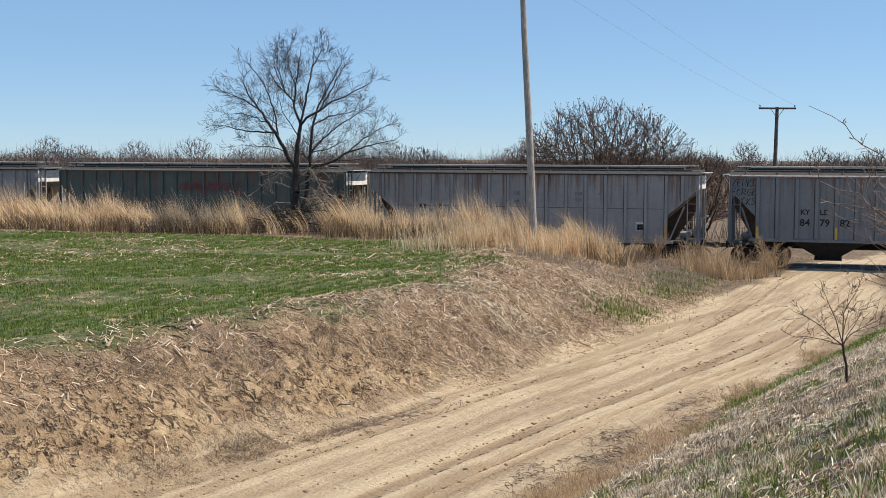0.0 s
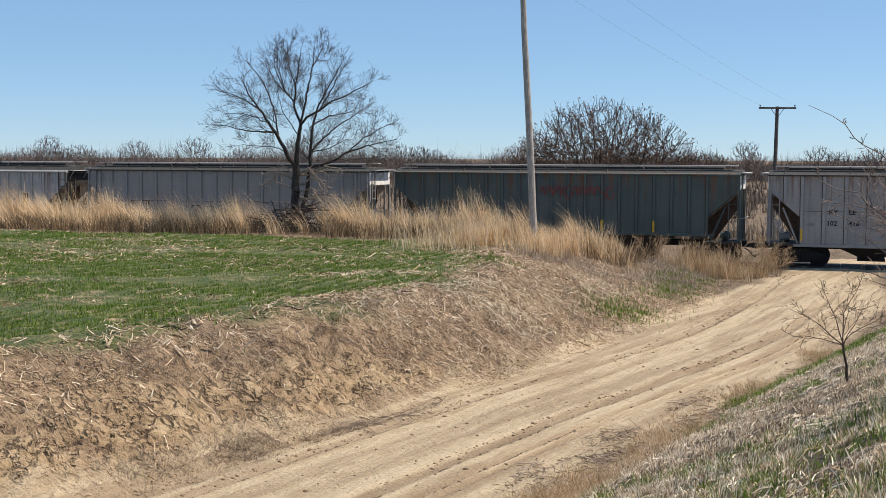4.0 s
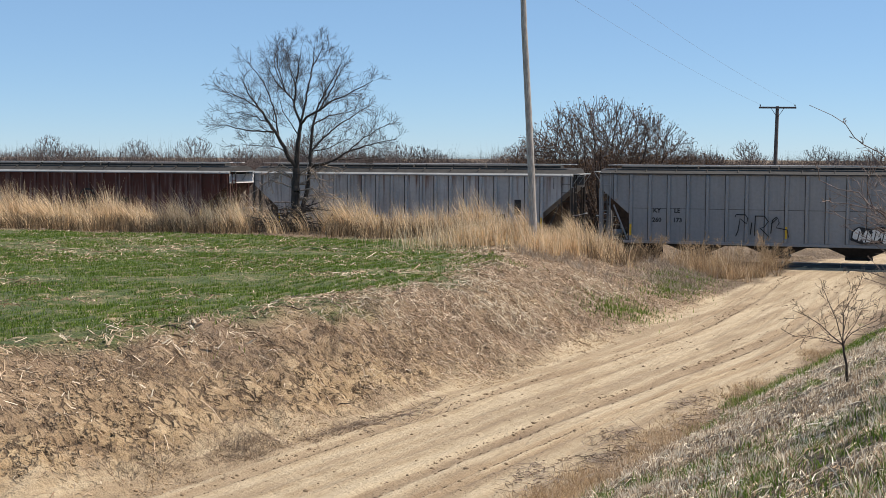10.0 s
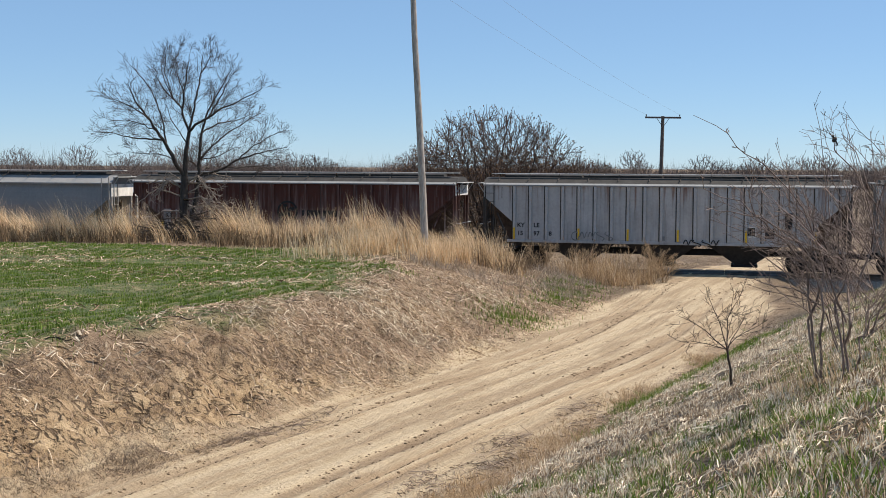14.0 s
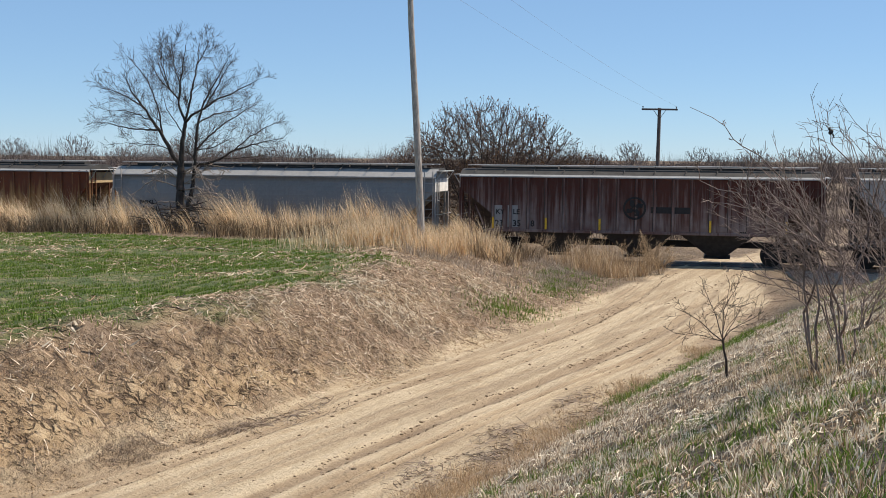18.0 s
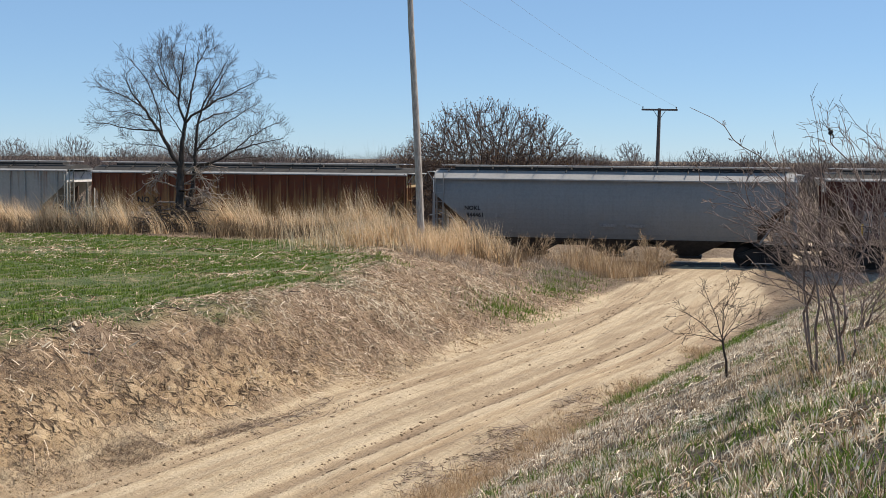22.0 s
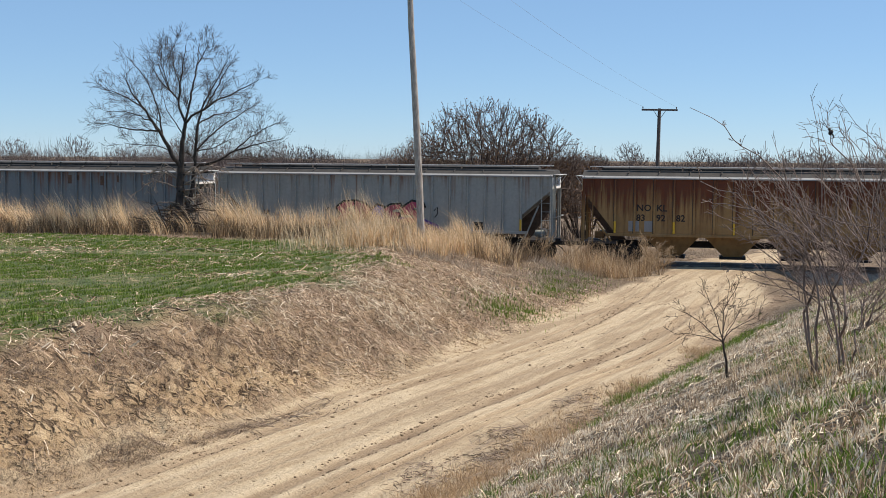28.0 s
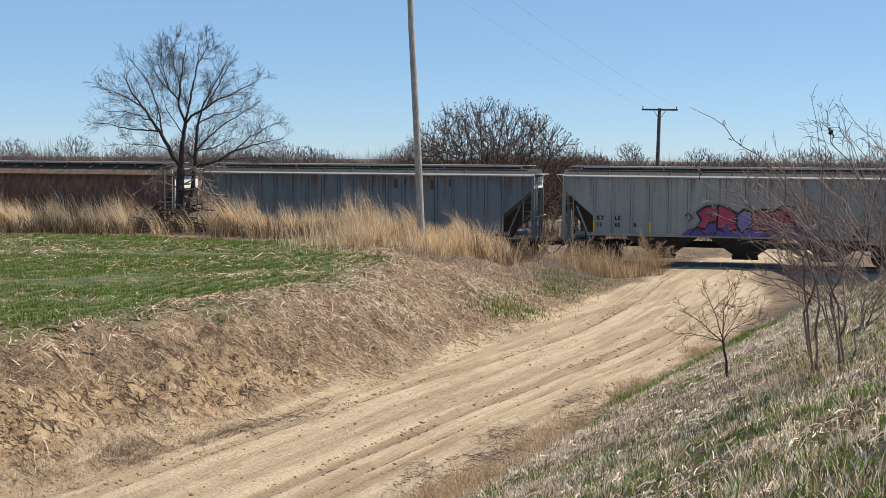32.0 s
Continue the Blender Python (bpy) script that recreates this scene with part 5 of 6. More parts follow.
BLUE_GREY = make_steel("blue_grey_paint", (0.15, 0.185, 0.20), (0.17, 0.205, 0.22), 0.06, 0.2, 0.6, (0.10, 0.045, 0.025), 0.8)
DARK_RUST = make_steel("dark_rust_paint", (0.11, 0.06, 0.045), (0.075, 0.04, 0.032), 0.5, 0.4, 0.8, (0.16, 0.075, 0.045), 0.3)
RUST_WEB = make_plain("rust_brown_steel", (0.10, 0.065, 0.045), 0.85, 0, 0.4, 4)
TAN_END = make_plain("tan_end_paint", (0.46, 0.34, 0.19), 0.7, 0, 0.25, 3)
WHITE_END = make_plain("pale_end_paint", (0.78, 0.77, 0.74), 0.6, 0, 0.2, 3)
PINK = make_plain("pink_spray_paint", (0.34, 0.04, 0.09), 0.6, 0, 0.25, 2)
PURPLE = make_plain("violet_spray_paint", (0.10, 0.06, 0.24), 0.6, 0, 0.3, 2)
LILAC = make_plain("lilac_spray_paint", (0.17, 0.16, 0.42), 0.6, 0, 0.25, 2)
RED_SPRAY = make_plain("red_spray_paint", (0.20, 0.045, 0.04), 0.6, 0, 0.3, 2)

M1 = "black stencilled letters"
CARS = [
    dict(L=16.7, R=30.8, paint=SLATE, cut=1.24, eave=4.16, sill_z=1.32, ribs=17, rib_w=0.09, label="slate grey ribbed covered hopper car with yellow reflector stripes",
         text=((3.3, 2.62, 0.3, "KY"), (4.2, 2.62, 0.3, "LE"), (3.3, 2.12, 0.36, "84"), (4.2, 2.12, 0.36, "79"), (5.2, 2.12, 0.36, "82")),
         stripes=((1.45, 1.25), (4.65, 1.2)),
         paintings=((scrawl("ZENKO", 0.08, 1.25, 3.74, 4.08) + scrawl("FORGE", 0.05, 1.25, 3.32, 3.62) + scrawl("LUCKS", 0.1, 1.2, 2.88, 3.2), 0.035, LETTER, "black spray scrawl", 0.003),)),
    dict(L=16.66, R=12.65, paint=LIGHT_GREY, eave=4.22, sill_z=1.09, eaves=ROOF_DIRT, ribs=15, end_ribs=True, seam=2.6, label="grey ribbed covered hopper car with dark patches and a welded seam",
         text=((2.9, 2.62, 0.28, "KY"), (3.7, 2.62, 0.28, "LE"), (2.8, 2.1, 0.28, "102"), (3.8, 2.1, 0.28, "416")),
         stripes=((1.6, 1.25), (6.2, 1.25), (10.8, 1.25), (15.2, 1.25)), plates=((13.95, 1.75, 0.48, 0.42, WHITE_PAINT), (13.95, 1.72, 0.40, 0.30, LETTER), (1.9, 2.0, 0.3, 0.12, GREY_MARK), (5.9, 2.1, 0.3, 0.3, GREY_MARK), (5.9, 2.1, 0.26, 0.26, LIGHT_GREY), (12.0, 3.3, 0.3, 0.08, GREY_MARK), (10.9, 3.3, 0.35, 0.16, GREY_MARK), (10.9, 3.0, 0.3, 0.16, GREY_MARK), (7.8, 3.3, 0.3, 0.2, GREY_MARK), (7.8, 2.9, 0.25, 0.14, GREY_MARK))),
    dict(L=17.2, R=-5.32, paint=DARK_GREEN, eave=4.22, sill_z=1.46, ribs=18, rib_w=0.06, label="dark green ribbed covered hopper car with faded red scrawl",
         text=((2.5, 2.75, 0.3, "NO"), (3.25, 2.75, 0.3, "KL"), (2.45, 2.3, 0.3, "83"), (3.2, 2.3, 0.3, "39"), (4.0, 2.3, 0.3, "96")),
         stripes=((1.45, 1.25), (7.6, 1.2), (10.3, 1.2), (13.0, 1.2)),
         paintings=((loops(7.6, 11.3, 3.05, 3.65, 9, 4), 0.06, RED_SPRAY, "faded red spray scrawl", 0.093), (loops(4.2, 6.3, 1.5, 2.0, 5, 5), 0.06, RED_SPRAY, "faded red spray scrawl", 0.093))),
    dict(L=16.61, R=-23.92, paint=GREY, eave=4.22, sill_z=1.07, eaves=ROOF_DIRT, ribs=16, end_ribs=True, seam=2.6, label="plain grey ribbed covered hopper car with black graffiti outlines",
         text=((2.76, 2.55, 0.26, "KY"), (3.72, 2.55, 0.26, "LE"), (2.76, 2.1, 0.26, "260"), (3.74, 2.1, 0.26, "173")),
         stripes=((1.5, 1.3), (9.0, 1.3), (12.0, 1.3), (15.0, 1.3)), plates=((14.0, 2.0, 0.46, 0.34, WHITE_PAINT), (14.0, 2.0, 0.38, 0.26, LETTER), (14.0, 1.5, 0.46, 0.42, WHITE_PAINT), (14.0, 1.5, 0.38, 0.34, LETTER)),
         paintings=(([[(6.43, 2.27), (6.47, 2.38), (6.9, 2.38), (7.02, 2.2), (6.96, 1.96), (6.65, 2.2), (6.62, 1.9), (6.57, 1.59), (6.47, 1.36)], [(7.2, 2.02), (7.14, 1.46)], [(7.36, 2.35), (7.33, 1.4)],
                      [(7.36, 2.33), (7.76, 2.33), (7.95, 2.08), (7.76, 1.81), (7.58, 1.77), (8.0, 1.36)], [(8.32, 2.3), (8.13, 2.14), (8.07, 1.52)], [(8.07, 1.96), (8.38, 2.27), (8.44, 2.02), (8.3, 1.8), (8.81, 1.71), (8.87, 1.36)]],
                     0.05, LETTER, "black graffiti outline", 0.093),
                    ([[(11.9 + 0.36 * k, 1.22), (12.0 + 0.36 * k, 1.72), (12.12 + 0.36 * k, 1.45), (12.2 + 0.36 * k, 1.7)] for k in range(6)], 0.05, LETTER, "black and white graffiti", 0.0965))),
    dict(L=17.13, R=-41.91, paint=PALE_GREY, eave=4.08, sill_z=1.49, ribs=19, rib_w=0.07, grime_shade=0.05, eaves=PLAIN_GREY, label="pale weathered grey ribbed covered hopper car", end_sheet=ROOF_DIRT,
         text=((1.8, 2.22, 0.26, "KY"), (2.6, 2.22, 0.26, "LE"), (1.8, 1.82, 0.26, "15"), (2.6, 1.82, 0.26, "97"), (3.25, 1.82, 0.26, "8")),
         stripes=((1.5, 1.5), (4.4, 1.5), (6.7, 1.5), (9.5, 1.5), (12.1, 1.5), (15.4, 1.5)),
         plates=((12.7, 2.02, 0.5, 0.5, WHITE_PAINT), (12.7, 2.02, 0.42, 0.4, LETTER), (13.5, 1.95, 0.55, 0.5, LETTER), (14.4, 2.55, 0.34, 0.75, LETTER), (8.6, 1.65, 0.3, 0.2, GREY_MARK)),
         paintings=((loops(9.6, 11.3, 1.3, 1.6, 4, 8), 0.05, LETTER, "black spray scrawl", 0.093), (loops(4.3, 6.3, 1.5, 1.9, 5, 9), 0.05, GREY_MARK, "grey spray scrawl", 0.093)),
         end=DIRTY_STEEL),
    dict(L=17.16, R=-60.49, paint=RED_BROWN, eave=4.08, sill_z=1.58, ribs=17, rib_w=0.06, cut=1.6, label="red-brown rusted ribbed covered hopper car with streaked sides",
         text=((1.85, 2.45, 0.30, "KY"), (2.6, 2.45, 0.30, "LE"), (1.85, 1.88, 0.32, "23"), (2.6, 1.88, 0.32, "35"), (3.3, 1.88, 0.32, "8")),
         plates=((1.85, 2.2, 0.5, 1.05, GREY), (2.62, 2.2, 0.5, 1.05, GREY), (13.6, 1.5, 0.5, 0.3, LETTER), (10.2, 2.6, 1.9, 0.30, LETTER)),
         paintings=(([[(8.5 + 0.5 * math.cos(k * math.pi / 12), 2.68 + 0.5 * math.sin(k * math.pi / 12)) for k in range(25)]], 0.10, LETTER, "dark round emblem", 0.09),
                    ([[(8.5 + 0.08 * math.cos(a), 2.68 + 0.08 * math.sin(a)), (8.5 + 0.24 * math.cos(a + 0.35), 2.68 + 0.24 * math.sin(a + 0.35)), (8.5 + 0.40 * math.cos(a), 2.68 + 0.40 * math.sin(a))] for a in (0.3, 1.87, 3.44, 5.01)], 0.2, LETTER, "dark round emblem", 0.09)),
         stripes=((1.42, 1.25), (4.6, 1.25), (7.2, 1.25), (12.4, 1.25), (15.6, 1.3)), eaves=PLAIN_GREY),
    dict(L=17.25, R=-78.94, paint=SMOOTH_SLATE, eaves=GREY, ribs=0, round=True, hatches=8, cut=1.7, zc=3.3, zi=1.9, label="smooth slate grey covered hopper car with bowed sides",
         text=((1.98, 2.62, 0.26, "NOKL"), (2.12, 2.28, 0.26, "844461")), plates=((3.25, 2.25, 0.24, 0.2, GREY_MARK), (8.6, 1.85, 0.8, 0.14, GREY_MARK), (9.9, 1.85, 0.9, 0.14, GREY_MARK)), end=GREY),
    dict(L=17.0, R=-97.58, paint=TAN_RUST, eave=4.09, sill_z=1.5, ribs=16, rib_w=0.05, cut=1.5, zc=3.5, zi=1.6, label="tan covered hopper car with rust running down its ribbed sides",
         text=((2.4, 2.75, 0.34, "NO"), (3.2, 2.75, 0.34, "KL"), (2.4, 2.28, 0.34, "83"), (3.2, 2.28, 0.34, "92"), (4.05, 2.28, 0.34, "82")),
         plates=((2.45, 1.85, 0.5, 0.5, GREY), (3.2, 1.85, 0.5, 0.5, GREY), (14.0, 1.6, 0.4, 0.3, LETTER)), stripes=((1.42, 1.25), (4.6, 1.2), (7.3, 1.2), (15.5, 1.3)), chutes=4, chute=TAN_RUST, end_sheet=TAN_END, eaves=PLAIN_GREY),
    dict(L=17.2, R=-116.06, paint=GREY_GREEN, eaves=GREY, eave=4.13, sill_z=1.5, ribs=17, rib_w=0.045, grime_shade=0.015, label="pale grey-green covered hopper car with pink and violet graffiti",
         text=((1.75, 2.25, 0.26, "KY"), (2.5, 2.25, 0.26, "LE"), (1.75, 1.92, 0.24, "13"), (2.5, 1.92, 0.24, "65"), (3.2, 1.92, 0.24, "8")),
         stripes=((1.5, 1.25), (4.6, 1.2), (15.5, 1.3)), plates=((13.6, 1.7, 0.45, 0.4, LETTER),)),
    dict(L=17.2, R=-134.7, paint=BLUE_GREY, eave=4.13, sill_z=1.45, eaves=PLAIN_GREY, ribs=18, rib_w=0.05, label="blue-grey ribbed covered hopper car with rust patches under the eaves", plates=((10.3, 3.75, 0.22, 0.45, RUST_WEB), (10.75, 3.85, 0.18, 0.3, RUST_WEB), (12.2, 3.7, 0.3, 0.5, RUST_WEB), (13.1, 3.8, 0.2, 0.35, RUST_WEB))),
    dict(L=17.2, R=-153.43, paint=DARK_RUST, eaves=RUST_WEB, ribs=0, round=True, hatches=8, cut=1.7, zc=3.3, zi=1.9, label="dark brown rusted covered hopper car with bowed sides", end=PALE_GREY),
]


def blob(cx, cz, rx, rz, n=20, wob=0.12, seed=0):
    rng = np.random.default_rng(seed)
    ph = rng.uniform(0, 6, 3)
    out = []
    for k in range(n):
        a = 2 * math.pi * k / n
        m = 1 + wob * math.sin(3 * a + ph[0]) + wob * 0.6 * math.sin(5 * a + ph[1])
        out.append((cx + rx * m * math.cos(a), cz + rz * m * math.sin(a)))
    return out


def on_side(pts):
    """Points drawn on an elevation of the car, in its drawing's units, to metres from the car's end and the rail."""
    return [((x - 228) / 92, 4.13 - (y - 105) / 92) for x, y in pts]


def grown(poly, by):
    cx, cz = sum(p[0] for p in poly) / len(poly), sum(p[1] for p in poly) / len(poly)
    return [(x + by * (x - cx) / max(0.2, math.hypot(x - cx, z - cz)), z + by * (z - cz) / max(0.2, math.hypot(x - cx, z - cz))) for x, z in poly]


BASE = on_side([(745, 352), (775, 325), (830, 305), (900, 296), (1000, 300), (1120, 292), (1230, 300), (1285, 322), (1330, 352)])
PINK_A = on_side([(812, 312), (836, 282), (815, 254), (848, 230), (892, 224), (900, 244), (868, 256), (866, 268), (894, 268), (892, 284), (862, 290), (848, 318)])
PINK_R = on_side([(904, 222), (950, 238), (978, 260), (962, 280), (982, 318), (952, 322), (936, 296), (922, 318), (900, 316)])
PINK_E = on_side([(1044, 314), (1060, 288), (1040, 258), (1074, 240), (1116, 236), (1118, 254), (1082, 262), (1084, 272), (1114, 274), (1112, 290), (1084, 296), (1120, 304), (1112, 322)])
PINK_B = on_side([(1126, 320), (1128, 300), (1178, 296), (1176, 284), (1132, 280), (1126, 252), (1172, 222), (1222, 232), (1230, 254), (1180, 250), (1178, 260), (1216, 272), (1218, 306), (1170, 324)])
BLUE_C = on_side([(985, 262), (1008, 242), (1036, 250), (1042, 286), (1030, 304), (1002, 332), (984, 304)])
CARS[8]["fills"] = (
    ([BASE], PURPLE, "violet graffiti base", 0.087),
    ([grown(p, 0.11) for p in (PINK_A, PINK_R, PINK_E, PINK_B, BLUE_C)], LETTER, "black graffiti outline", 0.0885),
    ([PINK_A, PINK_R, PINK_E, PINK_B], PINK, "pink graffiti letter", 0.090), ([BLUE_C], LILAC, "lilac graffiti letter", 0.090))
CARS[8]["paintings"] = ((
    [on_side([(780, 350), (800, 325), (830, 330), (850, 350)]), on_side([(880, 350), (900, 325), (935, 335)]), on_side([(1090, 335), (1130, 345), (1180, 332)]),
     on_side([(1210, 335), (1250, 325), (1290, 345)]), on_side([(760, 268), (775, 255), (795, 275), (775, 290)]), on_side([(1275, 262), (1290, 245), (1292, 275), (1278, 292)])], 0.05, LETTER, "black graffiti outline", 0.092),)
CARS[3]["fills"] = (([[(11.6, 1.3), (11.66, 1.72), (11.95, 1.92), (12.5, 1.84), (12.9, 1.95), (13.5, 1.84), (14.0, 1.92), (14.28, 1.62), (14.2, 1.22), (13.7, 1.12), (12.9, 1.16), (12.1, 1.12)]], LETTER, "black graffiti base", 0.093),
                    ([blob(11.92 + 0.4 * k, 1.5 + 0.05 * (-1) ** k, 0.21, 0.27, 14, 0.14, k) for k in range(6)], WHITE_PAINT, "white graffiti letter", 0.0955))
CARS[1]["paintings"] = (([[(5.0, 1.45), (5.7, 2.1), (6.4, 1.45)], [(9.7, 1.45), (10.4, 2.1), (11.1, 1.45)]], 0.06, GREY_MARK, "dark weld line", 0.004),)

TRAIN = [hopper_car(c) for c in CARS]

# ---- grass, crops and litter ----
def stuff(name, me, label, category):
    return tagged(new(name, me), label, category, kind="stuff")


def scatter(n, r0, r1, q0, q1, seed):
    rng = np.random.default_rng(seed)
    r, q = rng.uniform(r0, r1, n), rng.uniform(q0, q1, n)
    x, y = from_rq(r, q)
    return rng, x, y


def on_ground(x, y, sink=0.01):
    return np.stack([x, y, ground_z(x, y) - sink], 1)


def clumped(x, y, seed, scale=1.2, sharp=1.0):
    """How likely a plant stands here: patches of two sizes."""
    return np.clip(0.5 + sharp * (0.6 * vnoise(x * scale, y * scale, seed) + 0.4 * vnoise(x * scale * 3, y * scale * 3, seed + 1) - 0.5), 0, 1)


def tall_grass():
    rng = np.random.default_rng(201)
    m, each = 4700, 17
    s, d = rng.uniform(-52, 6.0, m), rng.uniform(51.2, 57.5, m)
    x, y = s * TE[0] + d * TN[0], s * TE[1] + d * TN[1]
    r, q = road_rq(x, y)
    front = 51.2 + 1.0 * vnoise(s * 0.5, s * 0, 31)
    keep = (d > front) & (rng.random(m) < clumped(x, y, 33, 0.9, 2.4)) & (r < -9.0 + 2.4 * vnoise(x * 0.4, y * 0.4, 37))
    foot = (np.abs(x + 6.9) < 1.2 + 1.4 * vnoise(d * 1.3, d * 0, 39)) & (d > 49.5) & (d < 56.4)
    keep &= ~(foot & (rng.random(m) < 0.93))
    x, y = x[keep], y[keep]
    m = len(x)
    size = (1 - 0.12 * smooth((road_rq(x, y)[0] + 14) / 4)) * (0.8 + 1.3 * vnoise(x * 0.8, y * 0.8, 35)) * rng.uniform(0.75, 1.4, m)
    lean = 0.10 - (0.85 + 0.35 * smooth((-9 - x) / 4)) * vnoise(x * 0.45, y * 0.45, 38) + rng.normal(0, 0.16, m)
    x, y, size, lean = [np.repeat(v, each) for v in (x, y, size, lean)]
    n = m * each
    x, y = x + rng.normal(0, 0.11, n), y + rng.normal(0, 0.11, n)
    stuff("tall_grass", blades("tall_grass", on_ground(x, y), size * rng.uniform(0.45, 1.06, n), 0.020, 0.20, TALL, 1, (lean, 0), seg=3, bend=0.85), "tall tan dry prairie grass leaning in the wind beside the track", "tall grass")
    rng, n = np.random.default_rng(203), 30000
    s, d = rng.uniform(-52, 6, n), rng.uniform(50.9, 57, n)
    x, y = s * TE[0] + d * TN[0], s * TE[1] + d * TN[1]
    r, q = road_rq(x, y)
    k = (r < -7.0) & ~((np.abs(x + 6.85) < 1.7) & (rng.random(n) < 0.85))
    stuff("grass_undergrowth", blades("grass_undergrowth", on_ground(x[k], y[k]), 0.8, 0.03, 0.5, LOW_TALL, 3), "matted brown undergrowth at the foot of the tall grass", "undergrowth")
    # loose tufts round the pole and grey weeds on the slope
    rng, n = np.random.default_rng(207), 17000
    x, y = 4.0 + rng.normal(0, 2.1, n), 50.2 + rng.normal(0, 1.0, n)
    k = (rng.random(n) < clumped(x, y, 45, 1.1, 2.6)) & (road_rq(x, y)[0] < -8.3 - 0.6 * vnoise(x * 1.5, y * 1.5, 46))
    stuff("pole_grass", blades("pole_grass", on_ground(x[k], y[k]), 0.98, 0.019, 0.33, TALL, 21, (-0.12, 0), seg=3), "tufts of tan dry grass round the foot of the pole", "dry grass")
    rng, n = np.random.default_rng(209), 16000
    s, d = rng.uniform(-16, 2, n), rng.uniform(45.0, 58.5, n)
    x, y = s * TE[0] + d * TN[0], s * TE[1] + d * TN[1]
    r = road_rq(x, y)[0]
    k = (r < -3.4) & (r > -9) & (rng.random(n) < clumped(x, y, 47, 0.6, 2.8))
    stuff("grey_weeds", blades("grey_weeds", on_ground(x[k], y[k]), 0.36, 0.016, 0.75, GREY_WEED, 23, seg=2), "low grey dead weeds on the slope by the crossing", "weeds")
    rng, n = np.random.default_rng(216), 1500
    s, d = rng.uniform(-13, 1, n), rng.uniform(46, 58, n)
    x, y = s * TE[0] + d * TN[0], s * TE[1] + d * TN[1]
    r = road_rq(x, y)[0]
    k = (r < -4.2) & (r > -10) & (rng.random(n) < clumped(x, y, 48, 0.5, 4.0))
    stuff("weed_clumps", tufts("weed_clumps", x[k], y[k], 26, 0.42, 0.014, GREY_WEED, 24, 0.10, 0.8, 0.5), "grey-brown clumps of dead weeds on the slope by the crossing", "weeds")
    # weeds by the crossing
    rng, n = np.random.default_rng(205), 34000
    s, d = rng.uniform(-14, 3, n), rng.uniform(52, 59.4, n)
    x, y = s * TE[0] + d * TN[0], s * TE[1] + d * TN[1]
    r, q = road_rq(x, y)
    k = (r < -2.0 - 0.7 * vnoise(x, y, 41)) & (r > -6.6 + 1.0 * vnoise(x * 0.8, y * 0.8, 42)) & (d > 54.9 - 0.3 * np.clip(r + 6, -3, 3)) & (rng.random(n) < clumped(x, y, 43, 1.1, 3.4))
    stuff("tall_weeds", blades("tall_weeds", on_ground(x[k], y[k]), (0.6 + 1.0 * vnoise(x[k] * 1.1, y[k] * 1.1, 49)) * rng.uniform(0.45, 1.2, k.sum()), 0.016, 0.42, BRUSH, 5, (-0.1, 0), seg=3), "rust-brown dry weeds beside the road crossing", "weeds")


def wheat_field():
    rng = np.random.default_rng(211)
    n = 470000
    rows = np.round(rng.uniform(-42, -6.0, n) / 0.5) * 0.5 + rng.normal(0, 0.05, n)
    q = 12 + 46 * rng.random(n)
    x, y = from_rq(rows, q)
    r, q = road_rq(x, y)
    d = TN[0] * x + TN[1] * y
    bare = vnoise(x * 0.16, y * 0.45, 51) * 0.6 + vnoise(x * 0.7, y * 0.9, 52) * 0.4
    k = (-r > field_edge(q, d) + 0.7 + 2.2 * (vnoise(x * 0.7, y * 0.7, 53) - 0.5) + 2.2 * (vnoise(x * 0.25, y * 0.5, 54) - 0.5)) & (d < 50.2) & (rng.random(n) < np.clip((0.65 - bare) * 5, 0.08, 1))
    x, y = x[k], y[k]
    stuff("young_wheat", blades("young_wheat", on_ground(x, y), 0.12, 0.02, 0.65, WHEAT, 7, seg=1), "short green rows of young winter wheat", "wheat field")
    # stubble among the wheat
    rng, x, y = scatter(44000, -42, -6, 14, 60, 213)
    r, q = road_rq(x, y)
    d = TN[0] * x + TN[1] * y
    k = (d < 51.5) & (rng.random(len(x)) < clumped(x, y, 55, 0.35, 4.5) * 0.9)
    stuff("stubble", straws("stubble", x[k], y[k], 0.20, 0.017, STRAW, 9, 0.07), "pale dead stubble among the green wheat", "stubble")


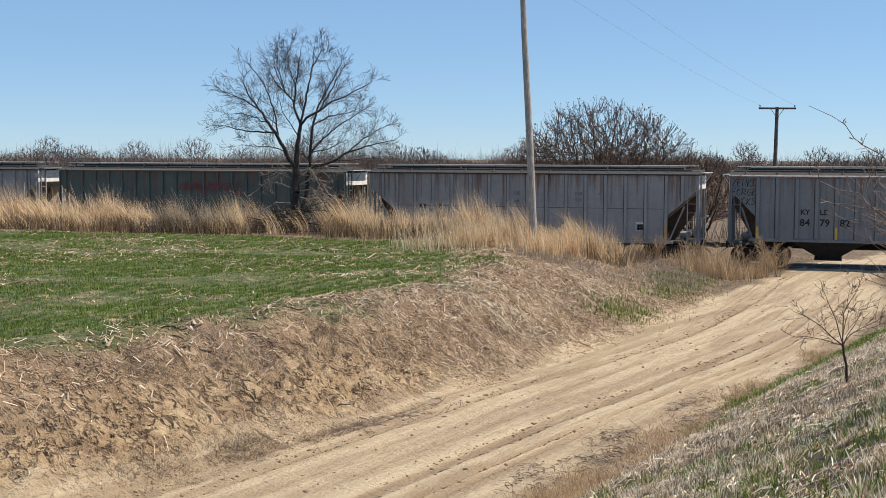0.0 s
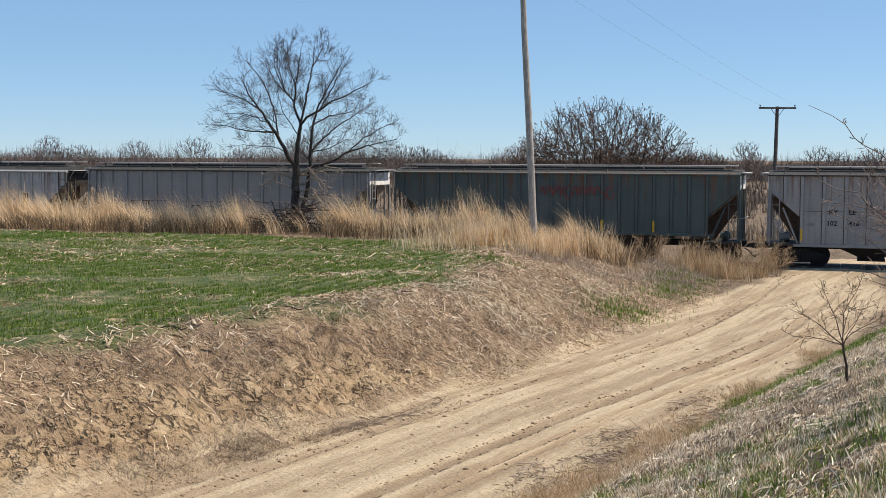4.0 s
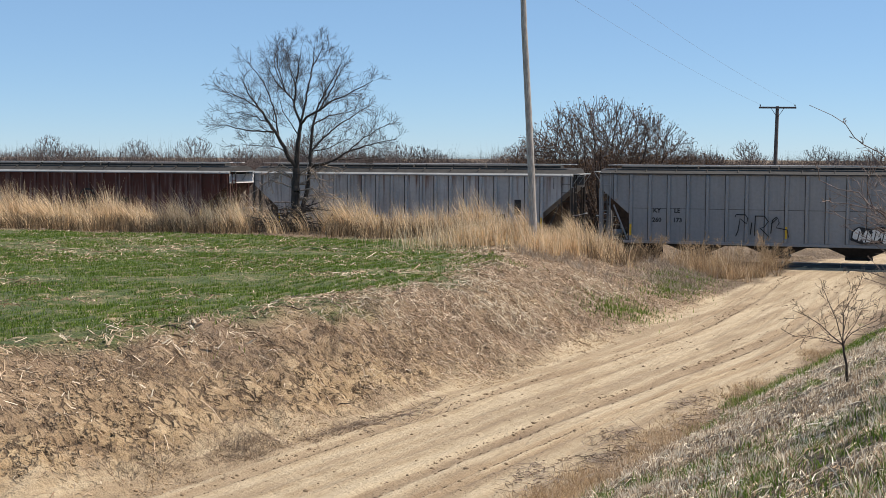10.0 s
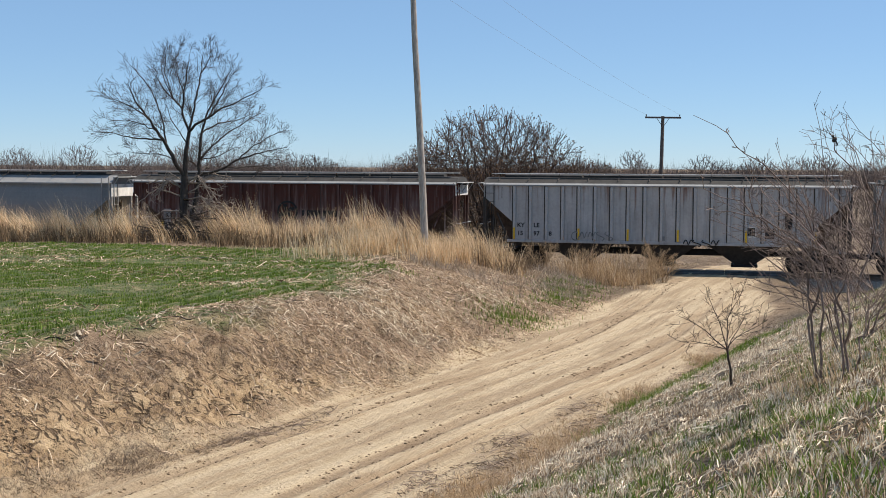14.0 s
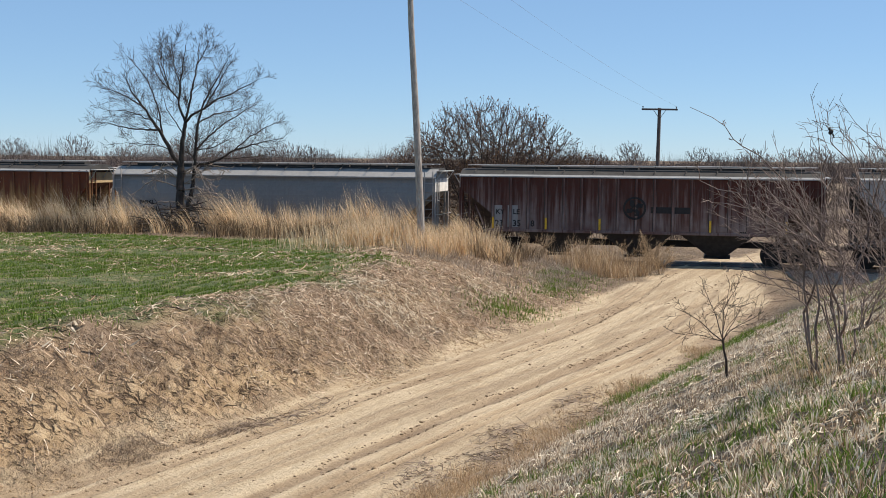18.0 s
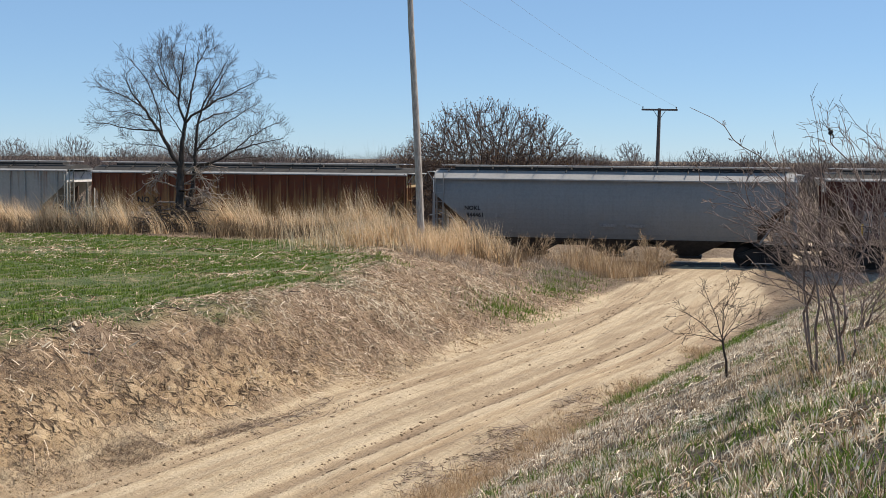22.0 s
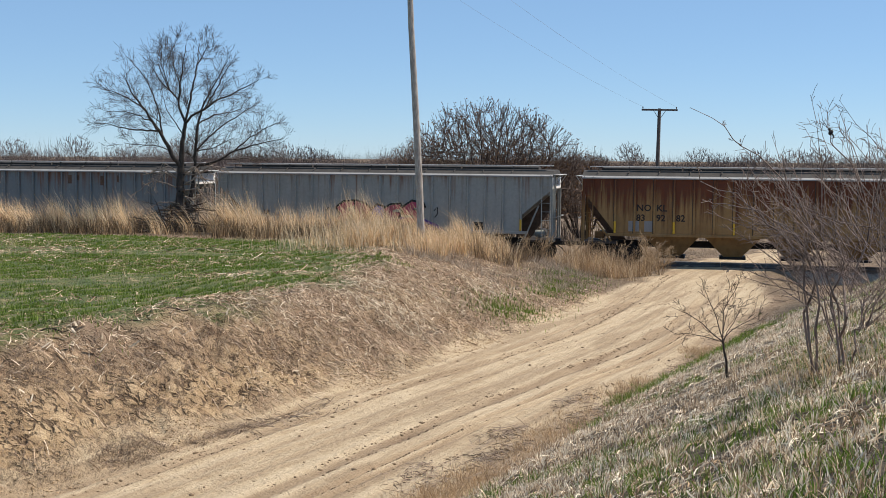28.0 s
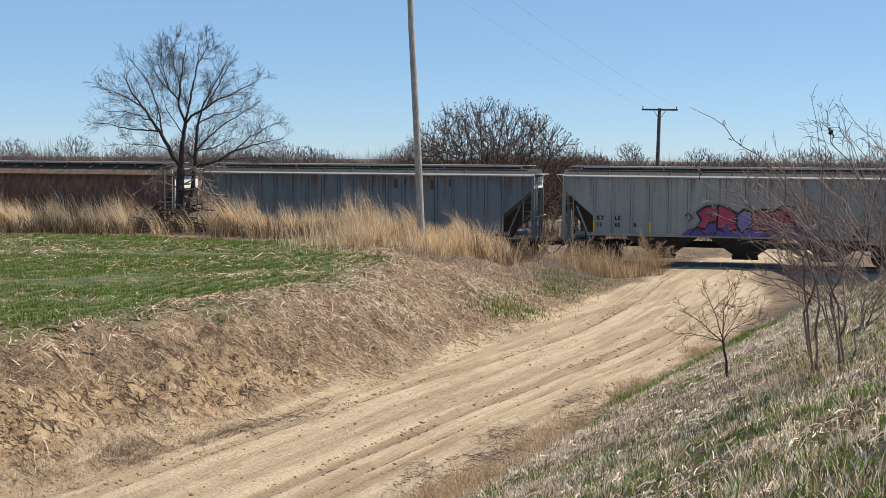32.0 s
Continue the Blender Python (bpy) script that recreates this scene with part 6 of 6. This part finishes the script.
def bank_litter():
    # straw strewn over the bank, thicker towards the crossing
    rng, x, y = scatter(250000, -13.5, -2.6, 13, 60, 221)
    r, q = road_rq(x, y)
    d = TN[0] * x + TN[1] * y
    t = (-r - 2.6) / (field_edge(q, d) - 2.2)
    far = smooth((q - 20) / 8)
    want = clumped(x, y, 57, 0.7, 2.2) * smooth((-r - 2.7) / 0.9) * (0.22 * smooth((t - 0.45) / 0.3) * (1 - far) + far * (0.45 + 0.55 * smooth((t - 0.1) / 0.3)) + 0.06)
    k = (t < 1.12 + 0.3 * (rng.random(len(x)) - 0.5)) & (d < 53) & (rng.random(len(x)) < want)
    stuff("straw_litter", straws("straw_litter", x[k], y[k], 0.16, 0.0095, STRAW, 11, 0.035), "brown and pale dry straw lying on the earth bank", "straw litter")
    rng, x, y = scatter(24000, -10.5, -3.4, 21.5, 46, 227)
    r, q = road_rq(x, y)
    d = TN[0] * x + TN[1] * y
    t = (-r - 2.6) / (field_edge(q, d) - 2.2)
    k = (t < 1.0) & (rng.random(len(x)) < np.clip((vnoise(x * 0.55, y * 0.55, 59) - 0.42) * 4, 0, 1) * smooth((t - 0.2) / 0.3))
    stuff("corn_straw", straws("corn_straw", x[k], y[k], 0.20, 0.0115, HUSK, 12, 0.05), "pale broken straw lying thick in patches on the bank", "straw litter")
    # crushed stalks, shorter and darker, between the straw
    rng, x, y = scatter(230000, -12.5, -2.7, 13, 56, 225)
    r, q = road_rq(x, y)
    d = TN[0] * x + TN[1] * y
    t = (-r - 2.6) / (field_edge(q, d) - 2.2)
    k = (t < 1.1) & (rng.random(len(x)) < clumped(x, y, 58, 0.4, 4.0) * smooth((-r - 2.6) / 1.0) * (0.07 + 0.75 * smooth((q - 20) / 7)))
    stuff("crushed_stalks", straws("crushed_stalks", x[k], y[k], 0.085, 0.0065, DARK_LITTER, 31, 0.008), "dark crushed stalks matted on the earth bank", "weed litter")
    # low tangles of dead weeds
    rng = np.random.default_rng(223)
    cx, cy = [], []
    for cr, cq, wr, wq, m in ((-5.2, 17.0, 0.5, 1.2, 190), (-5.0, 20.0, 0.5, 1.5, 230), (-4.9, 23.0, 0.45, 1.6, 190), (-4.0, 18.8, 0.5, 1.3, 120), (-3.3, 17.6, 0.35, 0.9, 200), (-2.95, 20.3, 0.22, 1.2, 130), (-3.4, 15.6, 0.5, 0.8, 90), (-4.2, 25.0, 0.5, 1.2, 70),
                              (-6.0, 25.5, 0.4, 1.6, 80), (-3.2, 29.0, 0.3, 1.6, 60), (-3.4, 34.0, 0.3, 2.0, 60), (-5.6, 31.0, 0.6, 2.0, 70)):
        u, v = from_rq(cr + rng.normal(0, wr * 0.6, m), cq + rng.normal(0, wq * 0.7, m))
        cx.append(u), cy.append(v)
    stuff("dark_litter", tufts("dark_litter", np.concatenate(cx), np.concatenate(cy), 46, 0.085, 0.0045, DARK_LITTER, 13, 0.10, 1.2, 0.4), "low tangles of grey-brown dead weeds on the earth bank", "weed litter")
    # flattened dead weeds along the road's right edge
    x, y = [], []
    for cr, cq, w, n in ((1.9, 22.5, 0.45, 220), (2.4, 20.6, 0.4, 260), (2.0, 26.5, 0.6, 200), (1.7, 19.2, 0.4, 120), (2.75, 24.5, 0.8, 260), (2.9, 28.0, 0.9, 340), (3.1, 32.0, 0.9, 300), (2.5, 21.5, 0.5, 160), (2.3, 18.5, 0.5, 160), (-2.7, 22.0, 0.9, 300)):
        rng = np.random.default_rng(int(cq * 10) + 5)
        u, v = from_rq(cr + rng.normal(0, 0.2, n), cq + rng.normal(0, w, n))
        x.append(u), y.append(v)
    stuff("dead_weeds", straws("dead_weeds", np.concatenate(x), np.concatenate(y), 0.17, 0.010, DARK_LITTER, 33, 0.04), "flattened grey dead weeds along the edges of the road", "weed litter")
    # green patches at the foot of the bank
    pts = []
    for cr, cq, w, n in ((-4.3, 38.5, 1.1, 3200), (-4.4, 46.5, 2.0, 4600), (-5.0, 49.5, 1.4, 2200), (-6.6, 20.0, 0.6, 300), (-7.8, 36.0, 1.2, 700)):
        rng = np.random.default_rng(int(cq * 10))
        x, y = from_rq(cr + rng.normal(0, 0.6, n), cq + rng.normal(0, w * 1.1, n))
        keep = rng.random(n) < clumped(x, y, 99, 1.3, 1.6)
        pts.append(on_ground(x[keep], y[keep]))
    stuff("green_patch", blades("green_patch", np.concatenate(pts), 0.2, 0.018, 0.6, GREEN, 15), "patches of fresh green grass at the foot of the bank", "grass patch")


def husks():
    """Bleached husks and a few dark sticks that lie along the field's edge."""
    rng = np.random.default_rng(251)
    n = 1100
    q = rng.uniform(14, 52, n)
    r = -4.9 - np.abs(rng.normal(0, 1.3, n)) + rng.normal(0, 0.5, n)
    x, y = from_rq(r, q)
    for hr, hq, m in ((-5.95, 19.6, 9), (-5.45, 18.7, 12), (-5.45, 20.7, 12), (-6.3, 17.6, 8), (-5.4, 24.4, 10)):
        u, v = from_rq(hr + rng.normal(0, 0.22, m), hq + rng.normal(0, 0.45, m))
        broken = blades("corn_stalks", on_ground(u, v, -0.04), 0.30, 0.055, 0.5, HUSK, int(hq * 10), flat=1.5, seg=3, bend=0.15)
        stuff("corn_stalks", broken, "bleached broken corn stalks lying at the edge of the field", "corn stalks")
    stuff("corn_husks", blades("corn_husks", on_ground(x, y, -0.03), 0.2, 0.028, 0.9, HUSK, 27, flat=1.6, seg=3, bend=0.2), "bleached corn husks and stalks along the edge of the field", "corn husks")
    for k, (px, pq, L, a) in enumerate(((-6.3, 21.6, 0.75, 0.3), (-6.1, 22.9, 0.55, 2.6), (-6.4, 19.3, 0.6, 0.1), (-7.2, 24.5, 0.5, 1.2), (-3.6, 21.2, 0.4, 0.5), (-6.0, 27.5, 0.6, 0.8))):
        x0, y0 = from_rq(np.array([px]), np.array([pq]))
        x0, y0 = float(x0[0]), float(y0[0])
        s = Growth(300 + k)
        fine, rs = s.limb([(-L / 2, 0, 0.02), (0, 0.03, 0.05), (L / 2, -0.02, 0.04)], 0.016, 0.008, 0)
        s.shoots(fine, rs, 1, 1, 2, 0.2, 40, 0.0)
        o = tagged(new("stick", s.mesh("stick", 0, 2, BARK, 5)), "dark dead stick lying on the earth bank", "stick", "sticks on the bank")
        o.matrix_world = pose(x0, y0, gz(x0, y0) + 0.01, 0, 0, math.degrees(a))


def right_bank():
    rng, x, y = scatter(21000, 2.6, 13.5, 6, 40, 231)
    r, q = road_rq(x, y)
    dens = smooth((r - 2.9 + 0.8 * (vnoise(x * 0.8, y * 0.8, 61) - 0.5)) / 0.9)
    near = np.clip(1.3 - np.hypot(x, y) / 42, 0.3, 1)
    k = rng.random(len(x)) < dens * near * clumped(x, y, 63, 0.9, 1.2)
    stuff("dead_grass", tufts("dead_grass", x[k], y[k], 15, 0.125, 0.010, PALE, 17, 0.055, 0.5, 0.5), "pale bleached dead bunch grass covering the road bank", "dead grass")
    rng, x, y = scatter(3600, 2.7, 5.0, 24, 37, 239)
    r, q = road_rq(x, y)
    k = rng.random(len(x)) < np.exp(-((r - 3.3 - 0.10 * (q - 27)) / 0.55) ** 2) * smooth((q - 24.5) / 3) * clumped(x, y, 68, 1.2, 1.6)
    stuff("verge_grass", tufts("verge_grass", x[k], y[k], 12, 0.17, 0.010, GREEN, 41, 0.08, 0.5, 0.6), "green grass along the foot of the bank beside the road", "green grass")
    rng, x, y = scatter(5200, 2.0, 3.8, 16, 36, 237)
    r, q = road_rq(x, y)
    k = rng.random(len(x)) < np.clip((vnoise(x * 0.45, y * 0.45, 67) - 0.35) * 3, 0, 1) * np.exp(-((r - 2.75) / 0.45) ** 2)
    stuff("tan_wisps", tufts("tan_wisps", x[k], y[k], 14, 0.17, 0.006, BRUSH, 39, 0.07, 0.7, 0.5), "thin tan wisps of dry grass along the edge of the road", "dry grass")
    rng, x, y = scatter(70000, 2.7, 13.5, 6, 36, 235)
    r, q = road_rq(x, y)
    k = rng.random(len(x)) < clumped(x, y, 69, 1.4, 2.4) * smooth((r - 2.9) / 0.8)
    stuff("fallen_grass", straws("fallen_grass", x[k], y[k], 0.13, 0.009, PALE, 25, 0.05), "bleached grass blades fallen between the tufts", "dead grass")
    rng, x, y = scatter(9000, 2.6, 13.5, 6, 44, 233)
    r, q = road_rq(x, y)
    patch = vnoise(x * 0.55, y * 0.55, 65) * 0.7 + vnoise(x * 1.6, y * 1.6, 66) * 0.3 + 0.20 * smooth((r - 5.2) / 2.5) + 0.16 * smooth((r - 5.0) / 1.5) * (1 - smooth((q - 14.5) / 4)) + 0.16 * np.exp(-((r - 3.4) / 0.5) ** 2) * smooth((q - 17) / 5)
    k = rng.random(len(x)) < np.clip((patch - 0.63) * 9, 0, 1) * smooth((r - 2.8) / 0.5)
    stuff("green_grass", tufts("green_grass", x[k], y[k], 12, 0.13, 0.009, GREEN, 19, 0.06, 0.5, 0.6), "fresh green grass growing through the dead grass", "green grass")


def sapling():
    x0, y0 = 6.70, 20.8
    g = Growth(71)
    main = g.limb([(0, 0, -0.05), (-0.04, 0, 0.35), (-0.10, 0, 0.72)], 0.026, 0.018)
    for a, b, L, r in ((-0.75, 0.5, 1.1, 0.016), (-0.35, 0.9, 1.0, 0.016), (0.15, 1.0, 1.1, 0.017), (0.55, 0.8, 0.8, 0.013), (-1.0, 0.12, 0.8, 0.012), (0.85, 0.75, 0.7, 0.011), (0.0, 0.9, 0.9, 0.012)):
        z0 = 0.72 - 0.1 * g.rng.random()
        e = np.array([-0.10, 0, z0])
        fine, rs = g.limb([e, e + np.array([a * L * 0.45, g.rng.normal(0, 0.15), b * L * 0.45 + 0.05]), e + np.array([a * L, g.rng.normal(0, 0.3), b * L])], r * 0.7, 0.003, 1)
        g.shoots(fine, rs, 2, 3, 7, 0.46, 50, 0.03, 0.2, 0.22, 0.5, 0.5)
    t = tagged(new("sapling"), "small bare sapling leaning on the grassy road bank", "sapling")
    t.location = (x0, y0, gz(x0, y0))
    part("trunk", g.mesh("trunk", 0, 0, BARK, 6), BARK, t)
    part("crown", g.mesh("crown", 1, 3, TWIG, 4, 0.0022), TWIG, t)


BIRD = (6.60, 16.4, 5.385)


def shrubs():
    """The tangle of bare thorny shrubs on the bank, and the bird that sits in it."""
    def build(seed, x0, y0, limbs, extra, spread_x, tall, label, twig, many, fan):
        g = Growth(seed)
        grown_limbs = []
        for r0, pts in limbs:
            grown_limbs.append(g.limb([((px - 575) / 255, g.rng.normal(0, 0.10) * k, (1030 - pz) / 255) for k, (px, pz) in enumerate(pts)], r0, 0.003, 0))
        for _ in range(extra):
            a, b = g.rng.uniform(-1, 1), g.rng.uniform(-1, 1)
            h = tall * g.rng.uniform(0.55, 1.0)
            grown_limbs.append(g.limb([(a * 0.22, b * 0.2, -0.05), (a * spread_x * 0.3, b * 0.4, h * 0.35), (a * spread_x * 0.75, b * 0.7, h * 0.72),
                                       (a * spread_x * g.rng.uniform(0.9, 1.5), b * 0.9, h * g.rng.uniform(0.85, 1.05))], g.rng.uniform(0.007, 0.016), 0.003, 0))
        if seed == 83:  # the twig under the bird
            z0 = gz(x0, y0)
            end = np.array(BIRD) - np.array([x0, y0, z0 + 0.045])
            grown_limbs.append(g.limb([(0, 0, 0), end * 0.4 + np.array([0.1, 0, 0.2]), end + np.array([0.06, 0.02, -0.12]), end, end + np.array([-0.12, 0.02, 0.22])], 0.02, 0.003, 0))
        for fine, rs in grown_limbs:
            thin = rs[0] <= 0.0101
            m = max(8, int(len(fine) * many))
            g.shoots(fine, np.minimum(rs, 0.010), 1, 2, m, twig * (0.22 if thin else 1), 40, 0.008, 0.3, 0.13, 0.55, 0.42, 5.3 / m)
        stems = g.limbs
        # long, nearly straight switches that fan out from the stems
        for _ in range(fan[0]):
            x, z = g.rng.uniform(*fan[1]), g.rng.uniform(*fan[2])
            a = radians(g.rng.uniform(*fan[3]))
            L = g.rng.uniform(*fan[4])
            y, e = g.rng.normal(0, 0.3), g.rng.normal(0, 0.25)
            bow = g.rng.uniform(-0.12, 0.18)
            fine, rs = g.limb([(x, y, z), (x + math.cos(a) * L * 0.5, y + e * L * 0.5, z + math.sin(a) * L * 0.5 + bow * L * 0.5), (x + math.cos(a) * L, y + e * L, z + math.sin(a) * L)], 0.0075, 0.0028, 1)
            g.shoots(fine, rs, 2, 2, 12, 0.22, 42, 0.0, 0.15, 0.12, 0.5, 0.6, 0.3)
        t = tagged(new("shrub"), label, "shrub", "shrubs on the bank")
        t.location = (x0, y0, gz(x0, y0))
        for k in range(stems):
            part("stem", g.mesh("stem", 0, 0, SHRUB_BARK, 6, 0.0, k), SHRUB_BARK, t)
        part("crown", g.mesh("crown", 1, 3, SHRUB_BARK, 3, 0.0028), SHRUB_BARK, t, "tangle of pinkish-grey leafless twigs")

    build(81, 6.05, 14.4, [(0.020, [(575, 1040), (570, 930), (558, 860), (585, 790), (610, 740), (612, 640), (598, 540)]), (0.017, [(560, 1040), (545, 900), (530, 800), (540, 700), (518, 620), (480, 540)]),
                           (0.017, [(480, 1040), (455, 860), (462, 760), (440, 690), (400, 620), (345, 545), (300, 470), (255, 395)]), (0.016, [(475, 1030), (440, 780), (425, 680), (350, 610), (300, 560), (230, 500), (150, 465), (112, 400)]),
                           (0.018, [(490, 1030), (462, 760), (478, 660), (472, 560), (430, 450)]), (0.010, [(480, 660), (430, 520), (330, 420), (240, 360), (165, 305), (108, 242)]),
                           (0.010, [(455, 800), (440, 770), (350, 750), (250, 720), (180, 715)]), (0.014, [(580, 1030), (600, 900), (640, 880), (680, 825)]), (0.013, [(585, 790), (630, 640), (650, 520), (640, 400), (665, 300)]),
                           (0.014, [(560, 860), (500, 700), (440, 600), (370, 520), (310, 400)]), (0.010, [(470, 700), (380, 590), (280, 540), (200, 530), (120, 525)])],
          0, 0.9, 3.0, "bare thorny shrub with several brown stems on the bank", 0.5, 1.0, (58, (-0.55, 0.45), (0.7, 1.9), (100, 168), (0.7, 1.6)))
    build(83, 7.75, 15.9, [(0.010, [(620, 1000), (660, 700), (640, 480), (560, 300), (530, 160), (536, 85)]), (0.010, [(660, 1000), (760, 700), (740, 480), (640, 330), (540, 180)]),
                          (0.010, [(680, 1000), (720, 640), (700, 400), (690, 200), (640, 100)])], 24, 1.3, 2.6, "dense bare thorny shrub on the bank", 0.45, 1.0, (62, (-0.7, 0.9), (0.7, 1.9), (60, 150), (0.6, 1.3)))
    build(85, 7.9, 18.8, [], 11, 1.4, 2.0, "low bare shrub further down the bank", 0.6, 0.7, (22, (-0.8, 1.0), (0.5, 1.4), (50, 150), (0.6, 1.2)))
    # the bird
    bird = tagged(new("bird"), "small dark songbird perched on a bare twig", "bird")
    bird.location = BIRD

    def egg(r, s, at):
        bm = bmesh.new()
        bmesh.ops.create_uvsphere(bm, u_segments=14, v_segments=9, radius=r)
        bmesh.ops.scale(bm, vec=s, verts=bm.verts)
        bmesh.ops.rotate(bm, matrix=Matrix.Rotation(radians(-50), 3, "Y"), verts=bm.verts)
        bmesh.ops.translate(bm, vec=at, verts=bm.verts)
        return bm
    part("body", egg(0.03, (1.35, 0.9, 0.95), (0, 0, 0)), FEATHER, bird)
    part("head", egg(0.019, (1, 0.95, 0.95), (-0.022, 0, 0.040)), FEATHER, bird)
    part("tail", Shape().prism([(0.018, -0.022), (0.03, -0.018), (0.05, -0.075), (0.038, -0.08)], -0.009, 0.009), FEATHER, bird)
    part("beak", Shape().rod((-0.038, 0, 0.042), (-0.052, 0, 0.039), 0.005, 0.001, 6), FEATHER, bird)
    for y in (-0.008, 0.008):
        part("leg", Shape().rod((0.0, y, -0.028), (-0.002, y, -0.05), 0.002, n=4), FEATHER, bird)
    # long dry stalks that lean out of the shrub's foot
    rng = np.random.default_rng(261)
    n = 160
    x, y = 5.75 + rng.normal(0, 0.35, n), 14.6 + rng.normal(0, 0.5, n)
    stuff("dry_stalks", blades("dry_stalks", on_ground(x, y), 0.6, 0.007, 0.3, TALL, 35, (-0.4, 0), seg=3), "long tan stalks leaning out of the foot of the shrub", "dry grass")


def clods():
    """Lumps of dry earth along the ruts of the road and at the foot of the banks."""
    ico = bmesh.new()
    bmesh.ops.create_icosphere(ico, subdivisions=1, radius=1)
    bv = np.array([v.co[:] for v in ico.verts])
    ico.verts.index_update()
    bf = np.array([[v.index for v in f.verts] for f in ico.faces])
    ico.free()
    def lumps(name, x, y, size, rng, label, mat):
        p = on_ground(x, y, 0.0)
        n = len(p)
        jit = 1 + 0.7 * (rng.random((n, len(bv), 1)) - 0.5)
        v = p[:, None] + bv[None] * jit * (size[:, None, None] * np.array([1.2, 1.0, 0.75])[None, None])
        f = bf[None] + (np.arange(n) * len(bv))[:, None, None]
        stuff(name, mesh_np(name, v.reshape(-1, 3), None, f.reshape(-1, 3), (mat,)), label, "dirt clods")

    rng, x, y = scatter(30000, -3.4, 3.2, 14, 56, 241)
    r, q = road_rq(x, y)
    rut = np.min([np.abs(r - r0 - rut_way(r0, q)) for r0 in (-2.40, -2.15, 0.0, 0.36, 0.92, 1.75)], axis=0)
    k = (rng.random(len(x)) < np.exp(-(rut / 0.06) ** 2) * clumped(x, y, 71, 0.5, 3.5)) | (rng.random(len(x)) < 0.025)
    lumps("dirt_clods", x[k], y[k], np.minimum(rng.lognormal(-4.1, 0.5, k.sum()), 0.045), rng, "small brown lumps of dry earth along the ruts", CLOD)
    rng, x, y = scatter(30000, -7.5, -2.5, 13, 34, 243)
    r, q = road_rq(x, y)
    k = rng.random(len(x)) < np.clip((vnoise(x * 0.5, y * 0.5, 73) - 0.42) * 3.5, 0.03, 1) * smooth((-r - 2.5) / 0.6) * (1 - smooth((-r - 5) / 2))
    lumps("bank_clods", x[k], y[k], np.minimum(rng.lognormal(-4.1, 0.4, k.sum()), 0.032), rng, "crumbling lumps of ochre earth on the bank", OCHRE_CLOD)


clods()
def brush_plants():
    """Bare bushy weeds beside the crossing, before the track."""
    for k, (s, d, tall) in enumerate(((-3.4, 57.9, 1.95), (-4.9, 57.6, 1.7), (-6.6, 57.2, 1.6), (-8.4, 57.0, 1.5), (-2.9, 56.7, 1.2))):
        g = Growth(400 + k)
        for _ in range(9):
            a, b = g.rng.uniform(-1, 1), g.rng.uniform(-1, 1)
            h = tall * g.rng.uniform(0.6, 0.95)
            fine, rs = g.limb([(a * 0.1, b * 0.1, -0.05), (a * 0.35, b * 0.3, h * 0.5), (a * 0.8, b * 0.6, h)], 0.016, 0.006, 0)
            g.shoots(fine, rs, 1, 2, 8, 0.6, 38, 0.05, 0.2, 0.08, 0.5, 0.6)
        p = along(s, d)
        t = tagged(new("weed_bush"), "bare tan bushy weed beside the road crossing", "bush", "weeds by the crossing")
        t.location = (p.x, p.y, gz(p.x, p.y))
        for j in range(g.limbs):
            part("stem", g.mesh("stem", 0, 0, WEED_STEM, 4, 0.0, j), WEED_STEM, t)
        part("crown", g.mesh("crown", 1, 2, WEED_STEM, 3, 0.005), WEED_STEM, t)


brush_plants()
tall_grass()
wheat_field()
bank_litter()
husks()
right_bank()
sapling()
shrubs()


# ---- what moves ----
def run(t):
    """How far the train has come since the start, m."""
    u = t / 16
    return 80.662 * u - 4.051 * u ** 2 - 2.1658 * u ** 3 + 1.0714 * u ** 4


def motions():
    line = -19.5  # the place along the track that lies straight ahead
    for c, car in zip(CARS, TRAIN):
        mid = line + c["R"] - c["L"] / 2
        walk(car, [(t, pose(*along(mid + run(t), TRACK, 0), 0, 0, -math.degrees(TH))) for t in range(33)])
    rows = []
    for k in range(247):
        t = min(32.0, k * 0.13)
        rows.append((t, math.degrees(run(t) / 0.457)))
    for w, x in WHEELS:
        walk(w, [(t, pose(x, 0, 0.457, 0, a, 0)) for t, a in rows])


motions()
